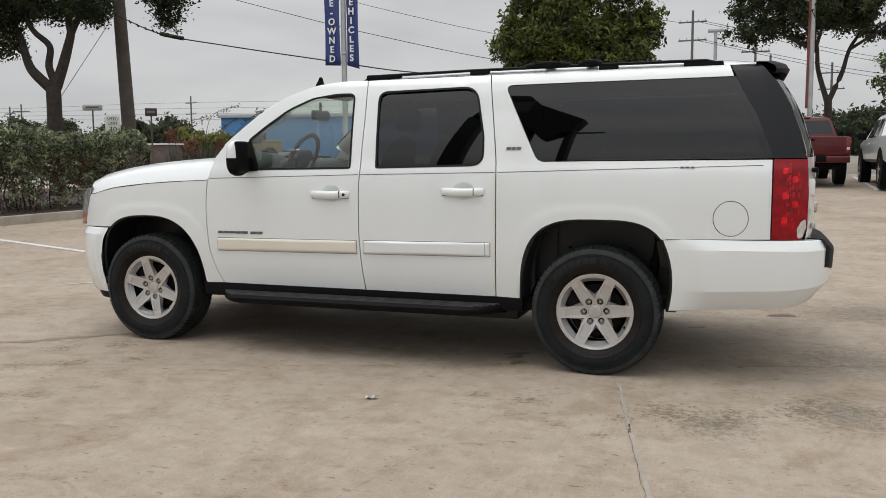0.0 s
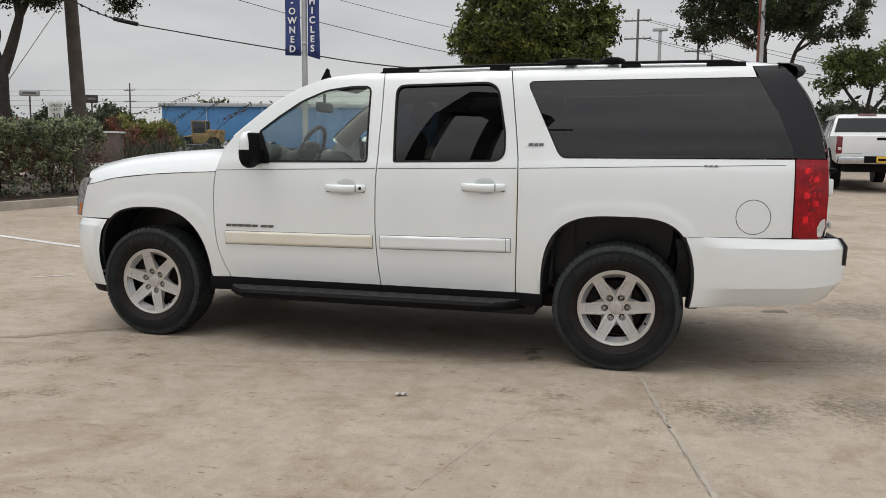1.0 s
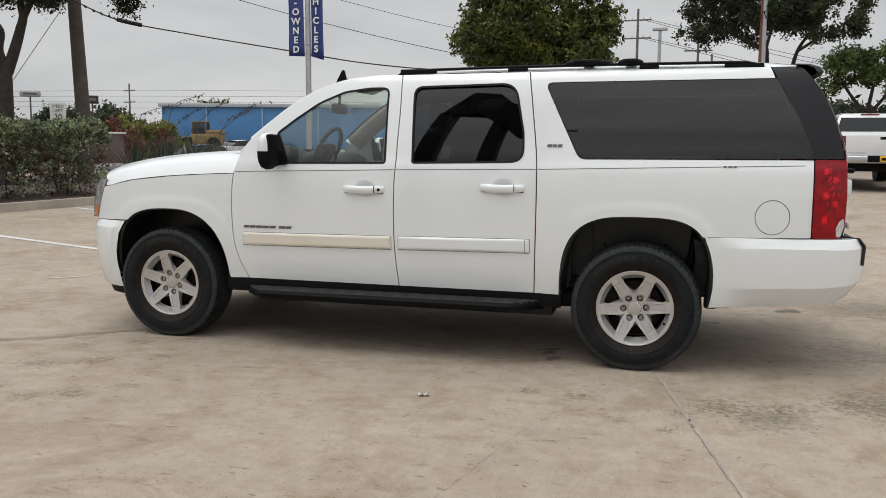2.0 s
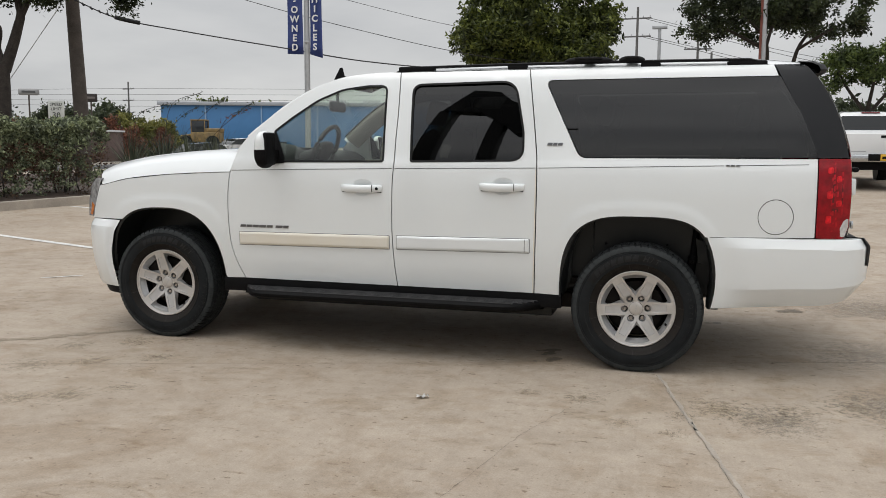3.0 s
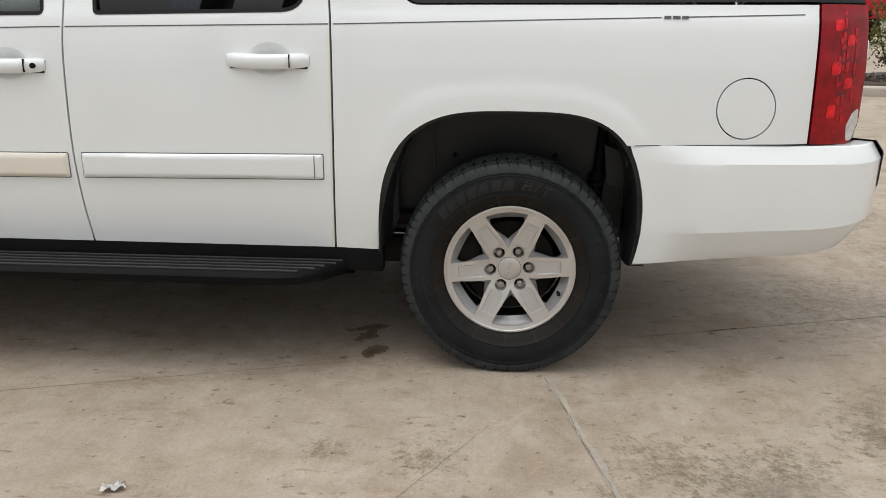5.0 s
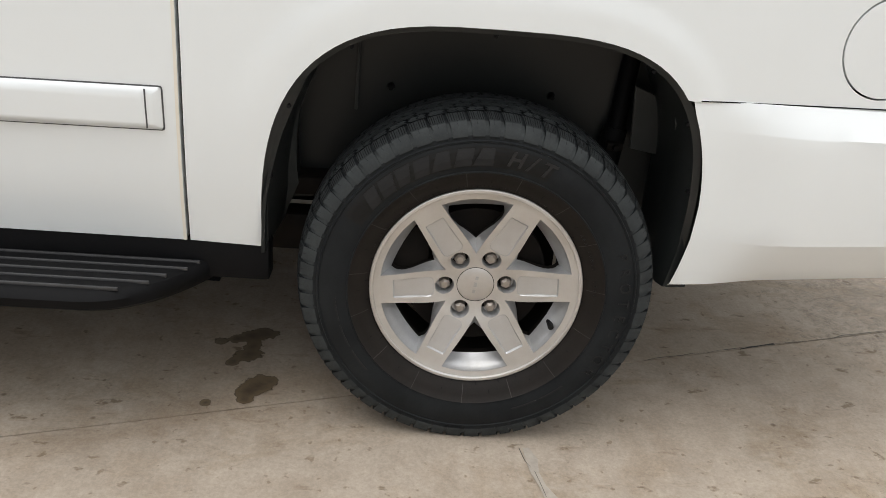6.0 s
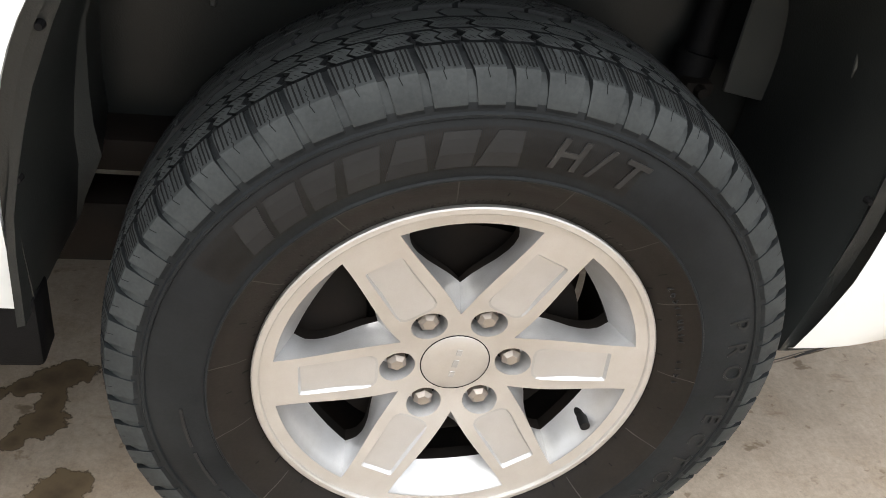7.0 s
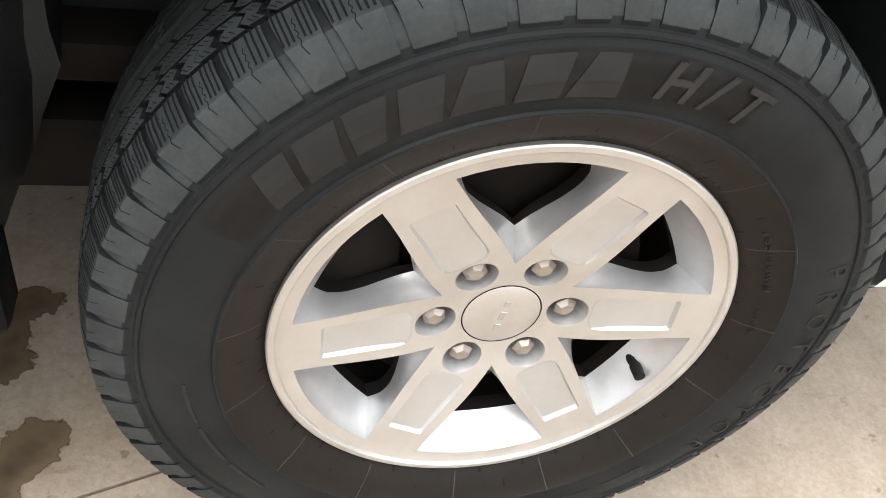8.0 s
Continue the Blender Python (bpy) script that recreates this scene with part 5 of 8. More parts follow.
wheel_house(REAR_ARCH, 0.0, 0.385)
def liner_plate(name, corners, thick=0.006):
    """A flat moulded plate inside the well, with bevelled edges, in the paler lit grey."""
    bm_ = bmesh.new()
    front = [bm_.verts.new(c) for c in corners]
    n_ = (Vector(corners[1]) - Vector(corners[0])).cross(Vector(corners[2]) - Vector(corners[0])).normalized()
    if n_.y > 0:
        n_ = -n_
    rear = [bm_.verts.new(Vector(c) - n_ * thick) for c in corners]
    bm_.faces.new(front), bm_.faces.new(rear[::-1])
    for i in range(len(corners)):
        j = (i + 1) % len(corners)
        bm_.faces.new((front[i], rear[i], rear[j], front[j]))
    bmesh.ops.bevel(bm_, geom=bm_.edges[:], offset=0.0012, segments=1, affect="EDGES")
    return onto_car(part(name, bm_, LINER_LIT))


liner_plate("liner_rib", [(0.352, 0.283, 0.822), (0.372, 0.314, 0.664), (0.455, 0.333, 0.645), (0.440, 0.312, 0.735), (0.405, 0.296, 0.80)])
# pale sliver laid on the flap for the light along its curve
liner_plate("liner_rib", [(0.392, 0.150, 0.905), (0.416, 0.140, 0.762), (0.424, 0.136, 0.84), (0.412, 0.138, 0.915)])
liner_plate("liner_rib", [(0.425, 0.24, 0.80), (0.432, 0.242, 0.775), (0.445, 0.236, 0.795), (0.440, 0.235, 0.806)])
# the liner's rear foot: a broad flap that hangs down behind the wheel, in from the bumper's edge
rows = []
for s in np.linspace(0, 1, 12):
    z = 0.412 + 0.48 * s
    e = float(np.interp(z, [0.30, 0.44, 0.524, 0.598, 0.70, 0.78, 0.86, 0.90], [0.425, 0.450, 0.463, 0.470, 0.462, 0.442, 0.412, 0.375]))
    w = 0.26 * float(smooth_step(-0.50, 0.30, s))
    rows.append([(e + 0.045, 0.070 + 0.016 * (1 - s), z), (e + 0.004, 0.066 + 0.016 * (1 - s), z), (e - 0.008, 0.062 + 0.02 * (1 - s), z), (e - 0.018, 0.085 + 0.02 * (1 - s), z), (e - 0.024 - 0.014 * s, 0.10 + 0.45 * w, z), (e - 0.020 - 0.010 * s, 0.11 + w, z + 0.02)])
onto_car(loft("liner_flap", rows, LINER, angle=40, label="black plastic liner flap behind the wheel"))
# ahead of the wheel: a broad curved flange, a narrow fold along its inner edge painted paler as if lit, then the wall
# behind it
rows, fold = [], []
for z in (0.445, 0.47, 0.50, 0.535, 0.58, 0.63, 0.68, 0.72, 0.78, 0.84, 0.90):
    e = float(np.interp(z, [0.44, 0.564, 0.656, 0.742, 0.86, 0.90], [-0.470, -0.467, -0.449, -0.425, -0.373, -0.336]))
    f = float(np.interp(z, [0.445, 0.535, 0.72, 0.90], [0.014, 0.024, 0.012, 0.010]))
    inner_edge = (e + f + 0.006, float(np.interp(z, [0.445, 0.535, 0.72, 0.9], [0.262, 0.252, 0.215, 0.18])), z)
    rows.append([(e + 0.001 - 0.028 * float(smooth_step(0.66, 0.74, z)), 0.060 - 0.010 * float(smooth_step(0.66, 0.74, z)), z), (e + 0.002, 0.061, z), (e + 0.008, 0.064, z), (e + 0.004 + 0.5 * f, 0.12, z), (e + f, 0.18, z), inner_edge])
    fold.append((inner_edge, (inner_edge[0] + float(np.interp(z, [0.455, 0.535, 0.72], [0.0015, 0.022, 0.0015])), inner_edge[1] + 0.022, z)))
onto_car(loft("liner_flap", rows, LINER, angle=40, flip=True, label="black plastic liner flap ahead of the wheel"))
onto_car(loft("liner_fold", [list(r) for r in fold], LINER_LIT, angle=40, flip=True))
onto_car(loft("liner_wall", [[r[1], (r[1][0] - 0.012, 0.40, r[1][2] + 0.01)] for r in fold[2:]], LINER, flip=True))
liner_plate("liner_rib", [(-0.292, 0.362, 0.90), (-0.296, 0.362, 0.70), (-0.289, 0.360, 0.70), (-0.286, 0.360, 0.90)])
for x, z in ((-0.211, 0.756), (0.178, 0.760), (0.34, 0.70)):
    bm = bmesh.new()
    add_cyl(bm, (x, 0.368, z), (x, 0.388, z), 0.006, 0.010, 10)
    onto_car(part("liner_clip", bm, BLACK_PLASTIC))
# running gear seen past the tyre: frame rail, shock absorber and bracket
bm = bmesh.new()
add_box(bm, -0.62, -0.20, 0.315, 0.40, 0.488, 0.537, 0.010, 2)
add_box(bm, -0.62, -0.24, 0.335, 0.42, 0.330, 0.430, 0.012, 2)
onto_car(part("frame_rail", bm, HOLE_DARK))
bm = bmesh.new()
add_cyl(bm, (0.30, 0.33, 0.40), (0.34, 0.36, 0.70), 0.030, 0.030, 14)
add_cyl(bm, (0.34, 0.36, 0.68), (0.36, 0.38, 0.90), 0.022, 0.022, 12)
onto_car(part("shock_absorber", bm, BLACK_PLASTIC))
bm = bmesh.new()
add_box(bm, 0.315, 0.355, 0.31, 0.37, 0.655, 0.675, 0.005)
add_cyl(bm, (0.335, 0.31, 0.665), (0.335, 0.298, 0.665), 0.009, 0.007, 10)
onto_car(part("shock_bracket", bm, HOLE_DARK))
wheel_house(FRONT_ARCH, -3.275, 0.42)

# ---- wheels ----
TYRE_R = 0.4035
TYRE_OUT = -0.019     # the sidewall's bulge stands out past the rim's lip


def tyre_material():
    mat = material("tyre_rubber", (0.0155, 0.0176, 0.0188), 0.42, vary=0.35, scale=7, second=(0.0085, 0.0095, 0.0105), fine=0.10, fine_scale=220, bump=0.05, bump_scale=320, spec=0.14, rough_vary=0.2)
    return mat


TYRE = tyre_material()
TYRE_DUSTY = material("brake_dusted_tyre_rubber", (0.0125, 0.0098, 0.0078), 0.55, vary=0.4, scale=14, second=(0.0085, 0.0068, 0.0055), fine=0.15, fine_scale=200, spec=0.2, bump=0.06, bump_scale=320)
TREAD = material("dusty_tread_rubber", (0.040, 0.0445, 0.0450), 0.52, vary=0.4, scale=16, second=(0.0250, 0.0280, 0.0288), fine=0.12, fine_scale=240, bump=0.06, bump_scale=320, spec=0.16, rough_vary=0.15)
TYRE_LETTER = material("worn_raised_rubber", (0.0163, 0.0168, 0.0172), 0.46, vary=0.4, scale=18, second=(0.0115, 0.0120, 0.0124), spec=0.24)
TYRE_MARK = material("rubbed_raised_rubber", (0.0215, 0.021, 0.020), 0.56, vary=0.4, scale=18, second=(0.0135, 0.0137, 0.0138), spec=0.3)
TYRE_LINE = material("pale_scuffed_rubber", (0.055, 0.050, 0.044), 0.7, vary=0.5, scale=40, second=(0.02, 0.0185, 0.017))


def polar(r, a, y):
    return (r * math.cos(a), y, r * math.sin(a))


def tyre_mesh(flat=0.008):
    """Carcass, sidewall rings and tread blocks; the outer face looks to -y, y = 0 at the widest bulge."""
    verts, faces, mats = [], [], []
    n = 120
    prof = [(0.228, 0.044), (0.234, 0.034), (0.240, 0.029), (0.252, 0.019), (0.268, 0.0095), (0.282, 0.0035), (0.2835, 0.0015), (0.2855, 0.0015), (0.287, 0.004), (0.300, 0.001), (0.316, 0.0), (0.334, 0.002), (0.347, 0.0055), (0.3485, 0.0035),
            (0.3515, 0.0035), (0.353, 0.0075), (0.362, 0.0084), (0.372, 0.0116), (0.3805, 0.0178), (0.3872, 0.0250), (0.3920, 0.0345), (0.3948, 0.047), (0.3962, 0.060), (0.3966, 0.133)]
    prof = prof + [(r, 0.266 - y) for r, y in prof[::-1][1:]]
    m = len(prof)
    for i in range(n):
        a = 2 * math.pi * i / n
        verts += [polar(r, a, y) for r, y in prof]
    for i in range(n):
        for j in range(m - 1):
            faces.append((i * m + j, i * m + j + 1, ((i + 1) % n) * m + j + 1, ((i + 1) % n) * m + j))
            mats.append(1 if j < 6 else 3 if 16 <= j < 19 or m - 20 <= j < m - 17 else 0)

    def block(a0, a1, rows_):
        """A tread block between two angles; rows_: (r, y, angle shift at each end) over its profile."""
        k = len(verts)
        for a_, e_ in ((a0, 2), (a1, 3)):
            for row_ in rows_:
                verts.append(polar(row_[0], a_ + row_[min(e_, len(row_) - 1)], row_[1]))
            for row_ in rows_:
                verts.append(polar(row_[0] - 0.012, a_ + row_[min(e_, len(row_) - 1)], row_[1] + (0.004 if row_[1] < 0.133 else -0.004)))
        q = len(rows_)
        for j in range(q - 1):
            faces.append((k + j, k + j + 1, k + 2 * q + j + 1, k + 2 * q + j)), mats.append(3)
            faces.append((k + j, k + q + j, k + q + j + 1, k + j + 1)), mats.append(0)
            faces.append((k + 2 * q + j, k + 2 * q + j + 1, k + 3 * q + j + 1, k + 3 * q + j)), mats.append(0)
        faces.append((k, k + 2 * q, k + 3 * q, k + q)), mats.append(0)
        e = q - 1
        faces.append((k + e, k + q + e, k + 3 * q + e, k + 2 * q + e)), mats.append(0)

    count = 64
    rng = random.Random(2)
    a = 0.0
    pitch = [rng.choice((0.86, 1.0, 1.16)) for _ in range(count)]
    tot = sum(pitch)
    for p in pitch:
        w = 2 * math.pi * p / tot
        g = 0.0072 / TYRE_R
        for mirror in (False, True):
            def yy(y):
                return 0.266 - y if mirror else y
            shoulder = [(0.3600, 0.0063, -0.004, -0.012), (0.3612, 0.0062, -0.004, -0.012), (0.3745, 0.0112, -0.004, -0.010), (0.3878, 0.0168, -0.003, -0.007), (0.3908, 0.0196, -0.002, -0.004), (0.3930, 0.0285, 0.001, 0.0), (0.3978, 0.0430, 0.006, 0.006), (0.4000, 0.0560, 0.010, 0.010)]
            block(a, a + w - g, [(r, yy(y), s0, s1) for r, y, s0, s1 in shoulder])
            # two rows of small angled blocks between zigzag grooves
            near = [(0.4008, 0.0600, 0.004), (0.4018, 0.0680, 0.022), (0.4026, 0.0760, 0.006), (0.4030, 0.0840, 0.026)]
            block(a + 0.30 * w, a + 0.30 * w + 0.46 * w - g * 0.5, [(r, yy(y), sk) for r, y, sk in near])
            block(a + 0.80 * w, a + 0.80 * w + 0.46 * w - g * 0.5, [(r, yy(y + 0.0018), sk + 0.010) for r, y, sk in near])
            inner = [(0.4033, 0.0885, 0.012), (0.4035, 0.0960, 0.034), (0.4035, 0.1040, 0.018), (0.4035, 0.1140, 0.044)]
            block(a + 0.35 * w, a + 0.35 * w + w - g * 0.6, [(r, yy(y), sk) for r, y, sk in inner])
        for mirror in (False, True):
            # short slits across both inner rows
            for q_ in (0.14, 0.30, 0.46, 0.62, 0.78, 0.92):
                k_ = len(verts)
                for y_, r_, sk in ((0.0625, 0.4015, 0.009), (0.0690, 0.4023, 0.021), (0.0760, 0.4030, 0.008), (0.0820, 0.4033, 0.021), (0.0905, 0.4039, 0.018), (0.0960, 0.4039, 0.034), (0.1040, 0.4039, 0.020), (0.1110, 0.4039, 0.036)):
                    for d_ in (-0.0014, 0.0014):
                        verts.append(polar(r_, a + 0.35 * w + (w - g) * q_ + sk + d_, 0.266 - y_ if mirror else y_))
                for j in range(7):
                    if j not in (1, 3, 5):
                        faces.append((k_ + 2 * j, k_ + 2 * j + 1, k_ + 2 * j + 3, k_ + 2 * j + 2)), mats.append(2)
            # a zigzag sipe down the middle of each shoulder block
            crown = ([0.0063, 0.0112, 0.0168, 0.0196, 0.0285, 0.043, 0.056], [0.3612, 0.3745, 0.3878, 0.3908, 0.3930, 0.3978, 0.4000])
            k_ = len(verts)
            for j in range(9):
                y_ = 0.0145 + 0.028 * j / 8
                r_, a_ = float(np.interp(y_, *crown)) + 0.0008, a + (w - g) * 0.5 + (0.0024 if j % 2 else -0.0024) + 0.006 * j / 8
                for d_ in (-0.0011, 0.0011):
                    verts.append(polar(r_, a_ + d_, 0.266 - y_ if mirror else y_))
            for j in range(8):
                faces.append((k_ + 2 * j, k_ + 2 * j + 1, k_ + 2 * j + 3, k_ + 2 * j + 2)), mats.append(2)
            # straight cuts across the shoulder's crown, running out at the groove
            for q_, y0_ in ((0.08, 0.0225), (0.22, 0.0215), (0.36, 0.0225), (0.64, 0.0225), (0.78, 0.0215), (0.92, 0.0225)):
                k_ = len(verts)
                for y_ in np.linspace(y0_, 0.0555, 4):
                    r_ = float(np.interp(y_, *crown)) + 0.0008
                    for d_ in (-0.0023, 0.0023):
                        verts.append(polar(r_, a + (w - g) * q_ + 0.010 * (y_ - 0.02) / 0.036 + d_, 0.266 - float(y_) if mirror else float(y_)))
                for j in range(3):
                    faces.append((k_ + 2 * j, k_ + 2 * j + 1, k_ + 2 * j + 3, k_ + 2 * j + 2)), mats.append(2)
        rib = [(0.402, 0.122, 0.0), (0.4025, 0.133, 0.02), (0.402, 0.144, 0.0)]
        block(a + 0.1 * w, a + 0.1 * w + w - g * 0.5, rib)
        a += w
    # fine moulded marks: mould lines across the inner ring, ticks at the bead, hatching under the large lettering
    marks = []
    for i in range(60):
        a = 2 * math.pi * i / 60 + rng.uniform(-0.03, 0.03)
        if i % 4 == 0:
            marks.append((a, 0.2445, 0.2835, 0.0007, 4))
        elif i % 4 == 2:
            marks.append((a, 0.258, 0.258 + rng.uniform(0.004, 0.009), 0.0008, 2))
        else:
            marks.append((a, 0.2405, 0.2405 + rng.uniform(0.003, 0.008), 0.0012, 2))
    for i in range(230):
        marks.append((math.radians(62 + 84 * i / 229), 0.2975, 0.3405, 0.0005, 1))
    # small print along the bead, too fine to read
    for i in range(110):
        if rng.random() < 0.72:
            marks.append((math.radians(48 + 112 * i / 109), 0.2462, 0.2462 + rng.choice((0.0022, 0.0035)), 0.0007, 4 if rng.random() < 0.45 else 2))
    radii, depths = [p[0] for p in prof[:14]], [p[1] for p in prof[:14]]
    for a, r0, r1, half_, mat_ in marks:
        k, m_ = len(verts), 5 if r1 - r0 > 0.02 else 2
        for r in np.linspace(r0, r1, m_):
            y = float(np.interp(r, radii, depths)) - 0.0005
            for aa in (a - half_ / r, a + half_ / r):
                verts.append(polar(float(r), aa, y))
        for l in range(m_ - 1):
            faces.append((k + 2 * l, k + 2 * l + 1, k + 2 * l + 3, k + 2 * l + 2)), mats.append(mat_)
    verts = [(x, y, max(z, -0.395)) for x, y, z in verts]
    me = bpy.data.meshes.new("tyre")
    me.from_pydata(verts, [], faces)
    me.update()
    me.materials.append(TYRE), me.materials.append(TYRE_DUSTY), me.materials.append(GAP), me.materials.append(TREAD), me.materials.append(TYRE_LINE)
    me.polygons.foreach_set("material_index", mats)
    bm_ = bmesh.new()
    bm_.from_mesh(me)
    bmesh.ops.recalc_face_normals(bm_, faces=bm_.faces)
    bm_.to_mesh(me)
    bm_.free()
    me.polygons.foreach_set("use_smooth", [True] * len(me.polygons))
    me.set_sharp_from_angle(angle=radians(32))
    return me


def lettering_mesh(items, r, h, bend_y, depth=0.0015):
    """Raised slanted bars round the sidewall: items are (angle, width in metres, slant)."""
    verts, faces = [], []

    def quad_bar(a0, a1, r0, r1, slant, taper):
        k, n, q = len(verts), 5, 6
        for lift in (0.0, depth):
            for j in range(n):
                s = j / (n - 1)
                for l in range(q):
                    rr = r0 + (r1 - r0) * l / (q - 1)
                    a_ = (a0 + a1) / 2 + (a1 - a0) * (s - 0.5) * (2 / (1 + taper)) * (1 + (taper - 1) * l / (q - 1)) - slant * (rr - r) / r
                    verts.append(polar(rr, a_, bend_y(rr) - lift + 0.0004))
        t = q * n
        for j in range(n - 1):
            i0, b0 = k + t + q * j, k + q * j
            for l in range(q - 1):
                faces.append((i0 + l, i0 + l + 1, i0 + q + l + 1, i0 + q + l))
            faces.append((b0, b0 + q, i0 + q, i0))
            faces.append((b0 + q - 1, i0 + q - 1, i0 + 2 * q - 1, b0 + 2 * q - 1))
        for l in range(q - 1):
            faces.append((k + l, k + t + l, k + t + l + 1, k + l + 1))
            e = k + q * (n - 1) + l
            faces.append((e, e + 1, e + t + 1, e + t))

    for a, w, slant, taper in items:
        d = w / r / 2
        r0, r1 = r - h / 2, r + h / 2
        quad_bar(a + d, a - d, r0, r1, slant, taper)
    return verts, faces


def side_y(r):
    return float(np.interp(r, [0.228, 0.252, 0.268, 0.282, 0.30, 0.316, 0.334, 0.347], [0.044, 0.019, 0.0095, 0.0035, 0.001, 0.0, 0.002, 0.0055]))


def window_loops(a, n=9):
    """One opening between two spokes: its outline in the face, and the smaller one at the back of the sloping flanks. Equally many points: side, outer arc, side."""
    corner, ro = math.radians(20.8), 0.2149
    tip = (0.0775, 0.0)
    cu, cv = ro * math.cos(corner), ro * math.sin(corner)
    face = []
    for k in range(n):
        q = k / n
        bulge = 0.0030 * math.sin(math.pi * q) * math.cos(2.2 * q)
        face.append((tip[0] + (cu - tip[0]) * q + 0.5 * bulge, cv * q - bulge))
    for k in range(n):
        t = corner * (1 - 2 * k / n)
        face.append((ro * math.cos(t), ro * math.sin(t)))
    for k in range(n):
        q = 1 - k / n
        bulge = 0.0030 * math.sin(math.pi * q) * math.cos(2.2 * q)
        face.append((tip[0] + (cu - tip[0]) * q + 0.5 * bulge, -cv * q + bulge))
    inner = curve_through([(0.107, 0.0), (0.122, 0.016), (0.145, 0.046), (0.166, 0.061), (0.184, 0.060)], 8)
    pick = [inner[round((len(inner) - 1) * k / n)] for k in range(n + 1)]
    back = [tuple(p) for p in pick[:n]]
    e = pick[n]
    for k in range(n):
        v = e[1] * (1 - 2 * k / n)
        back.append((e[0] + 0.0045 * (1 - (v / e[1]) ** 2), v))
    back += [(p[0], -p[1]) for p in pick[:0:-1]]
    c, s_ = math.cos(a), math.sin(a)
    return [[(u * c - v * s_, u * s_ + v * c) for u, v in loop] for loop in (face, back)]


def rim_meshes():
    """The alloy face plate with six openings, sunk spoke pads and bolt holes."""
    outer = [(0.2352 * math.cos(2 * math.pi * i / 120), 0.2352 * math.sin(2 * math.pi * i / 120)) for i in range(120)]
    holes, wins, pads, bolts = [], [], [], []
    for k in range(6):
        a = math.radians(30 + 60 * k)
        loops = window_loops(a)
        wins.append(loops)
        holes.append(loops[0])
        b = math.radians(60 * k)
        c, s = math.cos(b), math.sin(b)
        pad = rounded([(0.0930, -0.0255), (0.1855, -0.0225), (0.1855, 0.0225), (0.0930, 0.0255)], [0.014, 0.004, 0.004, 0.014], 3)
        pads.append([(u * c - v * s, u * s + v * c) for u, v in pad])
        bolts.append([(0.0700 * c + 0.0218 * math.cos(2 * math.pi * i / 20), 0.0700 * s + 0.0218 * math.sin(2 * math.pi * i / 20)) for i in range(20)])

    def face_y(x, z):
        r = np.hypot(x, z)
        return table([(0.0, 0.0365), (0.045, 0.0355), (0.07, 0.0325), (0.10, 0.0265), (0.14, 0.0205), (0.186, 0.0150), (0.215, 0.0118), (0.2284, 0.0098), (0.2352, 0.0075)], r)

    v2, f = fill2d(outer, holes + [resample(p, 0.012) for p in pads] + bolts, 0.011)
    y = face_y(v2[:, 0], v2[:, 1])
    verts = np.stack([v2[:, 0], y, v2[:, 1]], 1).tolist()
    faces = []
    for t in f:
        p, q, r = (np.array(verts[i]) for i in t)
        faces.append(tuple(t) if np.cross(q - p, r - p)[1] < 0 else tuple(t[::-1]))
    mats = [0] * len(faces)

    def skirt(loop, levels, mat_index):
        """Walls from an outline down through (outline, depth) levels."""
        prev = len(verts)
        n = len(loop)
        for p in loop:
            verts.append((p[0], float(face_y(*p)), p[1]))
        for pts, d in levels:
            k = len(verts)
            deep = d if isinstance(d, list) else [float(face_y(*p)) + d for p in pts]
            for p, y_ in zip(pts, deep):
                verts.append((p[0], y_, p[1]))
            for i in range(n):
                j = (i + 1) % n
                # deepest walls take the near-black that paints the opening's shade
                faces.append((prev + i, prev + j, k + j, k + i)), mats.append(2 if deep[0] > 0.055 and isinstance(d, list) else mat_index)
            prev = k
        return prev, n

    # sunk pads
    for k, p in enumerate(pads):
        p = resample(p, 0.012)
        c = np.mean(p, 0)
        ins = [tuple(np.array(q) + (c - np.array(q)) / np.linalg.norm(c - np.array(q)) * 0.0030) for q in p]
        vp, fp = fill2d(ins, [], 0.02)
        sink = [float(face_y(*q)) + 0.0042 * float(smooth_step(0.092, 0.128, math.hypot(*q))) for q in ins]
        skirt(p, [(ins, sink)], 1)
        k0 = len(verts)
        verts += [(q[0], float(face_y(*q)) + 0.0042 * float(smooth_step(0.092, 0.128, math.hypot(*q))), q[1]) for q in vp]
        for t in fp:
            pa, qa, ra = (np.array(verts[k0 + i]) for i in t)
            t = tuple(k0 + i for i in t)
            faces.append(t if np.cross(qa - pa, ra - pa)[1] < 0 else t[::-1]), mats.append(3)
    # bolt wells
    for k, p in enumerate(bolts):
        b = math.radians(60 * k)
        c = np.array([0.0698 * math.cos(b), 0.0698 * math.sin(b)])
        ring = [tuple(c + (np.array(q) - c) * 0.86) for q in p]
        last, n = skirt(p, [([tuple(c + (np.array(q) - c) * 0.95) for q in p], 0.004), (ring, 0.028)], 1)
        verts.append((c[0], float(face_y(*c)) + 0.028, c[1]))
        for i in range(n):
            faces.append((last + i, last + (i + 1) % n, len(verts) - 1)), mats.append(1)
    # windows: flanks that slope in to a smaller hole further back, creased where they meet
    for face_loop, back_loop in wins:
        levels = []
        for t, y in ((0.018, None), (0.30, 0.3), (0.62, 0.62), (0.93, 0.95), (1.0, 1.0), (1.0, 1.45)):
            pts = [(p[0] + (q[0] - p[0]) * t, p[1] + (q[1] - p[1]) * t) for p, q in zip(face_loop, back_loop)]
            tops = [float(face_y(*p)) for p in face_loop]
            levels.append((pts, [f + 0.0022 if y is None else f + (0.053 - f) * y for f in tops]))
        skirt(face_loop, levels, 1)
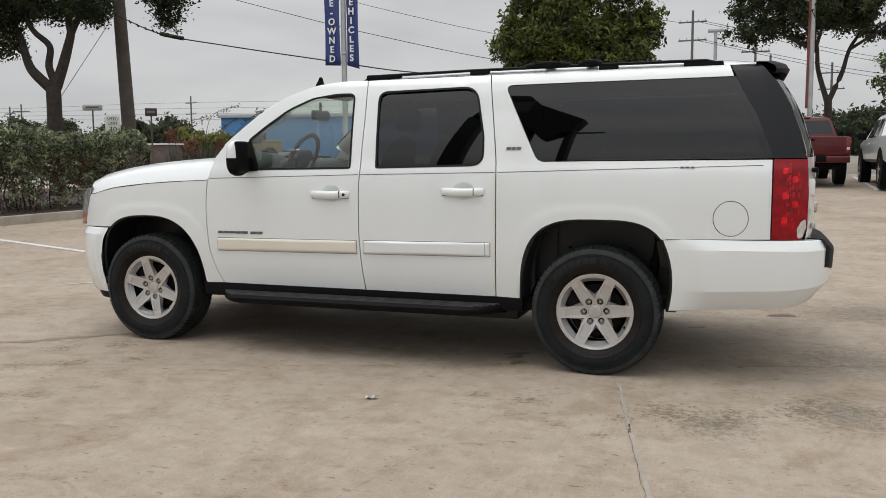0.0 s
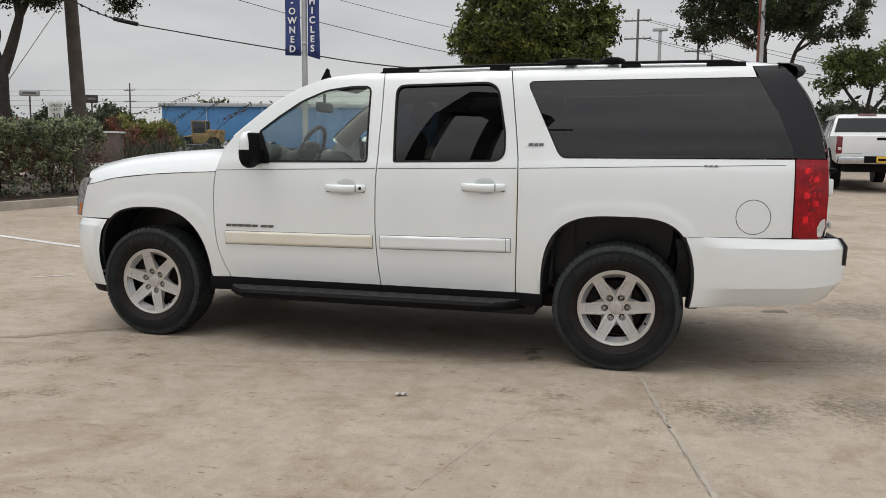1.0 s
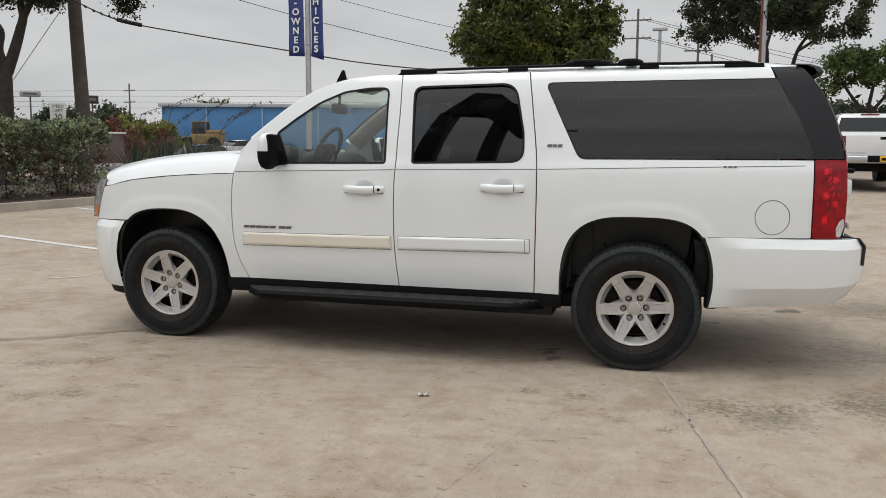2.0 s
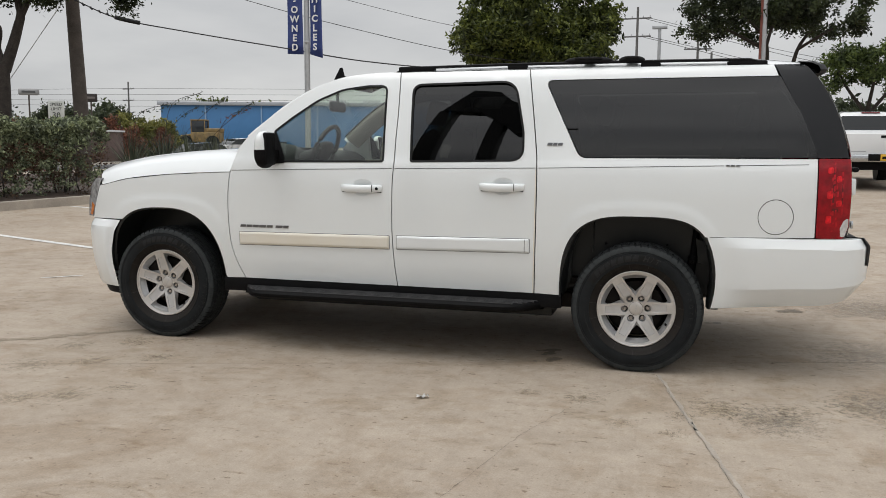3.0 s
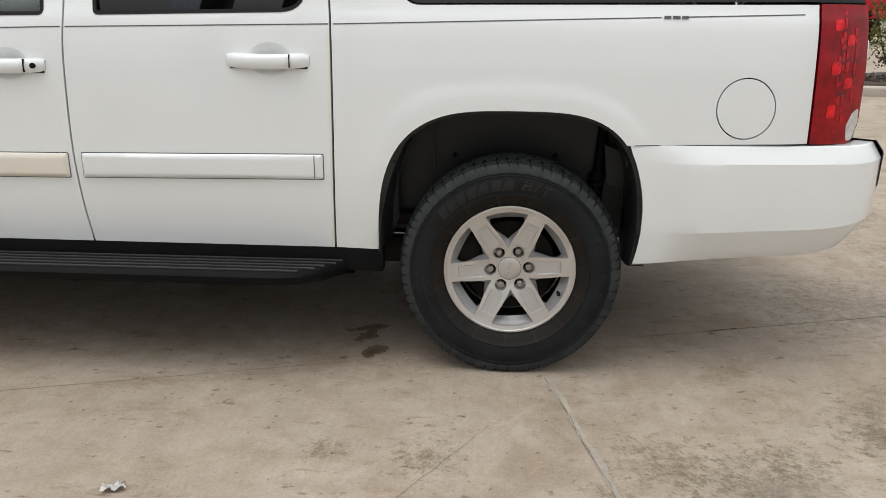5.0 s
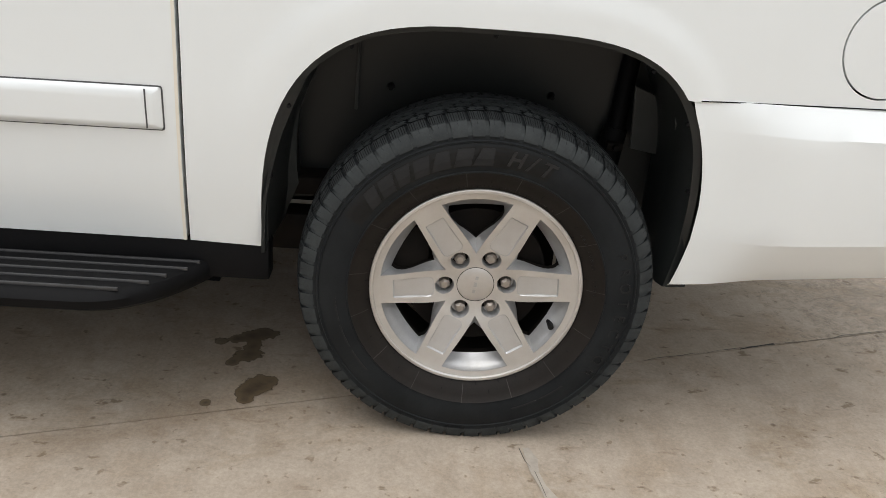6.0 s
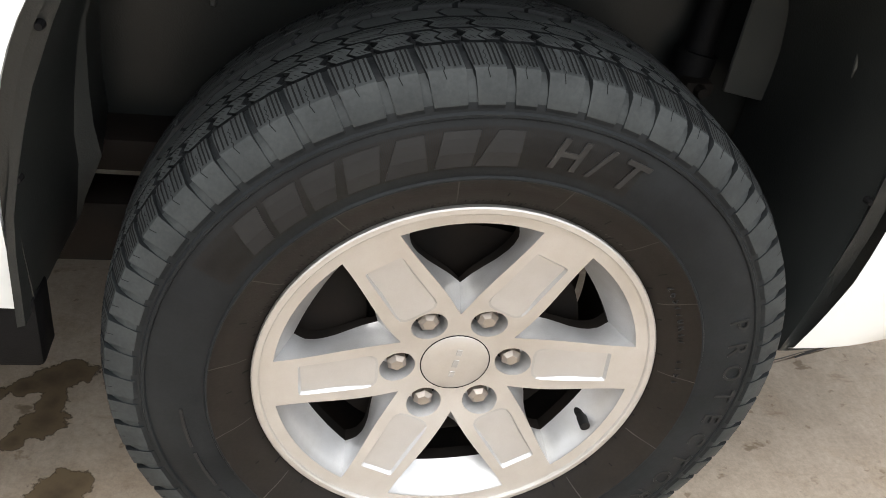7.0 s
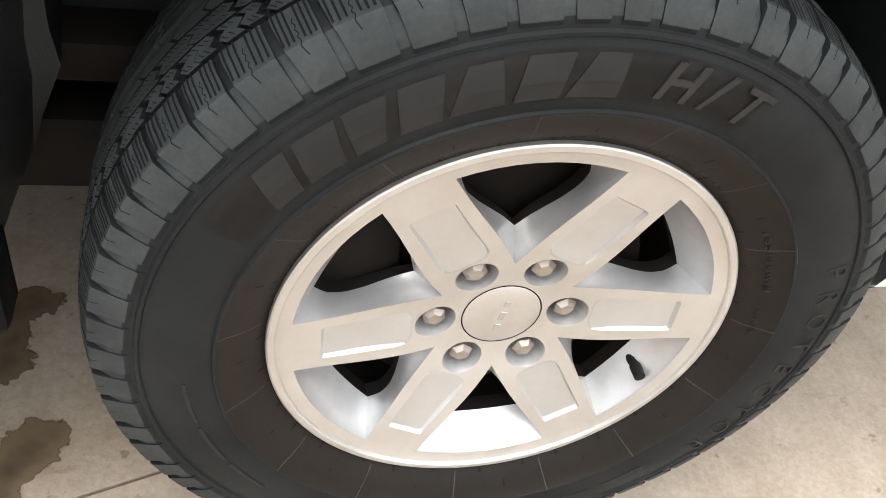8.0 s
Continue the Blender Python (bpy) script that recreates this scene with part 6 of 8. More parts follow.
    # rim lip and barrel, the barrel near-black for the shade inside it
    n = 120
    ring_prof = [(0.2284, 0.0098), (0.2290, 0.0064), (0.2305, 0.0052), (0.2360, 0.0054), (0.2378, 0.0066), (0.2385, 0.012), (0.2375, 0.017), (0.232, 0.022), (0.226, 0.035), (0.214, 0.06), (0.205, 0.10), (0.205, 0.19), (0.222, 0.215)]
    k = len(verts)
    for r, yv in ring_prof:
        verts += [polar(r, 2 * math.pi * i / n, yv) for i in range(n)]
    for l in range(len(ring_prof) - 1):
        for i in range(n):
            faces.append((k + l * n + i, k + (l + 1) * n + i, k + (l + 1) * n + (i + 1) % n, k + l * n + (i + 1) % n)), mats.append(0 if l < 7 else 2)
    me = bpy.data.meshes.new("rim")
    me.from_pydata([tuple(map(float, v)) for v in verts], [], [tuple(map(int, q)) for q in faces])
    me.update()
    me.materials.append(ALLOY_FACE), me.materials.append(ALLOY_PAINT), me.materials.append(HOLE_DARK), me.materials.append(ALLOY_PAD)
    me.polygons.foreach_set("material_index", mats)
    bm_ = bmesh.new()
    bm_.from_mesh(me)
    bmesh.ops.remove_doubles(bm_, verts=bm_.verts, dist=0.00005)
    bmesh.ops.recalc_face_normals(bm_, faces=bm_.faces)
    bm_.to_mesh(me)
    bm_.free()
    me.polygons.foreach_set("use_smooth", [True] * len(me.polygons))
    me.set_sharp_from_angle(angle=radians(30))
    return me


RIM_MESH, TYRE_MESH = rim_meshes(), tyre_mesh()
LETTERS_TOP = [(math.radians(a), w, 0.30, taper) for a, w, taper in ((134.0, 0.030, 1.0), (126.8, 0.035, 1.0), (119.6, 0.030, 1.35), (112.0, 0.034, 1.0), (104.0, 0.034, 0.55), (95.6, 0.035, 0.9), (87.6, 0.034, 0.55))]
LETTERS_LOW = [(math.radians(a - 4.2), 0.060, 0.0, 1.0) for a in (190, 203, 216, 296, 309)]


def wheel(name, x, y, z, spin, lettered):
    """A wheel as a part of the car: rim with tyre, cap, nuts, valve and brake disc under it."""
    me = RIM_MESH
    rim = new(name, me)
    rim["label"] = "six-spoke silver alloy wheel dulled by brake dust"
    far = y > CY
    rim.parent = suv
    rim.matrix_parent_inverse = suv_inv
    rim.matrix_basis = pose(x, y, z, 0, spin, 180 if far else 0)

    def under(ob, m=None):
        ob.parent = rim
        if m is not None:
            ob.matrix_basis = m
        return ob

    t = new("tyre", TYRE_MESH)
    t["label"] = "black all-terrain tyre with worn shoulder blocks"
    under(t, pose(0, TYRE_OUT, 0))
    prof = [(0.0, 0.0330), (0.020, 0.0332), (0.0392, 0.0341), (0.0410, 0.0352), (0.0416, 0.0395)]
    rows_ = [[polar(r, 2 * math.pi * i / 40, yv) for i in range(40)] for r, yv in prof]
    under(loft("hub_cap", rows_, ALLOY_FACE, closed=True, label="round hub cap with worn lettering", angle=50))
    under(loft("cap_groove", [[polar(r, 2 * math.pi * i / 40, 0.0353) for i in range(40)] for r in (0.0412, 0.0426)], GAP, closed=True))
    bm_ = bmesh.new()
    for k, (dx, w) in enumerate(((-0.017, 0.009), (0.0, 0.012), (0.017, 0.009))):
        add_box(bm_, dx - w / 2, dx + w / 2, 0.0326, 0.0352, -0.0035, 0.0035, 0.0003, 1)
    under(part("cap_badge", bm_, ALLOY_PAINT), pose(0, 0, 0, 0, -78, 0))
    for k in range(6):
        b = math.radians(60 * k)
        cx, cz = 0.0698 * math.cos(b), 0.0698 * math.sin(b)
        bm_ = bmesh.new()
        add_cyl(bm_, (0, 0.040, 0), (0, 0.012, 0), 0.0128, 0.0128, 6)
        add_cyl(bm_, (0, 0.012, 0), (0, 0.007, 0), 0.0124, 0.0075, 6)
        add_cyl(bm_, (0, 0.040, 0), (0, 0.034, 0), 0.0165, 0.0145, 18)
        under(part("lug_nut", bm_, NUT_METAL, angle=20), pose(cx, 0.0275, cz, 0, 17 * k, 0))
    bm_ = bmesh.new()
    add_cyl(bm_, (0, 0.05, 0), (0, 0.028, 0), 0.0090, 0.0065, 14)
    add_cyl(bm_, (0, 0.028, 0), (0, 0.022, 0), 0.0058, 0.0058, 14)
    add_cyl(bm_, (0, 0.022, 0), (0, 0.006, 0), 0.0070, 0.0066, 14)
    under(part("valve_stem", bm_, RUBBER), pose(0.1735, 0.009, -0.1015, 0, 0, 0))
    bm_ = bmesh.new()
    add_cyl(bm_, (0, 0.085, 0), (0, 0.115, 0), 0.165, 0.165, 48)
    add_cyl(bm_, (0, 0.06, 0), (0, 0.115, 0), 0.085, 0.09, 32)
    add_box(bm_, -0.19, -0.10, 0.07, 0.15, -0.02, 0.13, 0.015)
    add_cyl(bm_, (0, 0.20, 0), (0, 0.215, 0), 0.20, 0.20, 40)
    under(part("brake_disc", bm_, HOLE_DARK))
    if lettered:
        for items, r, h in ((LETTERS_TOP, 0.3185, 0.037), (LETTERS_LOW, 0.312, 0.0035)):
            for item in items:
                v, f = lettering_mesh([item], r, h, lambda q: side_y(q) + TYRE_OUT)
                under(mesh_object("sidewall_marking", v, f, TYRE_LETTER, None, False))
        for words, a0, r, size in (("H/T", 76.6, 0.3185, 0.046), ("PROTECTOR", -11.0, 0.3260, 0.034), ("265/70R17  115T", 21.8, 0.2635, 0.0135)):
            for k, ch in enumerate(words):
                if ch == " ":
                    continue
                a_ = math.radians(a0 - (k - (0 if size > 0.04 else 4)) * (6.1 if words == "H/T" else 6.7 if size > 0.03 else math.degrees(size * 0.80 / r)))
                px, py, pz = polar(r, a_, side_y(r) + TYRE_OUT - 0.0008)
                m = Matrix.Translation((px, py, pz)) @ pose(0, 0, 0, 90, 0, 0) @ Matrix.Rotation(a_ - math.pi / 2, 4, "Z")
                under(text_mesh("sidewall_letter", ch, size, 0.0010, TYRE_MARK if size > 0.04 else TYRE_LETTER, m, shear=0.25 if size > 0.04 else 0, bold=0.0008 if size > 0.04 else 0))
    return rim


WHEEL_Y = 0.035
wheel("wheel", 0.009, WHEEL_Y, 0.395, -4.2, True)
wheel("wheel", -3.302, WHEEL_Y + 0.031, 0.395, 17, True)
wheel("wheel", 0.0, 2 * CY - WHEEL_Y, 0.395, 40, False)
wheel("wheel", -3.302, 2 * CY - WHEEL_Y, 0.395, 10, False)

# ---- inside the car ----
box_floor = bmesh.new()
add_box(box_floor, -2.75, 1.10, 0.44, 2 * CY - 0.44, 0.52, 0.60, 0.02)
onto_car(part("cabin_floor", box_floor, DASH))
# headliner
rows = []
for i in range(14):
    x = -1.95 + 2.85 * i / 13
    rows.append([(x, CY + u * 0.78, 1.865 - 0.06 * abs(u) ** 4 + 0.015) for u in np.linspace(-1, 1, 15)])
onto_car(loft("headliner", rows, TRIM_TAN))
for far in (False, True):
    def iy(y):
        return 2 * CY - y if far else y
    for x0, x1 in ((-2.70, -1.60), (-1.54, -0.66)):
        bm = bmesh.new()
        add_box(bm, x0, x1, min(iy(0.13), iy(0.19)), max(iy(0.13), iy(0.19)), 0.58, 1.262, 0.02)
        onto_car(part("door_card", bm, TRIM_TAN if x0 < -2 else DASH))
    bm = bmesh.new()
    add_box(bm, -0.62, 1.10, min(iy(0.16), iy(0.30)), max(iy(0.16), iy(0.30)), 1.03, 1.30, 0.02)
    onto_car(part("cargo_side_trim", bm, DASH))
    for x in (-1.60, -0.66):
        rows = [[(x + dx * (1.2 - 0.4 * s), iy(0.115 + 0.135 * s + dy), 1.26 + 0.58 * s) for dx, dy in ((-0.07, 0), (0.07, 0), (0.06, 0.05), (-0.06, 0.05))] for s in np.linspace(0, 1, 6)]
        onto_car(loft("inner_pillar_trim", rows, TRIM_TAN, closed=True, angle=40, flip=far))
# broad trim inside the passenger's windscreen pillar, edged by the glass's black band
rows, edge = [], []
for x, z in pillar_line[2:-14]:
    y = float(side(x, z))
    pts = [(x - 0.026, y + 0.105, z + 0.004), (x + 0.0, y + 0.112, z - 0.03), (x + 0.05, y + 0.08, z - 0.075), (x + 0.075, y + 0.055, z - 0.10)]
    rows.append([(a, 2 * CY - b, c) for a, b, c in pts])
    edge.append(rows[-1][0])
onto_car(loft("windscreen_pillar_trim", rows, TRIM_TAN, flip=True))
onto_car(tube("windscreen_band", edge, 0.008, RUBBER, n=6))
# dashboard and steering wheel
prof = [(-2.84, 1.33), (-2.66, 1.345), (-2.54, 1.33), (-2.46, 1.28), (-2.43, 1.12), (-2.46, 0.95), (-2.48, 0.62)]
rows = [[(x, y, z + (0.06 * math.exp(-((y - 0.58) / 0.2) ** 2) if z > 1.2 else 0)) for x, z in prof] for y in np.linspace(0.20, 2 * CY - 0.20, 24)]
onto_car(loft("dashboard", rows, DASH, label="dark grey dashboard"))
hub = Vector((-2.272, 0.58, 1.345))
tilt = Matrix.Rotation(radians(24), 4, "Y")
ring = [tuple(hub + tilt @ Vector((0, 0.19 * math.cos(a), 0.19 * math.sin(a)))) for a in np.linspace(0, 2 * math.pi, 40, endpoint=False)]
sw = onto_car(tube("steering_wheel", ring, 0.017, DASH, n=10, closed=True, label="dark leather steering wheel"))
for a in (0, math.pi, -math.pi / 2 - 0.35, -math.pi / 2 + 0.35):
    bm = bmesh.new()
    e1 = hub + tilt @ Vector((0, 0.185 * math.cos(a), 0.185 * math.sin(a)))
    add_cyl(bm, tuple(hub + tilt @ Vector((-0.03, 0, 0))), tuple(e1), 0.030, 0.016, 8)
    ob = part("spoke", bm, DASH)
    ob.parent = sw
bm = bmesh.new()
add_box(bm, -0.035, 0.03, -0.085, 0.085, -0.07, 0.07, 0.03, 3, Matrix.Translation(hub) @ tilt)
ob = part("airbag_cover", bm, DASH)
ob.parent = sw
bm = bmesh.new()
add_cyl(bm, tuple(hub + Vector((-0.03, 0, -0.01))), (-2.52, 0.58, 1.25), 0.045, 0.06, 12)
onto_car(part("steering_column", bm, DASH))


def seat(x, y, mat, width=0.52, tall=True):
    """A bucket seat: cushion, reclined back, head rest on two posts."""
    base = onto_car(loft("seat", [[(x + dx, y + u * width / 2, 0.60 + (0.35 + 0.03 * dx) * h - 0.03 * (1 - abs(u) ** 3) * (h > 0.5)) for dx, h in ((-0.27, 0.1), (-0.28, 0.85), (-0.24, 1.0), (0.1, 0.95), (0.24, 0.92), (0.24, 0.1))]
                                 for u in np.linspace(-1, 1, 11)], mat, label="grey-beige leather seat", angle=60))
    lean = 0.33
    rows_ = []
    for s in np.linspace(0, 1, 14):
        w = width * (0.48 + 0.02 * math.sin(3 * s) - 0.10 * s**3)
        t = 0.085 * (1 - 0.45 * s)
        cx, cz = x + 0.20 + lean * 0.62 * s, 0.86 + 0.64 * s
        e = (1 - max(0, (s - 0.85) / 0.15) ** 2) ** 0.5 if s < 1 else 0.05
        rows_.append([(cx + math.copysign(abs(math.cos(a)) ** 0.6, math.cos(a)) * t * max(e, .1), y + math.copysign(abs(math.sin(a)) ** 0.6, math.sin(a)) * w * max(e, .3), cz) for a in np.linspace(0, 2 * math.pi, 24, endpoint=False)])
    ob = loft("backrest", rows_, mat, closed=True)
    ob.parent = base
    bm_ = bmesh.new()
    add_box(bm_, -0.05, 0.05, -0.13, 0.13, -0.085, 0.085, 0.04, 3, pose(x + 0.43, y, 1.61, 0, 14, 0))
    ob = part("head_rest", bm_, mat)
    ob.parent = base
    return base


SEAT_DARK = material("dark_grey_leather", (0.10, 0.095, 0.09), 0.5, vary=0.15, scale=9)
for yy in (0.56, 2 * CY - 0.56):
    seat(-1.84, yy, SEAT)
    seat(-0.68, yy, SEAT_DARK, 0.56)
seat(0.22, CY, SEAT_DARK, 1.3)
bm = bmesh.new()
add_box(bm, -2.38, -2.345, CY - 0.14, CY + 0.14, 1.645, 1.725, 0.02, 3)
onto_car(part("rear_view_mirror", bm, DASH))
bm = bmesh.new()
add_cyl(bm, (-2.365, CY, 1.70), (-2.36, CY, 1.79), 0.012, 0.012, 8)
onto_car(part("mirror_stalk", bm, DASH))
"""sun visors"""
for yy in (0.60, 2 * CY - 0.60):
    bm = bmesh.new()
    add_box(bm, -0.09, 0.09, -0.22, 0.22, -0.008, 0.008, 0.006, 2, pose(-1.92, yy, 1.815, 0, -24, 0))
    onto_car(part("sun_visor", bm, TRIM_TAN))

# ---- kerbed bed, hedge and street side ----


def leaf_cloud(rng, centres, per, spread, size, flat=0.6):
    """Many small leaves about cluster centres, as points and faces."""
    centres = np.asarray(centres, float)
    n = len(centres) * per
    c = np.repeat(centres, per, 0)
    pos = c + rng.normal(0, 1, (n, 3)) * spread
    u = rng.normal(0, 1, (n, 3))
    u /= np.linalg.norm(u, axis=1)[:, None]
    w = np.cross(u, rng.normal(0, 1, (n, 3)))
    w /= np.maximum(np.linalg.norm(w, axis=1), 1e-6)[:, None]
    nn = np.cross(u, w)
    s = size * rng.uniform(0.6, 1.3, (n, 1))
    a, b = u * s, w * s * 0.45
    verts = np.stack([pos - a, pos + b + nn * s * 0.12, pos + a, pos - b + nn * s * 0.12], 1).reshape(-1, 3)
    faces = np.arange(4 * n).reshape(-1, 4)
    return verts, faces


def blob_points(rng, n, centre, radii, hollow=0.55):
    d = rng.normal(0, 1, (n, 3))
    d /= np.linalg.norm(d, axis=1)[:, None]
    r = (hollow + (1 - hollow) * rng.random((n, 1)) ** 0.6)
    return np.array(centre) + d * r * np.array(radii)


def limb(pts, r0, r1):
    line = curve_through(pts, 5)
    return line, [r0 + (r1 - r0) * i / (len(line) - 1) for i in range(len(line))]


def tree(name, x, y, trunk, limbs, blobs, leaf_mat, label, leaf=0.09, clusters=260, per=30, spread=0.22, seed=1, bark=BARK, hollow=0.5):
    """trunk and limbs: lists of (points, radius at foot, radius at tip), from the tree's own foot; blobs: (centre, radii, share)."""
    rng = np.random.default_rng(seed)
    t = empty(name, x, y, ground_z(x, y))
    tagged(t, label, "tree")
    for k, (pts, r0, r1) in enumerate([trunk, *limbs]):
        line, rad = limb(pts, r0, r1)
        tube("trunk" if k == 0 else "limb", line, rad, bark, t, n=10 if k == 0 else 7)
    cs = np.concatenate([blob_points(rng, max(4, int(clusters * share)), c, r, hollow) for c, r, share in blobs])
    v, f = leaf_cloud(rng, cs, per, spread, leaf)
    ob = mesh_object("crown", v, f, leaf_mat, t, False)
    return t


KERB_P, KERB_D = Vector((-11.8, 7.7)), Vector((0.331, 0.944))
KERB_N = Vector((-0.944, 0.331))


def bed_point(along, back):
    """A plan point by its run along the street kerb and its distance behind it."""
    return KERB_P + KERB_D * along + KERB_N * back


def street_bed():
    kerb = [bed_point(-16, 0), bed_point(9, 0), bed_point(9, 0.2), bed_point(-16, 0.2)]
    tagged(ring_solid("kerb", [tuple(p) for p in kerb], 0.16, -0.03, KERB_CONCRETE), "low tan concrete kerb along the planting bed", "kerb", kind="structure")
    bed = [bed_point(-16, 0.205), bed_point(9, 0.205), bed_point(9, 9), bed_point(-16, 9)]
    tagged(ring_solid("planting_bed", [tuple(p) for p in bed], 0.14, -0.03, SOIL), "mulched planting bed behind the kerb", "planting bed", kind="structure")


street_bed()


def hedge(name, a, b, width, height, seed, label):
    """A clipped hedge: woody stems, ragged outer leaves, reddish thin middle, a denser top."""
    rng = np.random.default_rng(seed)
    d = (b - a).normalized()
    nrm = Vector((d.y, -d.x))
    length = (b - a).length
    h = tagged(empty(name, a.x, a.y, ground_z(a.x, a.y) + 0.12), label, "hedge")
    ang = math.atan2(d.y, d.x)
    h.matrix_world = pose(a.x, a.y, ground_z(a.x, a.y) + 0.12, 0, 0, math.degrees(ang))
    n = int(length * 380)
    u = rng.uniform(0, length, n)
    v = rng.uniform(-1, 1, n)
    z = rng.uniform(0.02, 1, n) ** 0.8
    lump = 0.09 * np.sin(u * 2.1 + seed) + 0.07 * np.sin(u * 5.3 + 1) + 0.05 * np.sin(u * 9.1)
    face = rng.random(n) < 0.6
    v = np.where(face, np.sign(v + 0.35) * (0.82 + 0.18 * rng.random(n)), v)
    top = (rng.random(n) < 0.35)
    z = np.where(top, 0.90 + 0.1 * rng.random(n), z)
    half = width / 2 * (1 - 0.16 * z + lump) * (0.78 + 0.22 * np.sqrt(np.clip(z * 4, 0, 1)))
    endf = 1 - 0.25 * np.clip((u - length + 0.5) / 0.5, 0, 1) ** 2
    pts = np.stack([u, v * half * 1.0, z * (height + lump * 0.8) * endf], 1)
    thin = (z < 0.4) & (rng.random(n) < 0.3)
    pts = pts[~thin]
    zz = pts[:, 2] / height
    dry = (zz < 0.72) & (rng.random(len(pts)) < 0.52)
    v1, f1 = leaf_cloud(rng, pts[~dry], 32, 0.055, 0.042)
    mesh_object("foliage", v1, f1, LEAF_HEDGE, h, False)
    v2, f2 = leaf_cloud(rng, pts[dry], 26, 0.08, 0.032)
    mesh_object("dry_foliage", v2, f2, LEAF_HEDGE_DRY, h, False)
    for k in range(int(length * 3)):
        x0 = rng.uniform(0, length)
        y0 = rng.uniform(-0.3, 0.3)
        tube("stem", [(x0, y0, 0), (x0 + rng.uniform(-.1, .1), y0 + rng.uniform(-.1, .1), 0.4), (x0 + rng.uniform(-.3, .3), y0 + rng.uniform(-.2, .2), 0.95 * height * 0.8)], [0.02, 0.014, 0.006], BARK, h, n=6)
    return h


hedge("hedge", bed_point(-2.4, 1.45), bed_point(2.8, 1.45), 1.6, 1.62, 3, "clipped silvery green hedge with bare reddish stems in a mulched bed")
hedge("hedge", bed_point(-8.6, 1.45), bed_point(-2.5, 1.45), 1.6, 1.60, 5, "clipped silvery green hedge with bare reddish stems in a mulched bed")

# painted bay lines by the bed
painted_line((-11.4, 5.62), (-6.9, 4.06), 0.10, "worn white painted parking line")
painted_line((-6.05, 2.02), (-5.75, 2.28), 0.035, "nearly worn-off scrap of white parking line")
painted_line((-11.2, 8.9), (-8.2, 7.85), 0.10, "worn white painted parking line")

# live oak behind the hedge
def fan(points):
    """Points (across, up) of a limb, spread in the crown's broad plane."""
    return [(0.94 * a, 0.33 * a + 0.06 * math.sin(5 * a), z) for a, z in points]


tree("live_oak", -16.0, 12.5, ([(0, 0, 0), (0.0, 0, 1.2), (0.02, 0.02, 2.2), (0.04, 0, 3.05)], 0.20, 0.185),
     [(fan([(0.0, 2.85), (-0.34, 3.22), (-0.54, 3.5), (-0.72, 4.04), (-0.87, 4.38), (-1.2, 4.68), (-1.6, 5.04)]), 0.145, 0.05), (fan([(0.06, 3.05), (-0.04, 3.45), (0.0, 3.94), (-0.31, 4.28), (-0.51, 4.6), (-0.6, 5.1)]), 0.105, 0.05),
      (fan([(0.08, 2.9), (0.28, 3.5), (0.43, 3.94), (0.54, 4.28), (0.49, 4.6), (0.6, 5.3)]), 0.150, 0.07), (fan([(0.52, 4.2), (0.78, 4.6), (0.96, 5.0), (1.1, 5.5)]), 0.085, 0.05),
      (fan([(-0.87, 4.38), (-0.95, 4.8), (-0.9, 5.4)]), 0.06, 0.03), (fan([(-0.60, 3.7), (-1.1, 4.0), (-1.6, 4.2)]), 0.035, 0.012), (fan([(1.0, 5.2), (1.8, 5.5), (2.5, 5.45), (3.0, 5.1)]), 0.05, 0.015)],
     [((-1.6, -0.5, 5.05), (1.35, 1.2, 0.55), 0.30), ((-1.25, -0.4, 4.12), (0.60, 0.5, 0.42), 0.07), ((-0.2, 0, 5.05), (0.95, 0.8, 0.42), 0.14), ((1.0, 0.33, 5.0), (0.60, 0.6, 0.42), 0.09), ((1.25, 0.42, 4.68), (0.26, 0.25, 0.20), 0.015),
      ((2.90, 1.02, 4.80), (0.30, 0.30, 0.40), 0.036), ((2.95, 1.0, 5.22), (0.75, 0.5, 0.24), 0.065), ((0.4, 0, 6.6), (3.0, 2.2, 0.9), 0.3)],
     LEAF_OAK, "live oak with a forked dark trunk and small dark leaves", leaf=0.05, clusters=820, per=46, spread=0.12, seed=4)

# utility pole with guy wire and the spliced cable
up = tagged(empty("utility_pole", -14.85, 14.0, ground_z(-14.85, 14.0)), "weathered wooden utility pole leaning a little", "pole")
tube("shaft", [(0, 0, 0), (-0.12, 0.1, 2.0), (-0.62, 0.3, 9.5)], [0.21, 0.185, 0.14], WOOD_POLE, up, n=14)
guy = tube("guy_wire", [(-17.6, 12.0, ground_z(-17.6, 12) + 0.1), (-15.3, 13.9, 4.95)], 0.011, GUY)
tagged(guy, "thin steel guy wire slanting from the pole", "wire")


def cable(name, pts, r, label):
    return tagged(tube(name, curve_through(pts, 8), r, WIRE, n=6), label, "cable")


cable("overhead_cable", [(-15.02, 13.90, 5.14), (-13.81, 14.17, 4.62), (-12.11, 14.60, 4.29), (-9.56, 15.25, 3.87), (-7.44, 15.79, 3.54), (-5.0, 16.4, 3.40), (0.0, 17.6, 3.55)], 0.016, "thick black overhead cable with a splice")
spl = tube("cable_splice", curve_through([(-13.86, 14.15, 4.64), (-13.6, 14.22, 4.575), (-13.25, 14.30, 4.50)], 4), 0.055, WIRE)
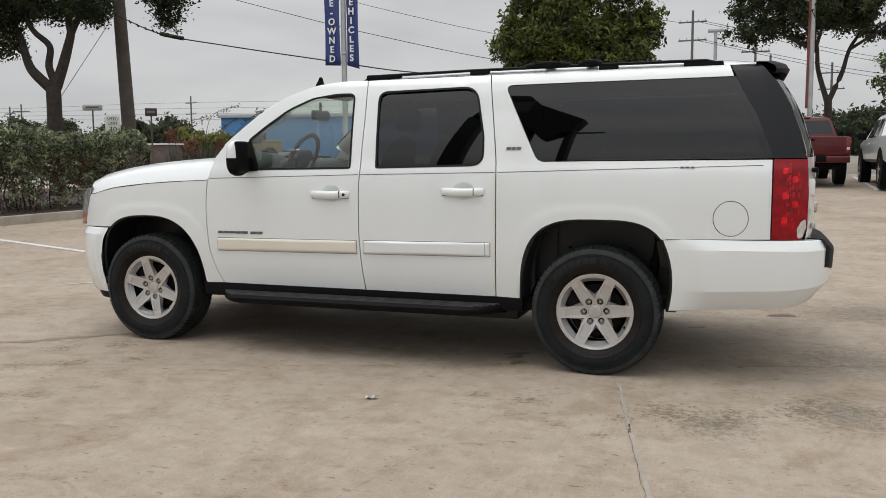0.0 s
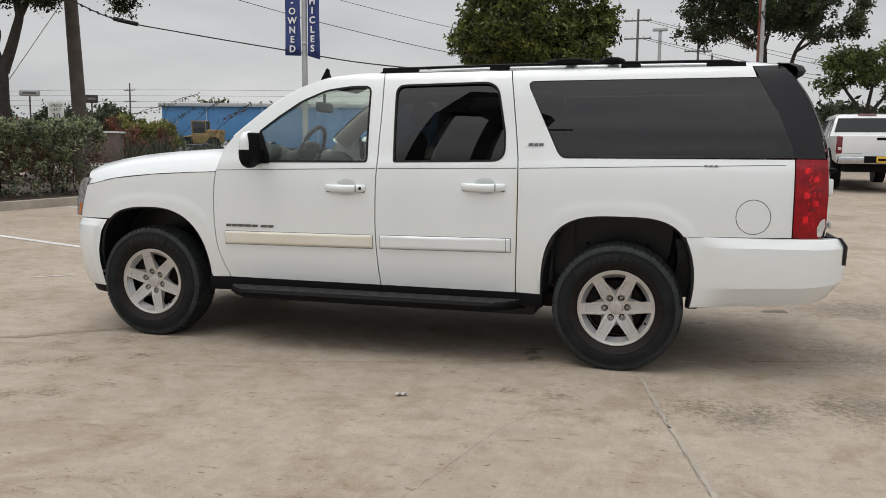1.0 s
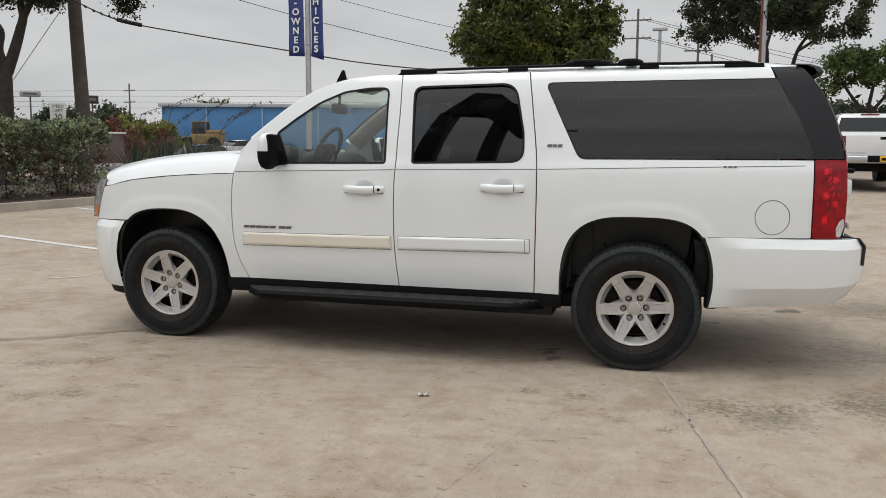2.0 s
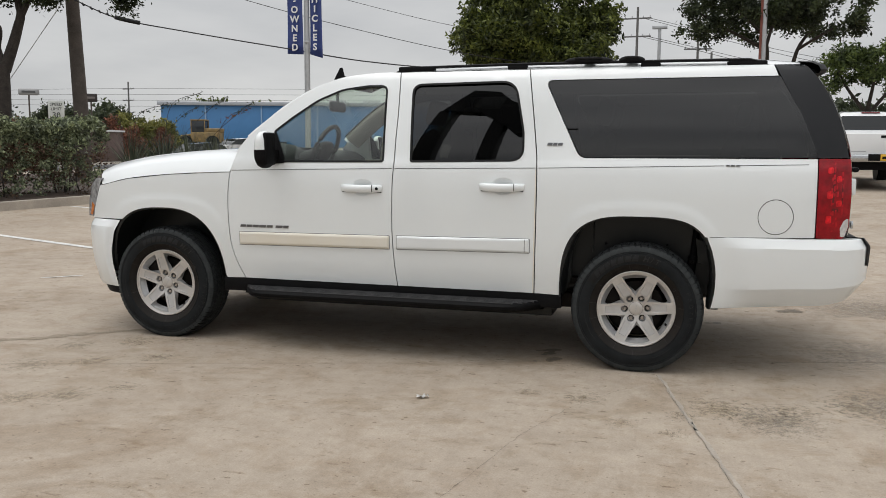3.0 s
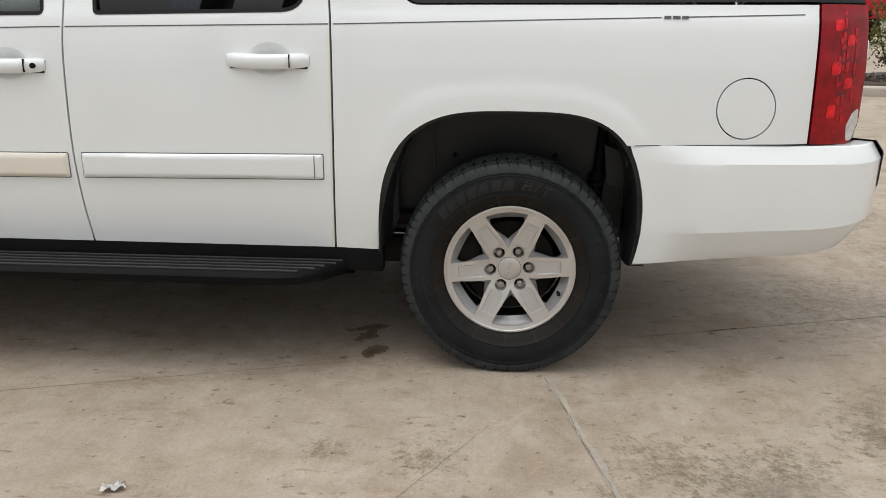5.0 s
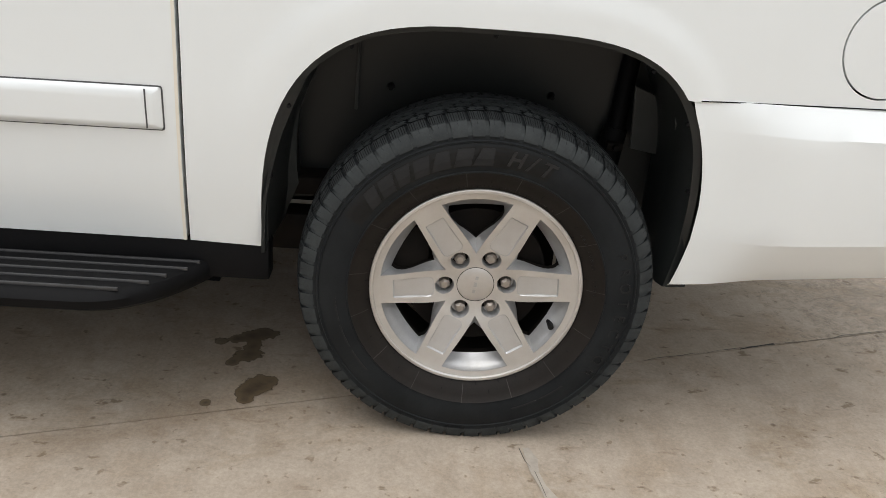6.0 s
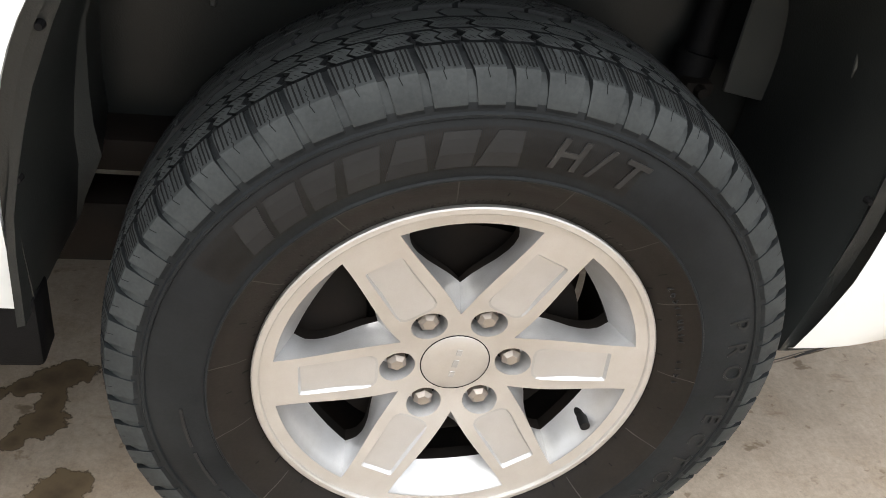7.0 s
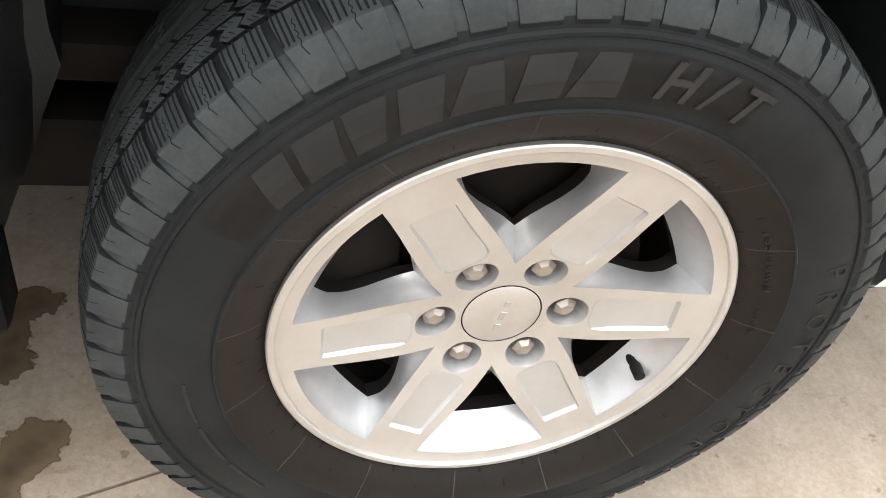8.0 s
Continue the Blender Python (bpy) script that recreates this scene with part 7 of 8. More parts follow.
for s in (0.12, 0.30, 0.48, 0.66, 0.84):
    bm = bmesh.new()
    c_ = Vector((-15.02, 13.90, 5.14)).lerp(Vector((-13.86, 14.15, 4.645)), s) + Vector((0, 0, -0.05 * math.sin(math.pi * s)))
    add_cyl(bm, tuple(c_ + Vector((-0.025, -0.006, 0.045))), tuple(c_ + Vector((0.025, 0.006, -0.02))), 0.028, 0.022, 8)
    part("cable_clip", bm, WIRE, spl)
tagged(spl, "black splice sleeve on an overhead cable", "cable splice")
cable("overhead_wire", [(-15.6, 19.1, 6.65), (-13.41, 19.67, 6.03), (-10.71, 20.32, 5.30), (-6.88, 21.27, 4.42), (-3.5, 22.0, 3.9)], 0.010, "thin black overhead wire")
cable("overhead_wire", [(-14.8, 25.7, 7.7), (-12.66, 26.27, 7.09), (-8.61, 27.26, 6.10), (-4.5, 28.2, 5.4)], 0.009, "thin black overhead wire")

# banner pole
bp_ = tagged(empty("banner_pole", -9.05, 15.3, ground_z(-9.05, 15.3)), "grey steel pole with two blue vertical banners", "banner pole")
tube("pole", [(0, 0, 0), (0, 0, 3.0), (0, 0, 7.5)], [0.075, 0.072, 0.06], GALV, bp_, n=14)
z0 = 3.72 - ground_z(-9.05, 15.3)
for words, x0, x1, letters in (("PRE-OWNED", -0.52, -0.085, "PRE-OWNED"), ("VEHICLES", 0.085, 0.42, "VEHICLES")):
    sag = -0.10 if x0 > 0 else 0.0
    rows = [[(x0 + (x1 - x0) * i / 8, 0.03 * math.sin(2.2 * i / 8 + k * 0.5) - (0.05 if x0 < 0 else 0.0), z0 + (sag * (x0 + (x1 - x0) * i / 8 - 0.085) / 0.34 if x0 > 0 else 0.02 * (1 - i / 8)) + k * 0.26) for i in range(9)] for k in range(13)]
    b = loft("banner", rows, BANNER_BLUE, bp_, label="blue vinyl banner with white upright letters")
    sol = b.modifiers.new("thick", "SOLIDIFY")
    sol.thickness = 0.006
    for k, ch in enumerate(letters[::-1]):
        m = pose((x0 + x1) / 2 + (0.0 if x0 < 0 else 0.0), -0.075, z0 + 0.17 + 0.235 * k, 90, 0, 0)
        text_mesh("letter", ch, 0.235, 0.006, WHITE_INK, m, b, bold=0.006)
    tube("banner_arm", [(0, 0, z0 + 3.13), (x0 if x0 < 0 else x1, 0, z0 + 3.13)], 0.015, GALV, bp_, n=8)
box("bracket", -0.03, 0.10, -0.10, -0.06, z0 + 0.28, z0 + 0.33, GALV, bp_, 0.01)

# speed sign
sx, sy = -23.7, 23.75
sg = tagged(empty("speed_limit_sign", sx, sy, ground_z(sx, sy)), "small white road sign on a thin post", "road sign")
tube("post", [(0, 0.03, 0), (0, 0.03, 2.6)], 0.03, GALV, sg)
SIGN_WHITE = material("white_sign_sheet", (0.58, 0.60, 0.57), 0.5, vary=0.1, scale=5)
zt = 3.12 - ground_z(sx, sy)
fc = box("panel", -0.30, 0.30, -0.01, 0.01, zt - 0.75, zt, SIGN_WHITE, sg, 0.004)
for words, z, s in (("SPEED", zt - 0.15, 0.17), ("LIMIT", zt - 0.33, 0.17), ("30", zt - 0.58, 0.32)):
    text_mesh("sign_word", words, s, 0.003, GAP, pose(0, -0.014, z, 90, 0, 0), fc)
sg.rotation_euler = (0, 0, radians(28))

# far shop and road signs
for nm, x, y, z, w, h, col, lab in (("shop_sign", -40.3, 41.4, 4.76, 1.25, 0.42, (0.34, 0.34, 0.34), "far white oval shop sign on a pole"), ("road_board", -36.4, 42.4, 4.40, 0.75, 0.52, (0.035, 0.026, 0.024), "far dark red board on a pole")):
    s_ = tagged(empty(nm, x, y, ground_z(x, y)), lab, "sign")
    zz = z - ground_z(x, y)
    bm = bmesh.new()
    add_box(bm, -w / 2, w / 2, -0.13, 0.13, zz - h / 2, zz + h / 2, h * (0.30 if w > 1 else 0.05), 3)
    f_ = part("sign_face", bm, material(nm + "_paint", col, 0.5, vary=0.2, scale=1.0), s_)
    bm = bmesh.new()
    add_box(bm, -w * 0.32, w * 0.32, -0.145, -0.13, zz - h * 0.14, zz + h * 0.14, 0.01)
    part("sign_bar", bm, material(nm + "_bar", (0.08, 0.08, 0.08) if w > 1 else (0.16, 0.14, 0.13), 0.6), f_)
    tube("post", [(0, 0, 0), (0, 0, zz - h / 2)], 0.05, WOOD_POLE, s_)
    s_.rotation_euler = (0, 0, radians(35))

# blue building
BLUE_WALL = material("blue_painted_metal", (0.068, 0.215, 0.45), 0.5, vary=0.12, scale=0.6)
ROOF_GREY = material("pale_roof_metal", (0.45, 0.47, 0.50), 0.4, metal=0.3, vary=0.15, scale=1)
bb = tagged(empty("blue_building", -55.4, 78.8, ground_z(-55, 78) - 0.3, 15.5), "long blue metal building with a pale eaves strip", "building")
hb = 5.85 - ground_z(-55, 78) + 0.3
box("wall", 0, 60, 0, 18, 0, hb, BLUE_WALL, bb, 0.02)
box("roof", -0.3, 60.3, -0.35, 18.3, hb, hb + 0.40, ROOF_GREY, bb, 0.03)
for k in range(8):
    box("downpipe", 4.9 + 6.2 * k, 5.05 + 6.2 * k, -0.12, -0.01, 0, hb, material("pale_blue_pipe", (0.25, 0.38, 0.55), 0.5) if k == 0 else bpy.data.materials["pale_blue_pipe"], bb, 0.01)
for k in range(3):
    box("roof_unit", 14 + 4 * k, 16 + 4 * k, 5, 6.5, hb + 0.28, hb + 0.95, material("roof_unit_white", (0.6, 0.6, 0.6), 0.6) if k == 0 else bpy.data.materials["roof_unit_white"], bb, 0.03)


def wheel_loader(x, y, rz):
    YEL = material("worn_digger_yellow", (0.30, 0.205, 0.075), 0.65, vary=0.45, scale=2.5, second=(0.15, 0.105, 0.05))
    t = tagged(empty("wheel_loader", x, y, ground_z(x, y), rz), "worn yellow wheel loader parked by the blue building", "digger")
    box("body", -2.6, 0.4, -0.9, 0.9, 0.7, 1.75, YEL, t, 0.10)
    box("engine_cover", -2.7, -1.0, -0.75, 0.75, 1.7, 2.15, YEL, t, 0.12)
    cab = box("cab", -1.0, 0.35, -0.75, 0.75, 1.7, 2.95, material("dark_cab_glass", (0.03, 0.035, 0.04), 0.15), t, 0.08)
    box("cab_roof", -1.1, 0.45, -0.8, 0.8, 2.92, 3.05, YEL, cab, 0.04)
    for sx_ in (-1.05, 0.35):
        for sy_ in (-0.76, 0.70):
            box("cab_post", sx_ - 0.05, sx_ + 0.05, sy_, sy_ + 0.07, 1.7, 2.95, YEL, cab, 0.01)
    for sy_ in (-0.6, 0.5):
        tube("lift_arm", [(0.3, sy_, 1.5), (1.4, sy_, 1.3), (2.3, sy_, 0.5)], 0.12, YEL, t)
    prof = [(2.2, 0.15), (3.1, 0.10), (3.2, 0.2), (2.5, 0.35), (2.3, 0.9), (2.5, 1.25), (2.35, 1.25), (2.15, 0.9)]
    loft("bucket", [[(px, yy, pz) for px, pz in prof] for yy in (-1.2, 0, 1.2)], YEL, t, closed=True, angle=30)
    for wx in (-1.9, 0.9):
        for wy in (-1.05, 0.65):
            bm_ = bmesh.new()
            add_cyl(bm_, (wx, wy, 0.7), (wx, wy + 0.4, 0.7), 0.7, 0.7, 24)
            w_ = part("wheel", bm_, TYRE, t)
            bm_ = bmesh.new()
            add_cyl(bm_, (wx, wy - 0.02, 0.7), (wx, wy + 0.1, 0.7), 0.34, 0.34, 18)
            part("hub", bm_, YEL, w_)
    return t


wheel_loader(-48.0, 73.9, 195)


# ---- parked vehicles ----
CAR_GLASS = material("dark_vehicle_glass", (0.012, 0.014, 0.015), 0.05, spec=0.4)
LAMP_RED = material("vehicle_lamp_red", (0.17, 0.008, 0.012), 0.2, coat=0.5, vary=0.3, scale=12)
PLATE = material("yellow_dealer_plate", (0.72, 0.42, 0.03), 0.5)


def pickup(x, y, paint, label, rz=0.0, chrome_bumper=True, lifted=0.0, plate_bars=True):
    """A crew-cab pickup that points along +y, its tailgate at y = 0: cab, bed, tailgate, glass, lamps, bumper, wheels."""
    t = tagged(empty("pickup_truck", x, y, ground_z(x, y + 2), rz), label, "pickup truck", "parked pickup trucks")
    L = lifted
    # lower body with wheel arches, as a swept section
    w = 1.01
    prof = [(-0.92, 0.62), (-1.0, 0.70), (-w, 0.95), (-1.0, 1.12), (-0.985, 1.26)]
    def ring(y_, top, inset=0.0):
        pts = [(px + inset, y_, pz + L) for px, pz in prof[:-1]] + [(-0.975 + inset, y_, top + L)]
        return pts + [(-p[0], p[1], p[2]) for p in pts[::-1]]
    body_rows = []
    for y_, top, ins in ((0.0, 1.26, 0.03), (0.04, 1.28, 0.0), (1.85, 1.28, 0.0), (1.95, 1.28, 0.0), (3.95, 1.24, 0.0), (4.6, 1.22, 0.0), (5.4, 1.14, 0.03), (5.75, 1.02, 0.10), (5.82, 0.95, 0.16)):
        body_rows.append(ring(y_, top, ins))
    n = len(body_rows[0])
    ob = loft("body", body_rows, paint, t, closed=True, angle=32, flip=True)
    bm_ = bmesh.new()
    add_box(bm_, -0.97, 0.97, -0.012, 0.05, 0.78 + L, 1.285 + L, 0.02, 3)
    gate = part("tailgate", bm_, paint, t)
    bm_ = bmesh.new()
    add_box(bm_, -0.14, 0.14, -0.022, 0.0, 1.17 + L, 1.235 + L, 0.012)
    part("gate_handle", bm_, BLACK_PLASTIC, gate)
    bm_ = bmesh.new()
    add_box(bm_, -0.86, -0.45, -0.018, 0.0, 0.84 + L, 0.865 + L, 0.004)
    part("gate_badge", bm_, GALV, gate)
    # cab
    rows_ = []
    for y_, z_, hw in ((1.78, 1.22, 0.93), (1.86, 1.45, 0.87), (1.98, 1.75, 0.78), (2.08, 1.86, 0.72), (2.6, 1.90, 0.71), (3.4, 1.88, 0.71), (3.65, 1.80, 0.75), (4.2, 1.45, 0.86), (4.5, 1.24, 0.92)):
        rows_.append([(-hw - 0.02, y_, z_ - 0.09 + L), (-hw, y_, z_ - 0.03 + L), (-hw + 0.08, y_, z_ + L), (hw - 0.08, y_, z_ + L), (hw, y_, z_ - 0.03 + L), (hw + 0.02, y_, z_ - 0.09 + L)])
    cab = loft("cab", rows_, paint, t, angle=35, flip=True)
    base = [(-0.95, 1.20 + L)]
    for s in (-1, 1):
        sidev = [(s * 0.955, 1.80, 1.22 + L), (s * 0.89, 1.87, 1.42 + L), (s * 0.80, 1.99, 1.70 + L), (s * 0.755, 2.10, 1.80 + L), (s * 0.745, 2.6, 1.83 + L), (s * 0.745, 3.4, 1.81 + L), (s * 0.78, 3.66, 1.72 + L), (s * 0.90, 4.2, 1.36 + L), (s * 0.955, 4.5, 1.2 + L)]
        k_ = len(sidev)
        low_ = [(s * 0.975, v[1], 1.18 + L) for v in sidev]
        o_ = loft("cab_side", [sidev, low_], paint, cab, flip=s < 0, angle=30)
        for y0, y1, f0, f1 in ((2.10, 2.75, 0.02, 0.0), (2.83, 3.62, 0.0, 0.28)):
            g_ = [(s * 0.958, y0, 1.26 + L), (s * 0.958, y1 + f1, 1.26 + L), (s * 0.782, y1 - 0.05, 1.74 + L), (s * 0.775, y0 + 0.06, 1.75 + L)]
            g_ = [(p[0] + s * 0.004, p[1], p[2]) for p in g_]
            mesh_object("side_window", g_, [(0, 1, 2, 3) if s > 0 else (3, 2, 1, 0)], CAR_GLASS, cab, False)
    mesh_object("rear_window", [(-0.80, 1.838, 1.40 + L), (0.80, 1.838, 1.40 + L), (0.70, 1.985, 1.765 + L), (-0.70, 1.985, 1.765 + L)], [(0, 1, 2, 3)], CAR_GLASS, cab, False)
    bm_ = bmesh.new()
    add_box(bm_, -0.012, 0.012, 1.82, 1.97, 1.40 + L, 1.42 + L, 0)
    part("window_bar", bm_, BLACK_PLASTIC, cab)
    bm_ = bmesh.new()
    add_box(bm_, -0.22, 0.22, 2.03, 2.09, 1.835 + L, 1.87 + L, 0.01)
    part("brake_light", bm_, LAMP_RED, cab)
    for s in (-1, 1):
        bm_ = bmesh.new()
        add_box(bm_, min(s * 0.885, s * 1.015), max(s * 0.885, s * 1.015), -0.018, 0.10, 0.84 + L, 1.265 + L, 0.02)
        la = part("tail_lamp", bm_, LAMP_RED, t)
        bm_ = bmesh.new()
        add_box(bm_, min(s * 0.91, s * 0.99), max(s * 0.91, s * 0.99), -0.024, 0.0, 0.93 + L, 1.00 + L, 0.008)
        part("lamp_lens", bm_, TAIL_CLEAR, la)
        bm_ = bmesh.new()
        add_box(bm_, min(s * 1.0, s * 1.22), max(s * 1.0, s * 1.22), 3.78, 3.92, 1.22 + L, 1.42 + L, 0.03)
        part("door_mirror", bm_, BLACK_PLASTIC, t)
        for yh in (2.35, 3.25):
            bm_ = bmesh.new()
            add_box(bm_, s * 1.0 - 0.02, s * 1.0 + 0.02, yh - 0.1, yh + 0.1, 1.10 + L, 1.13 + L, 0.008)
            part("door_handle", bm_, paint, t)
        for yw in (1.12, 4.83):
            bm_ = bmesh.new()
            add_cyl(bm_, (s * 0.80, yw, 0.50 + L), (s * 1.018, yw, 0.50 + L), 0.50, 0.50, 28)
            part("wheel_arch", bm_, GAP, t)
            bm_ = bmesh.new()
            vs = add_cyl(bm_, (s * 0.76, yw, 0.41), (s * 1.022, yw, 0.41), 0.41, 0.41, 30)
            bmesh.ops.bevel(bm_, geom=[e_ for e_ in bm_.edges if len(e_.link_faces) == 2 and any(len(f_.verts) > 8 for f_ in e_.link_faces)], offset=0.035, segments=3, affect="EDGES")
            w_ = part("wheel", bm_, TYRE, t)
            bm_ = bmesh.new()
            add_cyl(bm_, (s * 0.95, yw, 0.41), (s * 1.026, yw, 0.41), 0.24, 0.235, 24)
            rim_ = part("rim", bm_, HOLE_DARK, w_)
            for k_ in range(6):
                a_ = math.pi * k_ / 3
                bm_ = bmesh.new()
                add_box(bm_, s * 1.028 - 0.008, s * 1.028 + 0.008, -0.03, 0.03, 0.02, 0.225, 0.006, 1, Matrix.Translation((0, yw, 0.41)) @ Matrix.Rotation(a_, 4, "X"))
                part("spoke", bm_, CHROME, w_)
    bm_ = bmesh.new()
    add_box(bm_, -0.99, 0.99, -0.16, 0.05, 0.60 + L, 0.78 + L, 0.035, 3)
    bu = part("rear_bumper", bm_, CHROME if chrome_bumper else paint, t)
    bm_ = bmesh.new()
    add_box(bm_, -0.42, 0.42, -0.172, -0.1, 0.63 + L, 0.79 + L, 0.01)
    part("bumper_step", bm_, BLACK_PLASTIC, bu)
    bm_ = bmesh.new()
    add_box(bm_, -0.155, 0.155, -0.185, -0.165, 0.635 + L, 0.785 + L, 0.004)
    pl = part("plate", bm_, PLATE if chrome_bumper else GALV, bu)
    bm_ = bmesh.new()
    add_box(bm_, -0.12, 0.12, -0.19, -0.185, 0.675 + L, 0.735 + L, 0.002)
    part("plate_bar", bm_, GAP, pl)
    bm_ = bmesh.new()
    add_box(bm_, -0.80, 0.80, 0.15, 5.4, 0.42 + L * 0.6, 0.66 + L, 0.04)
    part("chassis", bm_, GAP, t)
    return t


WHITE_TRUCK = material("white_truck_paint", (0.74, 0.75, 0.75), 0.3, coat=0.8, vary=0.04, scale=2)
DARK_RED = material("dark_red_truck_paint", (0.085, 0.003, 0.006), 0.3, coat=0.4, spec=0.3, vary=0.15, scale=2)
BRIGHT_RED = material("bright_red_truck_paint", (0.42, 0.004, 0.013), 0.3, coat=0.4, spec=0.3, vary=0.12, scale=2)
pickup(2.42, 19.3, DARK_RED, "dark red crew-cab pickup truck parked in a bay", 2, False)
pickup(5.0, 17.3, WHITE_TRUCK, "white crew-cab pickup truck with a chrome rear bumper", 0, True, 0.04)
pickup(9.1, 21.2, BRIGHT_RED, "bright red crew-cab pickup truck parked in a bay", 3, False, 0.06)
for xx in (0.8, 4.0, 7.3, 10.6):
    painted_line((xx, 18.6), (xx + 0.15, 25.0), 0.10, "worn white painted parking line")


def parked_car(x, y, rz, paint, label):
    t = tagged(empty("parked_car", x, y, ground_z(x, y), rz), label, "car")
    prof = [(-2.2, 0.45, 0.78), (-2.15, 0.8, 0.84), (-1.6, 0.92, 0.88), (-1.0, 0.95, 0.88), (0, 0.95, 0.88), (1.0, 0.93, 0.88), (1.9, 0.85, 0.85), (2.2, 0.6, 0.78)]
    loft("body", [[(px, -hw, 0.3), (px, -hw - 0.03, 0.55), (px, -hw, zt_), (px, hw, zt_), (px, hw + 0.03, 0.55), (px, hw, 0.3)] for px, zt_, hw in prof], paint, t, closed=True, angle=35)
    loft("cabin", [[(px, -hw, 0.85), (px, -hw + 0.12, zt_), (px, hw - 0.12, zt_), (px, hw, 0.85)] for px, zt_, hw in ((-1.3, 0.92, 0.8), (-0.6, 1.36, 0.8), (0.5, 1.42, 0.8), (1.2, 1.3, 0.8), (1.7, 0.92, 0.8))], CAR_GLASS, t, angle=30)
    loft("roof", [[(px, -0.60, zt_), (px, 0, zt_ + 0.03), (px, 0.60, zt_)] for px, zt_ in ((-0.65, 1.36), (0.5, 1.43), (1.2, 1.32))], paint, t)
    for wx in (-1.35, 1.35):
        for wy in (-0.9, 0.72):
            bm_ = bmesh.new()
            add_cyl(bm_, (wx, wy, 0.33), (wx, wy + 0.2, 0.33), 0.33, 0.33, 22)
            part("wheel", bm_, TYRE, t)
    return t


parked_car(-27.0, 39.6, 60, material("grey_car_paint", (0.10, 0.11, 0.12), 0.25, coat=0.8, vary=0.1, scale=3), "dark grey car parked across the street")
parked_car(-33.5, 56.0, 70, bpy.data.materials["roof_unit_white"], "pale car parked across the street")

# ---- trees and planting across the view ----
# the dense tree's crown: many overlapping boughs on a rounded outline
crown_rng = random.Random(17)
CROWN = [((0, 0, 4.5), (1.9, 1.8, 2.1), 0.22)]
for k in range(60):
    th, ph_ = crown_rng.uniform(0, 2 * math.pi), math.asin(crown_rng.uniform(-0.75, 1.0))
    q = crown_rng.uniform(0.80, 1.04)
    rr = crown_rng.uniform(0.45, 0.80)
    CROWN.append(((2.25 * q * math.cos(th) * math.cos(ph_), 2.1 * q * math.sin(th) * math.cos(ph_), 4.75 + 2.3 * q * math.sin(ph_)), (rr, rr, rr * 0.75), 0.0185))
tree("dense_tree", -4.45, 23.3, ([(0, 0, 0), (0.05, 0, 1.4), (0, 0, 3.0)], 0.26, 0.16),
     [([(0, 0, 1.8), (-0.9, 0.2, 3.0), (-1.7, 0.2, 4.4)], 0.14, 0.04), ([(0, 0, 2.0), (0.8, 0.1, 3.2), (1.6, 0, 4.6)], 0.14, 0.04), ([(0, 0, 2.6), (0.1, -0.3, 4.4), (0, 0, 6.2)], 0.15, 0.04)],
     CROWN,
     LEAF_MID, "dense round-crowned green tree behind the car", leaf=0.085, clusters=1150, per=40, spread=0.11, seed=7, hollow=0.45)
oak_rng = random.Random(23)
OAK_CROWN = []
for k in range(84):
    th, q = oak_rng.uniform(0, 2 * math.pi), oak_rng.uniform(0.15, 1.0) ** 0.6
    rr = oak_rng.uniform(0.36, 0.68)
    OAK_CROWN.append(((-0.35 + 3.0 * q * math.cos(th), 2.4 * q * math.sin(th), 4.72 + 0.35 * (1 - q) + oak_rng.uniform(0.0, 2.3)), (rr * 1.25, rr * 1.25, rr * 0.62), 0.0125))
tree("live_oak", 3.5, 27.6, ([(0, 0, 0), (0.05, 0, 1.5), (0, 0, 2.7)], 0.15, 0.12),
     [([(0, 0, 2.4), (-0.35, 0, 3.6), (-0.5, 0, 4.6), (-1.4, 0, 5.6)], 0.10, 0.04), ([(0, 0, 2.4), (0.4, 0, 3.4), (0.7, 0, 4.4), (1.5, 0, 5.4)], 0.10, 0.04), ([(-0.4, 0, 4.2), (-1.6, 0.2, 4.9), (-2.8, 0, 5.6)], 0.08, 0.03),
      ([(0.6, 0, 4.2), (1.4, -0.2, 4.7), (2.3, 0, 5.2)], 0.06, 0.025), ([(-0.45, 0, 4.3), (-0.2, 0.2, 5.2), (0.2, 0, 6.3)], 0.07, 0.03)],
     OAK_CROWN, LEAF_OAK, "live oak with a spreading open dark crown and bare limbs below", leaf=0.075, clusters=760, per=46, spread=0.11, seed=9, hollow=0.3)
YOUNG_CROWN = []
for k in range(30):
    th, q = oak_rng.uniform(0, 2 * math.pi), oak_rng.uniform(0.2, 1.0) ** 0.6
    rr = oak_rng.uniform(0.35, 0.65)
    YOUNG_CROWN.append(((0.45 + 2.1 * q * math.cos(th), 1.6 * q * math.sin(th), 3.2 + oak_rng.uniform(0.0, 2.0) * (1.15 - 0.5 * q)), (rr * 1.1, rr * 1.1, rr * 0.7), 0.032))
tree("young_tree", 8.1, 36.0, ([(0, 0, 0), (0.1, 0, 1.2), (0, 0, 2.4)], 0.16, 0.11),
     [([(0, 0, 2.0), (-0.9, 0, 3.2), (-1.4, 0, 4.2)], 0.09, 0.03), ([(0, 0, 2.0), (0.9, 0, 3.2), (1.6, 0, 4.2)], 0.09, 0.03), ([(0, 0, 2.3), (0.2, 0, 3.6), (0.3, 0, 4.7)], 0.09, 0.03)],
     YOUNG_CROWN, LEAF_YOUNG, "young green tree with thin branching trunk", leaf=0.095, clusters=330, per=44, spread=0.13, seed=11, hollow=0.3)


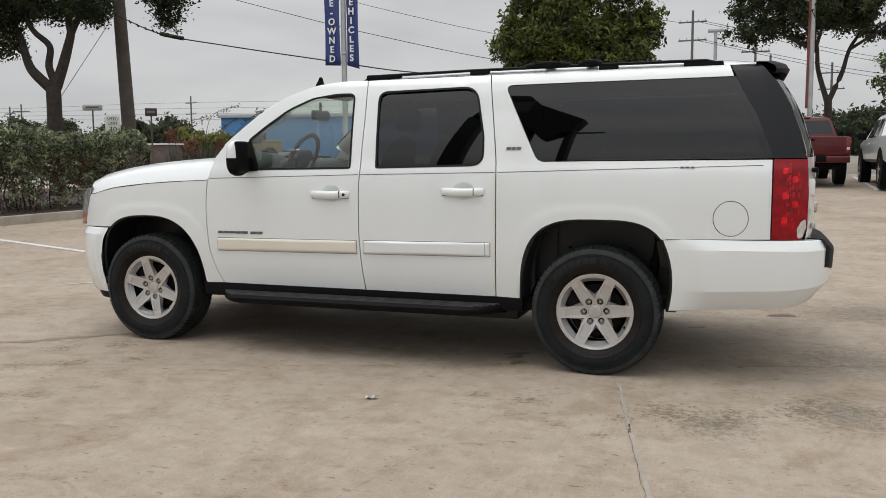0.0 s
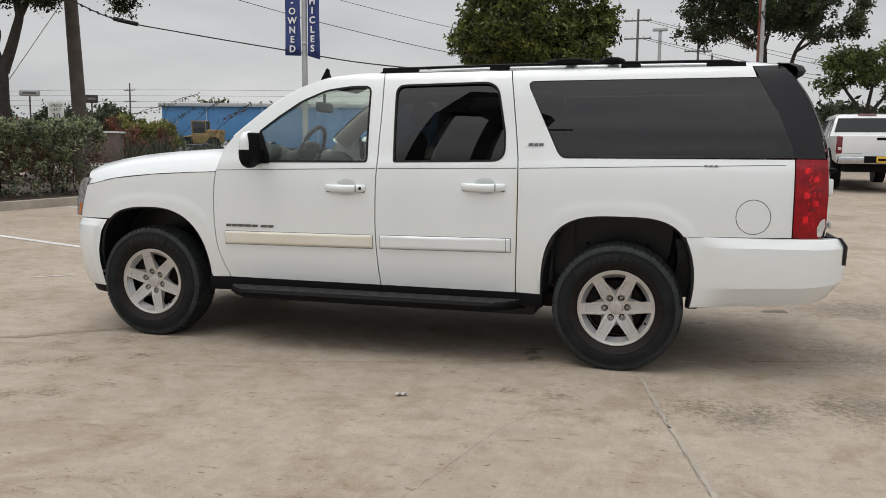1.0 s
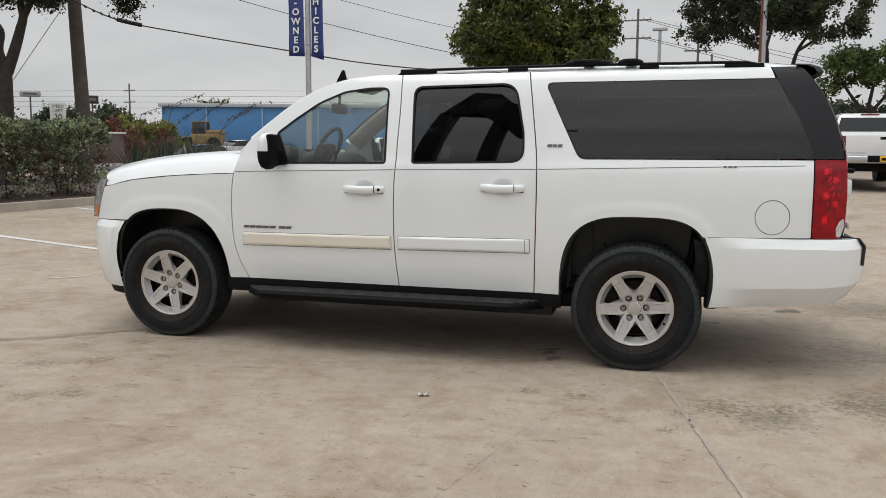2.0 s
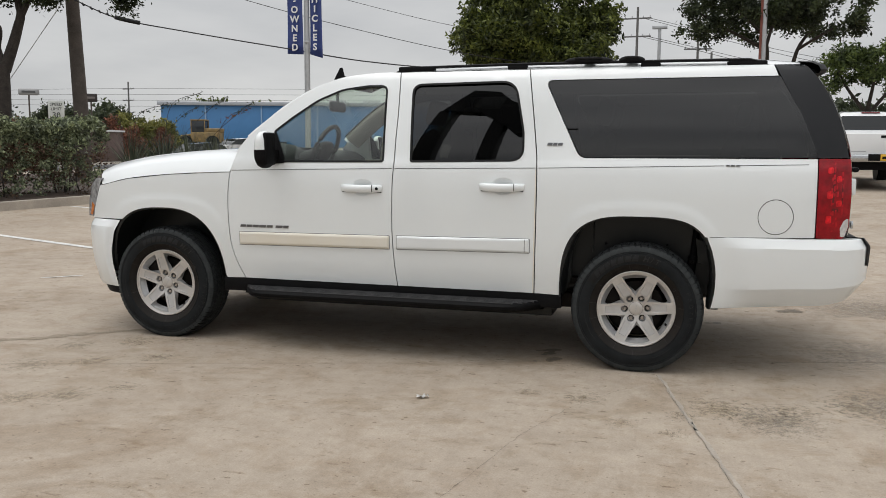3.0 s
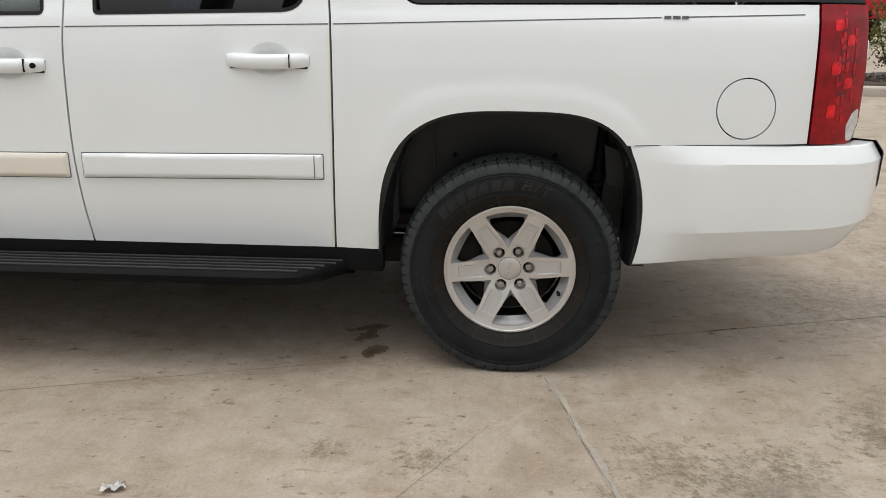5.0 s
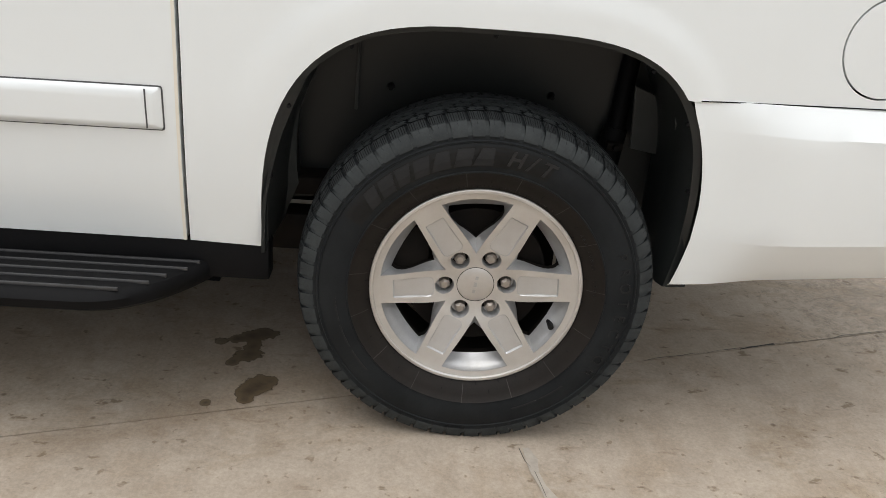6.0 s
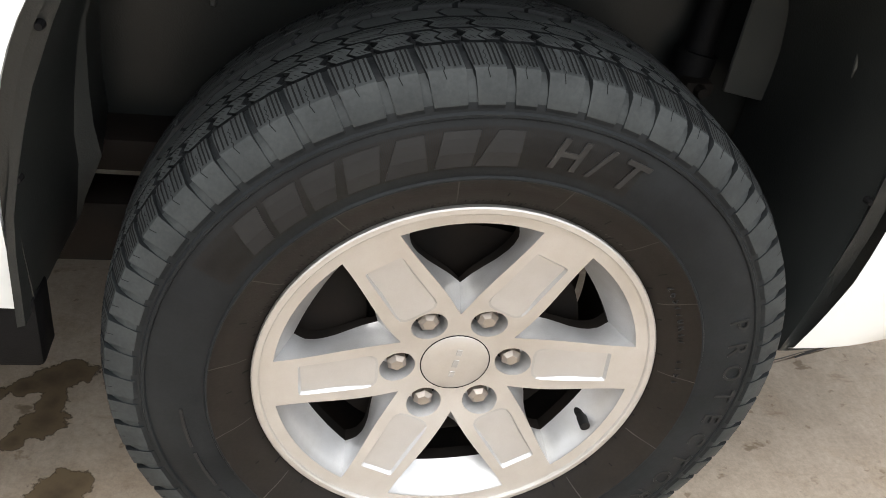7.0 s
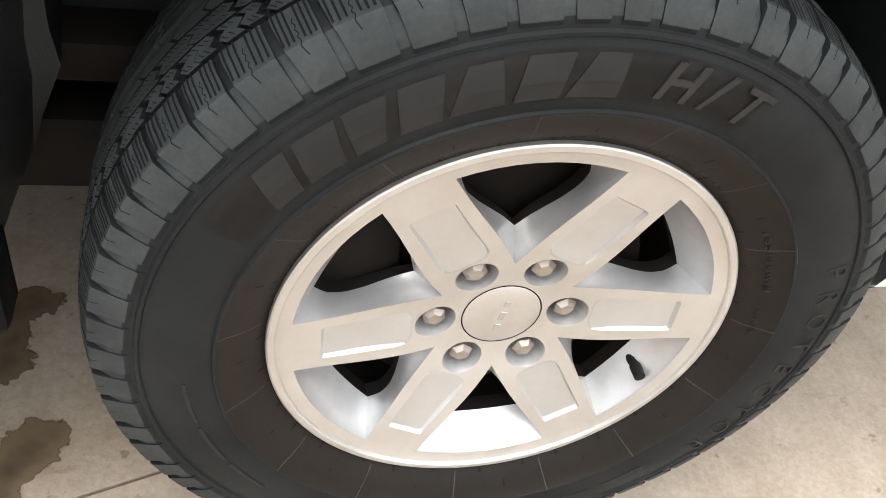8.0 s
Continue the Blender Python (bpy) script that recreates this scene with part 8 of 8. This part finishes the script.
def far_trees(name, spots, label, leaf_mat=LEAF_FAR, seed=1, leaf=0.28, per=90, clusters=12):
    """A belt of far trees as one uncountable mass of leaf clumps."""
    rng = np.random.default_rng(seed)
    cs = []
    for x, y, w, h in spots:
        k = int(clusters * w)
        d = rng.normal(0, 1, (k, 3))
        d /= np.linalg.norm(d, axis=1)[:, None]
        d[:, 2] = np.abs(d[:, 2])
        cs.append(np.array([x, y, ground_z(x, y)]) + d * np.array([w / 2, w / 3, h * 0.92]) * (0.45 + 0.55 * rng.random((k, 1)) ** 0.5))
    cs = np.concatenate(cs)
    v, f = leaf_cloud(rng, cs, per, leaf * 1.6, leaf)
    return tagged(mesh_object(name, v, f, leaf_mat, None, False), label, "trees", kind="stuff")


rng = random.Random(5)
far_trees("far_woods", [(-100 + 6.5 * i + rng.uniform(-2, 2), 72 + 1.2 * i + rng.uniform(-5, 6), rng.uniform(8, 12), rng.uniform(3.4, 5.2)) for i in range(7)], "belt of far dull green trees", seed=2)
far_trees("far_woods", [(-14 + 7 * i + rng.uniform(-2, 2), 72 + rng.uniform(-6, 8), rng.uniform(7, 11), rng.uniform(2.2, 4.0)) for i in range(9)], "belt of far dull green trees", seed=3)
far_trees("far_woods", [(-52, 40, 4.5, 3.9), (-48.5, 43, 3.6, 4.4), (-45.6, 44.5, 3.6, 4.1), (-43, 45.8, 3.4, 4.3), (-41.2, 46.5, 3.2, 4.1), (-39.4, 47.3, 2.8, 3.8)], "belt of far dull green trees", LEAF_FAR, 12, 0.13, 90, 40)
far_trees("far_tree", [(-53.0, 86, 6.5, 5.6), (-48.0, 90, 5.0, 5.0)], "rounded far tree behind the blue building", LEAF_MID, 4)
far_trees("shrub_mass", [(-43.4, 56, 5.0, 3.6), (-40.6, 56.5, 3.6, 3.2)], "yellow-green street shrubs beside the road", leaf_material("yellow_green_leaves", (0.12, 0.13, 0.04), (0.34, 0.33, 0.10)), 6, 0.12, 90, 30)
far_trees("blossom_shrub", [(-44.8, 54.6, 2.6, 3.3), (-41.5, 54.0, 2.0, 2.6), (-39.8, 55.5, 2.0, 2.4), (-24.8, 23.0, 1.4, 2.4), (-42.0, 45.0, 2.2, 3.2), (-38.2, 47.0, 2.2, 3.4)], "shrubs with red blossom beside the road", LEAF_RED, 7, 0.10, 50, 26)
far_trees("shrub_mass", [(3.0, 52, 9, 2.6), (8.0, 50, 7, 3.0), (13.0, 47, 8, 3.0), (18.0, 44, 7, 3.0), (21, 42, 6, 3)], "row of green shrubs by the showroom", LEAF_FAR, 8, 0.10, 130, 24)


def yucca(x, y, seed, stalks=3):
    """Strap-leaved clump with tall thin arching flower stalks."""
    rng_ = random.Random(seed)
    t = tagged(empty("red_yucca", x, y, ground_z(x, y) + 0.12), "strap-leaved yucca clump with thin arching stalks", "plant")
    verts, faces = [], []
    for k in range(150):
        a, lean, ln = rng_.uniform(0, 6.28), rng_.uniform(0.2, 1.0), rng_.uniform(0.9, 1.6)
        d = np.array([math.cos(a), math.sin(a), 0])
        sd = np.array([-math.sin(a), math.cos(a), 0]) * 0.016
        k0 = len(verts)
        for i in range(5):
            s = i / 4
            p = d * lean * s**1.6 * ln * 0.8 + np.array([0, 0, ln * (s - 0.28 * lean * s * s)])
            verts += [tuple(p - sd * (1 - s * 0.9)), tuple(p + sd * (1 - s * 0.9))]
        faces += [(k0 + 2 * i, k0 + 2 * i + 1, k0 + 2 * i + 3, k0 + 2 * i + 2) for i in range(4)]
    mesh_object("leaf_clump", verts, faces, LEAF_YUCCA, t, False)
    for k in range(stalks):
        a = rng_.uniform(-0.5, 0.6)
        ln = rng_.uniform(1.8, 2.35)
        pts = [(0, 0, 0.2), (0.25 * ln * a, 0, 0.5 * ln), (0.45 * ln * abs(a) + 0.15, 0, 0.88 * ln), (0.95 * ln * 0.5, 0.05, 1.0 * ln)]
        st = tube("flower_stalk", curve_through(pts, 6), 0.006, BARK, t, n=5)
        cs = [np.array(pts[2]) * (1 - s) + np.array(pts[3]) * s for s in np.linspace(-0.4, 1.0, 12)]
        v, f = leaf_cloud(np.random.default_rng(seed + k), cs, 4, 0.03, 0.03)
        tagged(mesh_object("seed_pods", v, f, LEAF_RED if k % 2 else LEAF_OAK, st, False), kind="stuff")
    return t


for k, (x, y) in enumerate(((-11.7, 11.6), (-11.2, 12.0), (-10.8, 12.5), (-10.3, 12.9), (-11.5, 12.6))):
    yucca(x, y, 20 + k, 1 if k != 3 else 2)
tagged(ring_solid("street_road", [(-60, 17.5), (-14, 29.5), (-16, 37), (-62, 25)], 0.02, -0.03, material("road_asphalt", (0.07, 0.07, 0.07), 0.9, vary=0.3, scale=0.6)), "grey asphalt street beyond the hedge", "road", kind="structure")
kiosk = tagged(empty("utility_kiosk", -38.1, 46.0, ground_z(-37.5, 46)), "low brown kiosk with a pale flat roof across the street", "kiosk")
box("wall", -0.75, 0.75, -0.8, 0.9, 0, 2.0, material("brown_kiosk_paint", (0.14, 0.10, 0.09), 0.9, vary=0.3, scale=3), kiosk)
box("roof", -0.85, 0.85, -0.9, 1.0, 2.0, 2.12, bpy.data.materials["roof_unit_white"], kiosk)

# street poles with cross-arms
FAR_WOOD = material("grey_weathered_wood", (0.16, 0.155, 0.15), 0.9, vary=0.3, scale=2)
for x, y, h, arms in ((-3.45, 68.0, 12.9, 2), (1.4, 69.5, 10.5, 1), (2.7, 76.0, 10.0, 2), (-68.4, 91.4, 9.5, 2), (-88.8, 81.3, 8.1, 1), (-87.4, 81.8, 8.4, 1), (8.0, 80.0, 9.5, 2)):
    p = tagged(empty("power_pole", x, y, ground_z(x, y), rng.uniform(-20, 20)), "far wooden power pole with cross-arms", "pole", "far power poles")
    h -= ground_z(x, y)
    tube("shaft", [(0, 0, 0), (0, 0, h)], [0.14, 0.09], FAR_WOOD, p)
    for k in range(arms):
        box("cross_arm", -1.1, 1.1, -0.06, 0.06, h - 0.96 - 1.45 * k, h - 0.85 - 1.45 * k, FAR_WOOD, p, 0.02)
        for xx in (-1.0, -0.45, 0.45, 1.0):
            bm = bmesh.new()
            add_cyl(bm, (xx, 0, h - 0.86 - 1.45 * k), (xx, 0, h - 0.70 - 1.45 * k), 0.04, 0.03, 8)
            part("insulator", bm, GALV, p)
lp = tagged(empty("light_pole", -1.67, 68.4, ground_z(-1.67, 68.4)), "far pale steel light pole", "pole")
tube("shaft", [(0, 0, 0), (0, 0, 11.2 - ground_z(-1.67, 68.4))], [0.16, 0.13], GALV, lp)
box("lamp_head", -0.6, 0.6, -0.2, 0.2, 11.15 - ground_z(-1.67, 68.4), 11.4 - ground_z(-1.67, 68.4), GALV, lp, 0.04)
RUST = material("rust_red_pole_paint", (0.20, 0.06, 0.04), 0.6, vary=0.3, scale=4)
lp = tagged(empty("flag_pole", 2.78, 25.2, ground_z(2.78, 25.2)), "tall steel pole painted rust red on one edge", "pole")
tube("shaft", [(0, 0, 0), (0, 0, 9)], [0.085, 0.075], GALV, lp, n=12)
tube("red_edge", [(-0.09, 0.0, 2.2), (-0.085, 0, 9)], [0.055, 0.05], RUST, lp, n=10)
for k, (x0, z0_, x1, z1_) in enumerate(((-2.5, 12.0, 24.0, 8.0), (-3.0, 12.0, 24.0, 7.4), (-2.5, 10.5, 24.0, 7.0), (-3.0, 10.5, 24, 6.4), (-4.4, 12.0, -40, 22.0))):
    m_ = ((x0 + x1) / 2, 72, (z0_ + z1_) / 2 - 1.0)
    cable("far_wire", [(x0, 68, z0_), m_, (x1, 80, z1_)], 0.018, "far power line wire")
for k in range(4):
    cable("far_wire", [(-110, 84, 6.0 + 0.8 * k), (-88, 82, 6.4 + 0.5 * k), (-68.4, 91.4, 6.4 + 0.75 * k), (-20, 97, 6.4 + 0.6 * k)], 0.016, "far power line wire")

# showroom with the ribbed fascia
RIBBED = material("pale_ribbed_cladding", (0.42, 0.43, 0.44), 0.45, metal=0.2, vary=0.1, scale=0.8)
bl = tagged(empty("showroom", 12.3, 46.0, ground_z(12, 46), -8), "showroom with pale ribbed metal fascia and dark glass below", "building")
box("wall", 0.4, 40, 1.0, 16, 0, 8.2, material("showroom_wall", (0.30, 0.30, 0.30), 0.7, vary=0.2, scale=1), bl, 0.02)
for k in range(30):
    box("cladding_rib", 0, 40, -0.06, 0.95, 2.88 + 0.20 * k, 2.88 + 0.20 * k + 0.185, RIBBED, bl, 0.02)
for k in range(9):
    box("glass_pane", 0.8 + 4.2 * k, 4.8 + 4.2 * k, 0.90, 0.99, 0.1, 2.85, CAR_GLASS, bl, 0.01)
text_mesh("sign_letters", "Express", 0.52, 0.06, WHITE_INK, pose(3.15, -0.16, 3.52, 90, 0, 0), bl, "white raised sign lettering", bold=0.02)

# kerbed island with roses
ISLAND = [(4.38, 10.5), (4.48, 9.95), (5.03, 9.55), (6.7, 9.5), (16, 11.6), (16, 14.2), (6.2, 12.1), (4.93, 11.5)]
tagged(ring_solid("island_kerb", rounded(ISLAND, [0.5, 0.5, 0.5, 0.5, 0, 0, 0.5, 0.5]), 0.125, -0.03, KERB_CONCRETE), "rounded concrete kerb of a planted island", "kerb", kind="structure")
c_ = np.mean(ISLAND, 0)
tagged(ring_solid("island_bed", rounded([(4.62, 10.45), (4.74, 10.1), (5.08, 9.82), (6.7, 9.76), (15.8, 11.9), (15.8, 13.9), (6.2, 11.8), (5.02, 11.25)], [0.35] * 4 + [0, 0] + [0.35] * 2), 0.150, 0.05, SOIL), "dark bark mulch in a planted island", "planting bed", kind="structure")
rg = random.Random(8)
STONE = material("pale_bed_stone", (0.42, 0.38, 0.34), 0.9, vary=0.3, scale=12)
chips = bmesh.new()
for k in range(500):
    x_, y_ = rg.uniform(4.8, 8.7), rg.uniform(9.9, 11.4)
    if y_ > 10.9 + 0.25 * (x_ - 5.0) or y_ < 10.35 - 0.5 * (x_ - 4.8):
        continue
    s_ = rg.uniform(0.02, 0.05)
    add_box(chips, -s_ * 1.6, s_ * 1.6, -s_ * 0.5, s_ * 0.5, -s_ * 0.3, s_ * 0.3, 0, 1, pose(x_, y_, ground_z(x_, y_) + 0.160, rg.uniform(-25, 25), rg.uniform(-25, 25), rg.uniform(0, 180)))
tagged(part("mulch_chips", chips, SOIL), "loose dark bark chips on a planted island", "mulch", kind="stuff")
bm = bmesh.new()
bmesh.ops.create_icosphere(bm, subdivisions=2, radius=0.11)
for v in bm.verts:
    v.co = Vector((v.co.x * 1.2, v.co.y, v.co.z * 0.55)) * (1 + 0.15 * noise.noise(v.co * 12))
ob = part("bed_stone", bm, STONE)
ob.matrix_world = pose(5.25, 10.55, ground_z(5.2, 10.5) + 0.19)
tagged(ob, "pale stone lying on the mulch", "stone")
for k, (x, y, h) in enumerate(((5.75, 10.6, 1.25), (7.2, 11.0, 1.3), (8.8, 11.4, 1.25))):
    r_ = np.random.default_rng(30 + k)
    b = tagged(empty("rose_bush", x, y, ground_z(x, y) + 0.16), "rose bush with red blooms in the island bed", "bush", "rose bushes")
    cs = blob_points(r_, 90, (0, 0, h * 0.62), (0.55, 0.5, h * 0.45), 0.3)
    v, f = leaf_cloud(r_, cs, 26, 0.07, 0.030)
    mesh_object("foliage", v, f, LEAF_MID, b, False)
    v, f = leaf_cloud(r_, cs[:16], 16, 0.025, 0.026)
    mesh_object("blooms", v, f, LEAF_RED, b, False)
    for q in range(5):
        tube("cane", [(0, 0, 0), (r_.uniform(-.15, .15), r_.uniform(-.15, .15), 0.5), (r_.uniform(-.4, .4), r_.uniform(-.3, .3), h * 0.9)], [0.014, 0.011, 0.006], BARK, b, n=5)

# pylon behind the viewer: two posts under a dark sign box
py = tagged(empty("pylon_sign", -3.7, -9.2, 0), "tall dark pylon sign on two posts", "pylon sign")
PYLON = material("dark_pylon_paint", (0.02, 0.021, 0.023), 0.5, vary=0.15, scale=2)
for x0, x1, z in ((-0.80, -0.42, 8.6), (0.42, 0.72, 8.0), (1.40, 1.54, 7.2)):
    box("post", x0, x1, -0.2, 0.2, 0, z, PYLON, py, 0.03)
bm = bmesh.new()
wing = [(-0.70, 8.55), (-0.40, 10.9), (0.20, 10.7), (0.60, 9.6), (1.65, 8.0), (1.50, 7.0), (1.0, 6.3), (0.70, 7.2), (0.10, 8.4)]
ends = [[bm.verts.new((x, yy, z)) for x, z in wing] for yy in (-0.3, 0.3)]
bm.faces.new(ends[0]), bm.faces.new(ends[1][::-1])
for a in range(len(wing)):
    b = (a + 1) % len(wing)
    bm.faces.new((ends[0][b], ends[0][a], ends[1][a], ends[1][b]))
part("sign_box", bm, PYLON, py)
box("bracket_arm", 1.5, 2.1, -0.04, 0.04, 6.86, 6.95, PYLON, py, 0.01)
box("sign_panel", -0.10, 0.45, 0.30, 0.33, 8.7, 10.0, material("grey_sign_panel", (0.10, 0.11, 0.11), 0.5, vary=0.3, scale=3), py, 0.02)
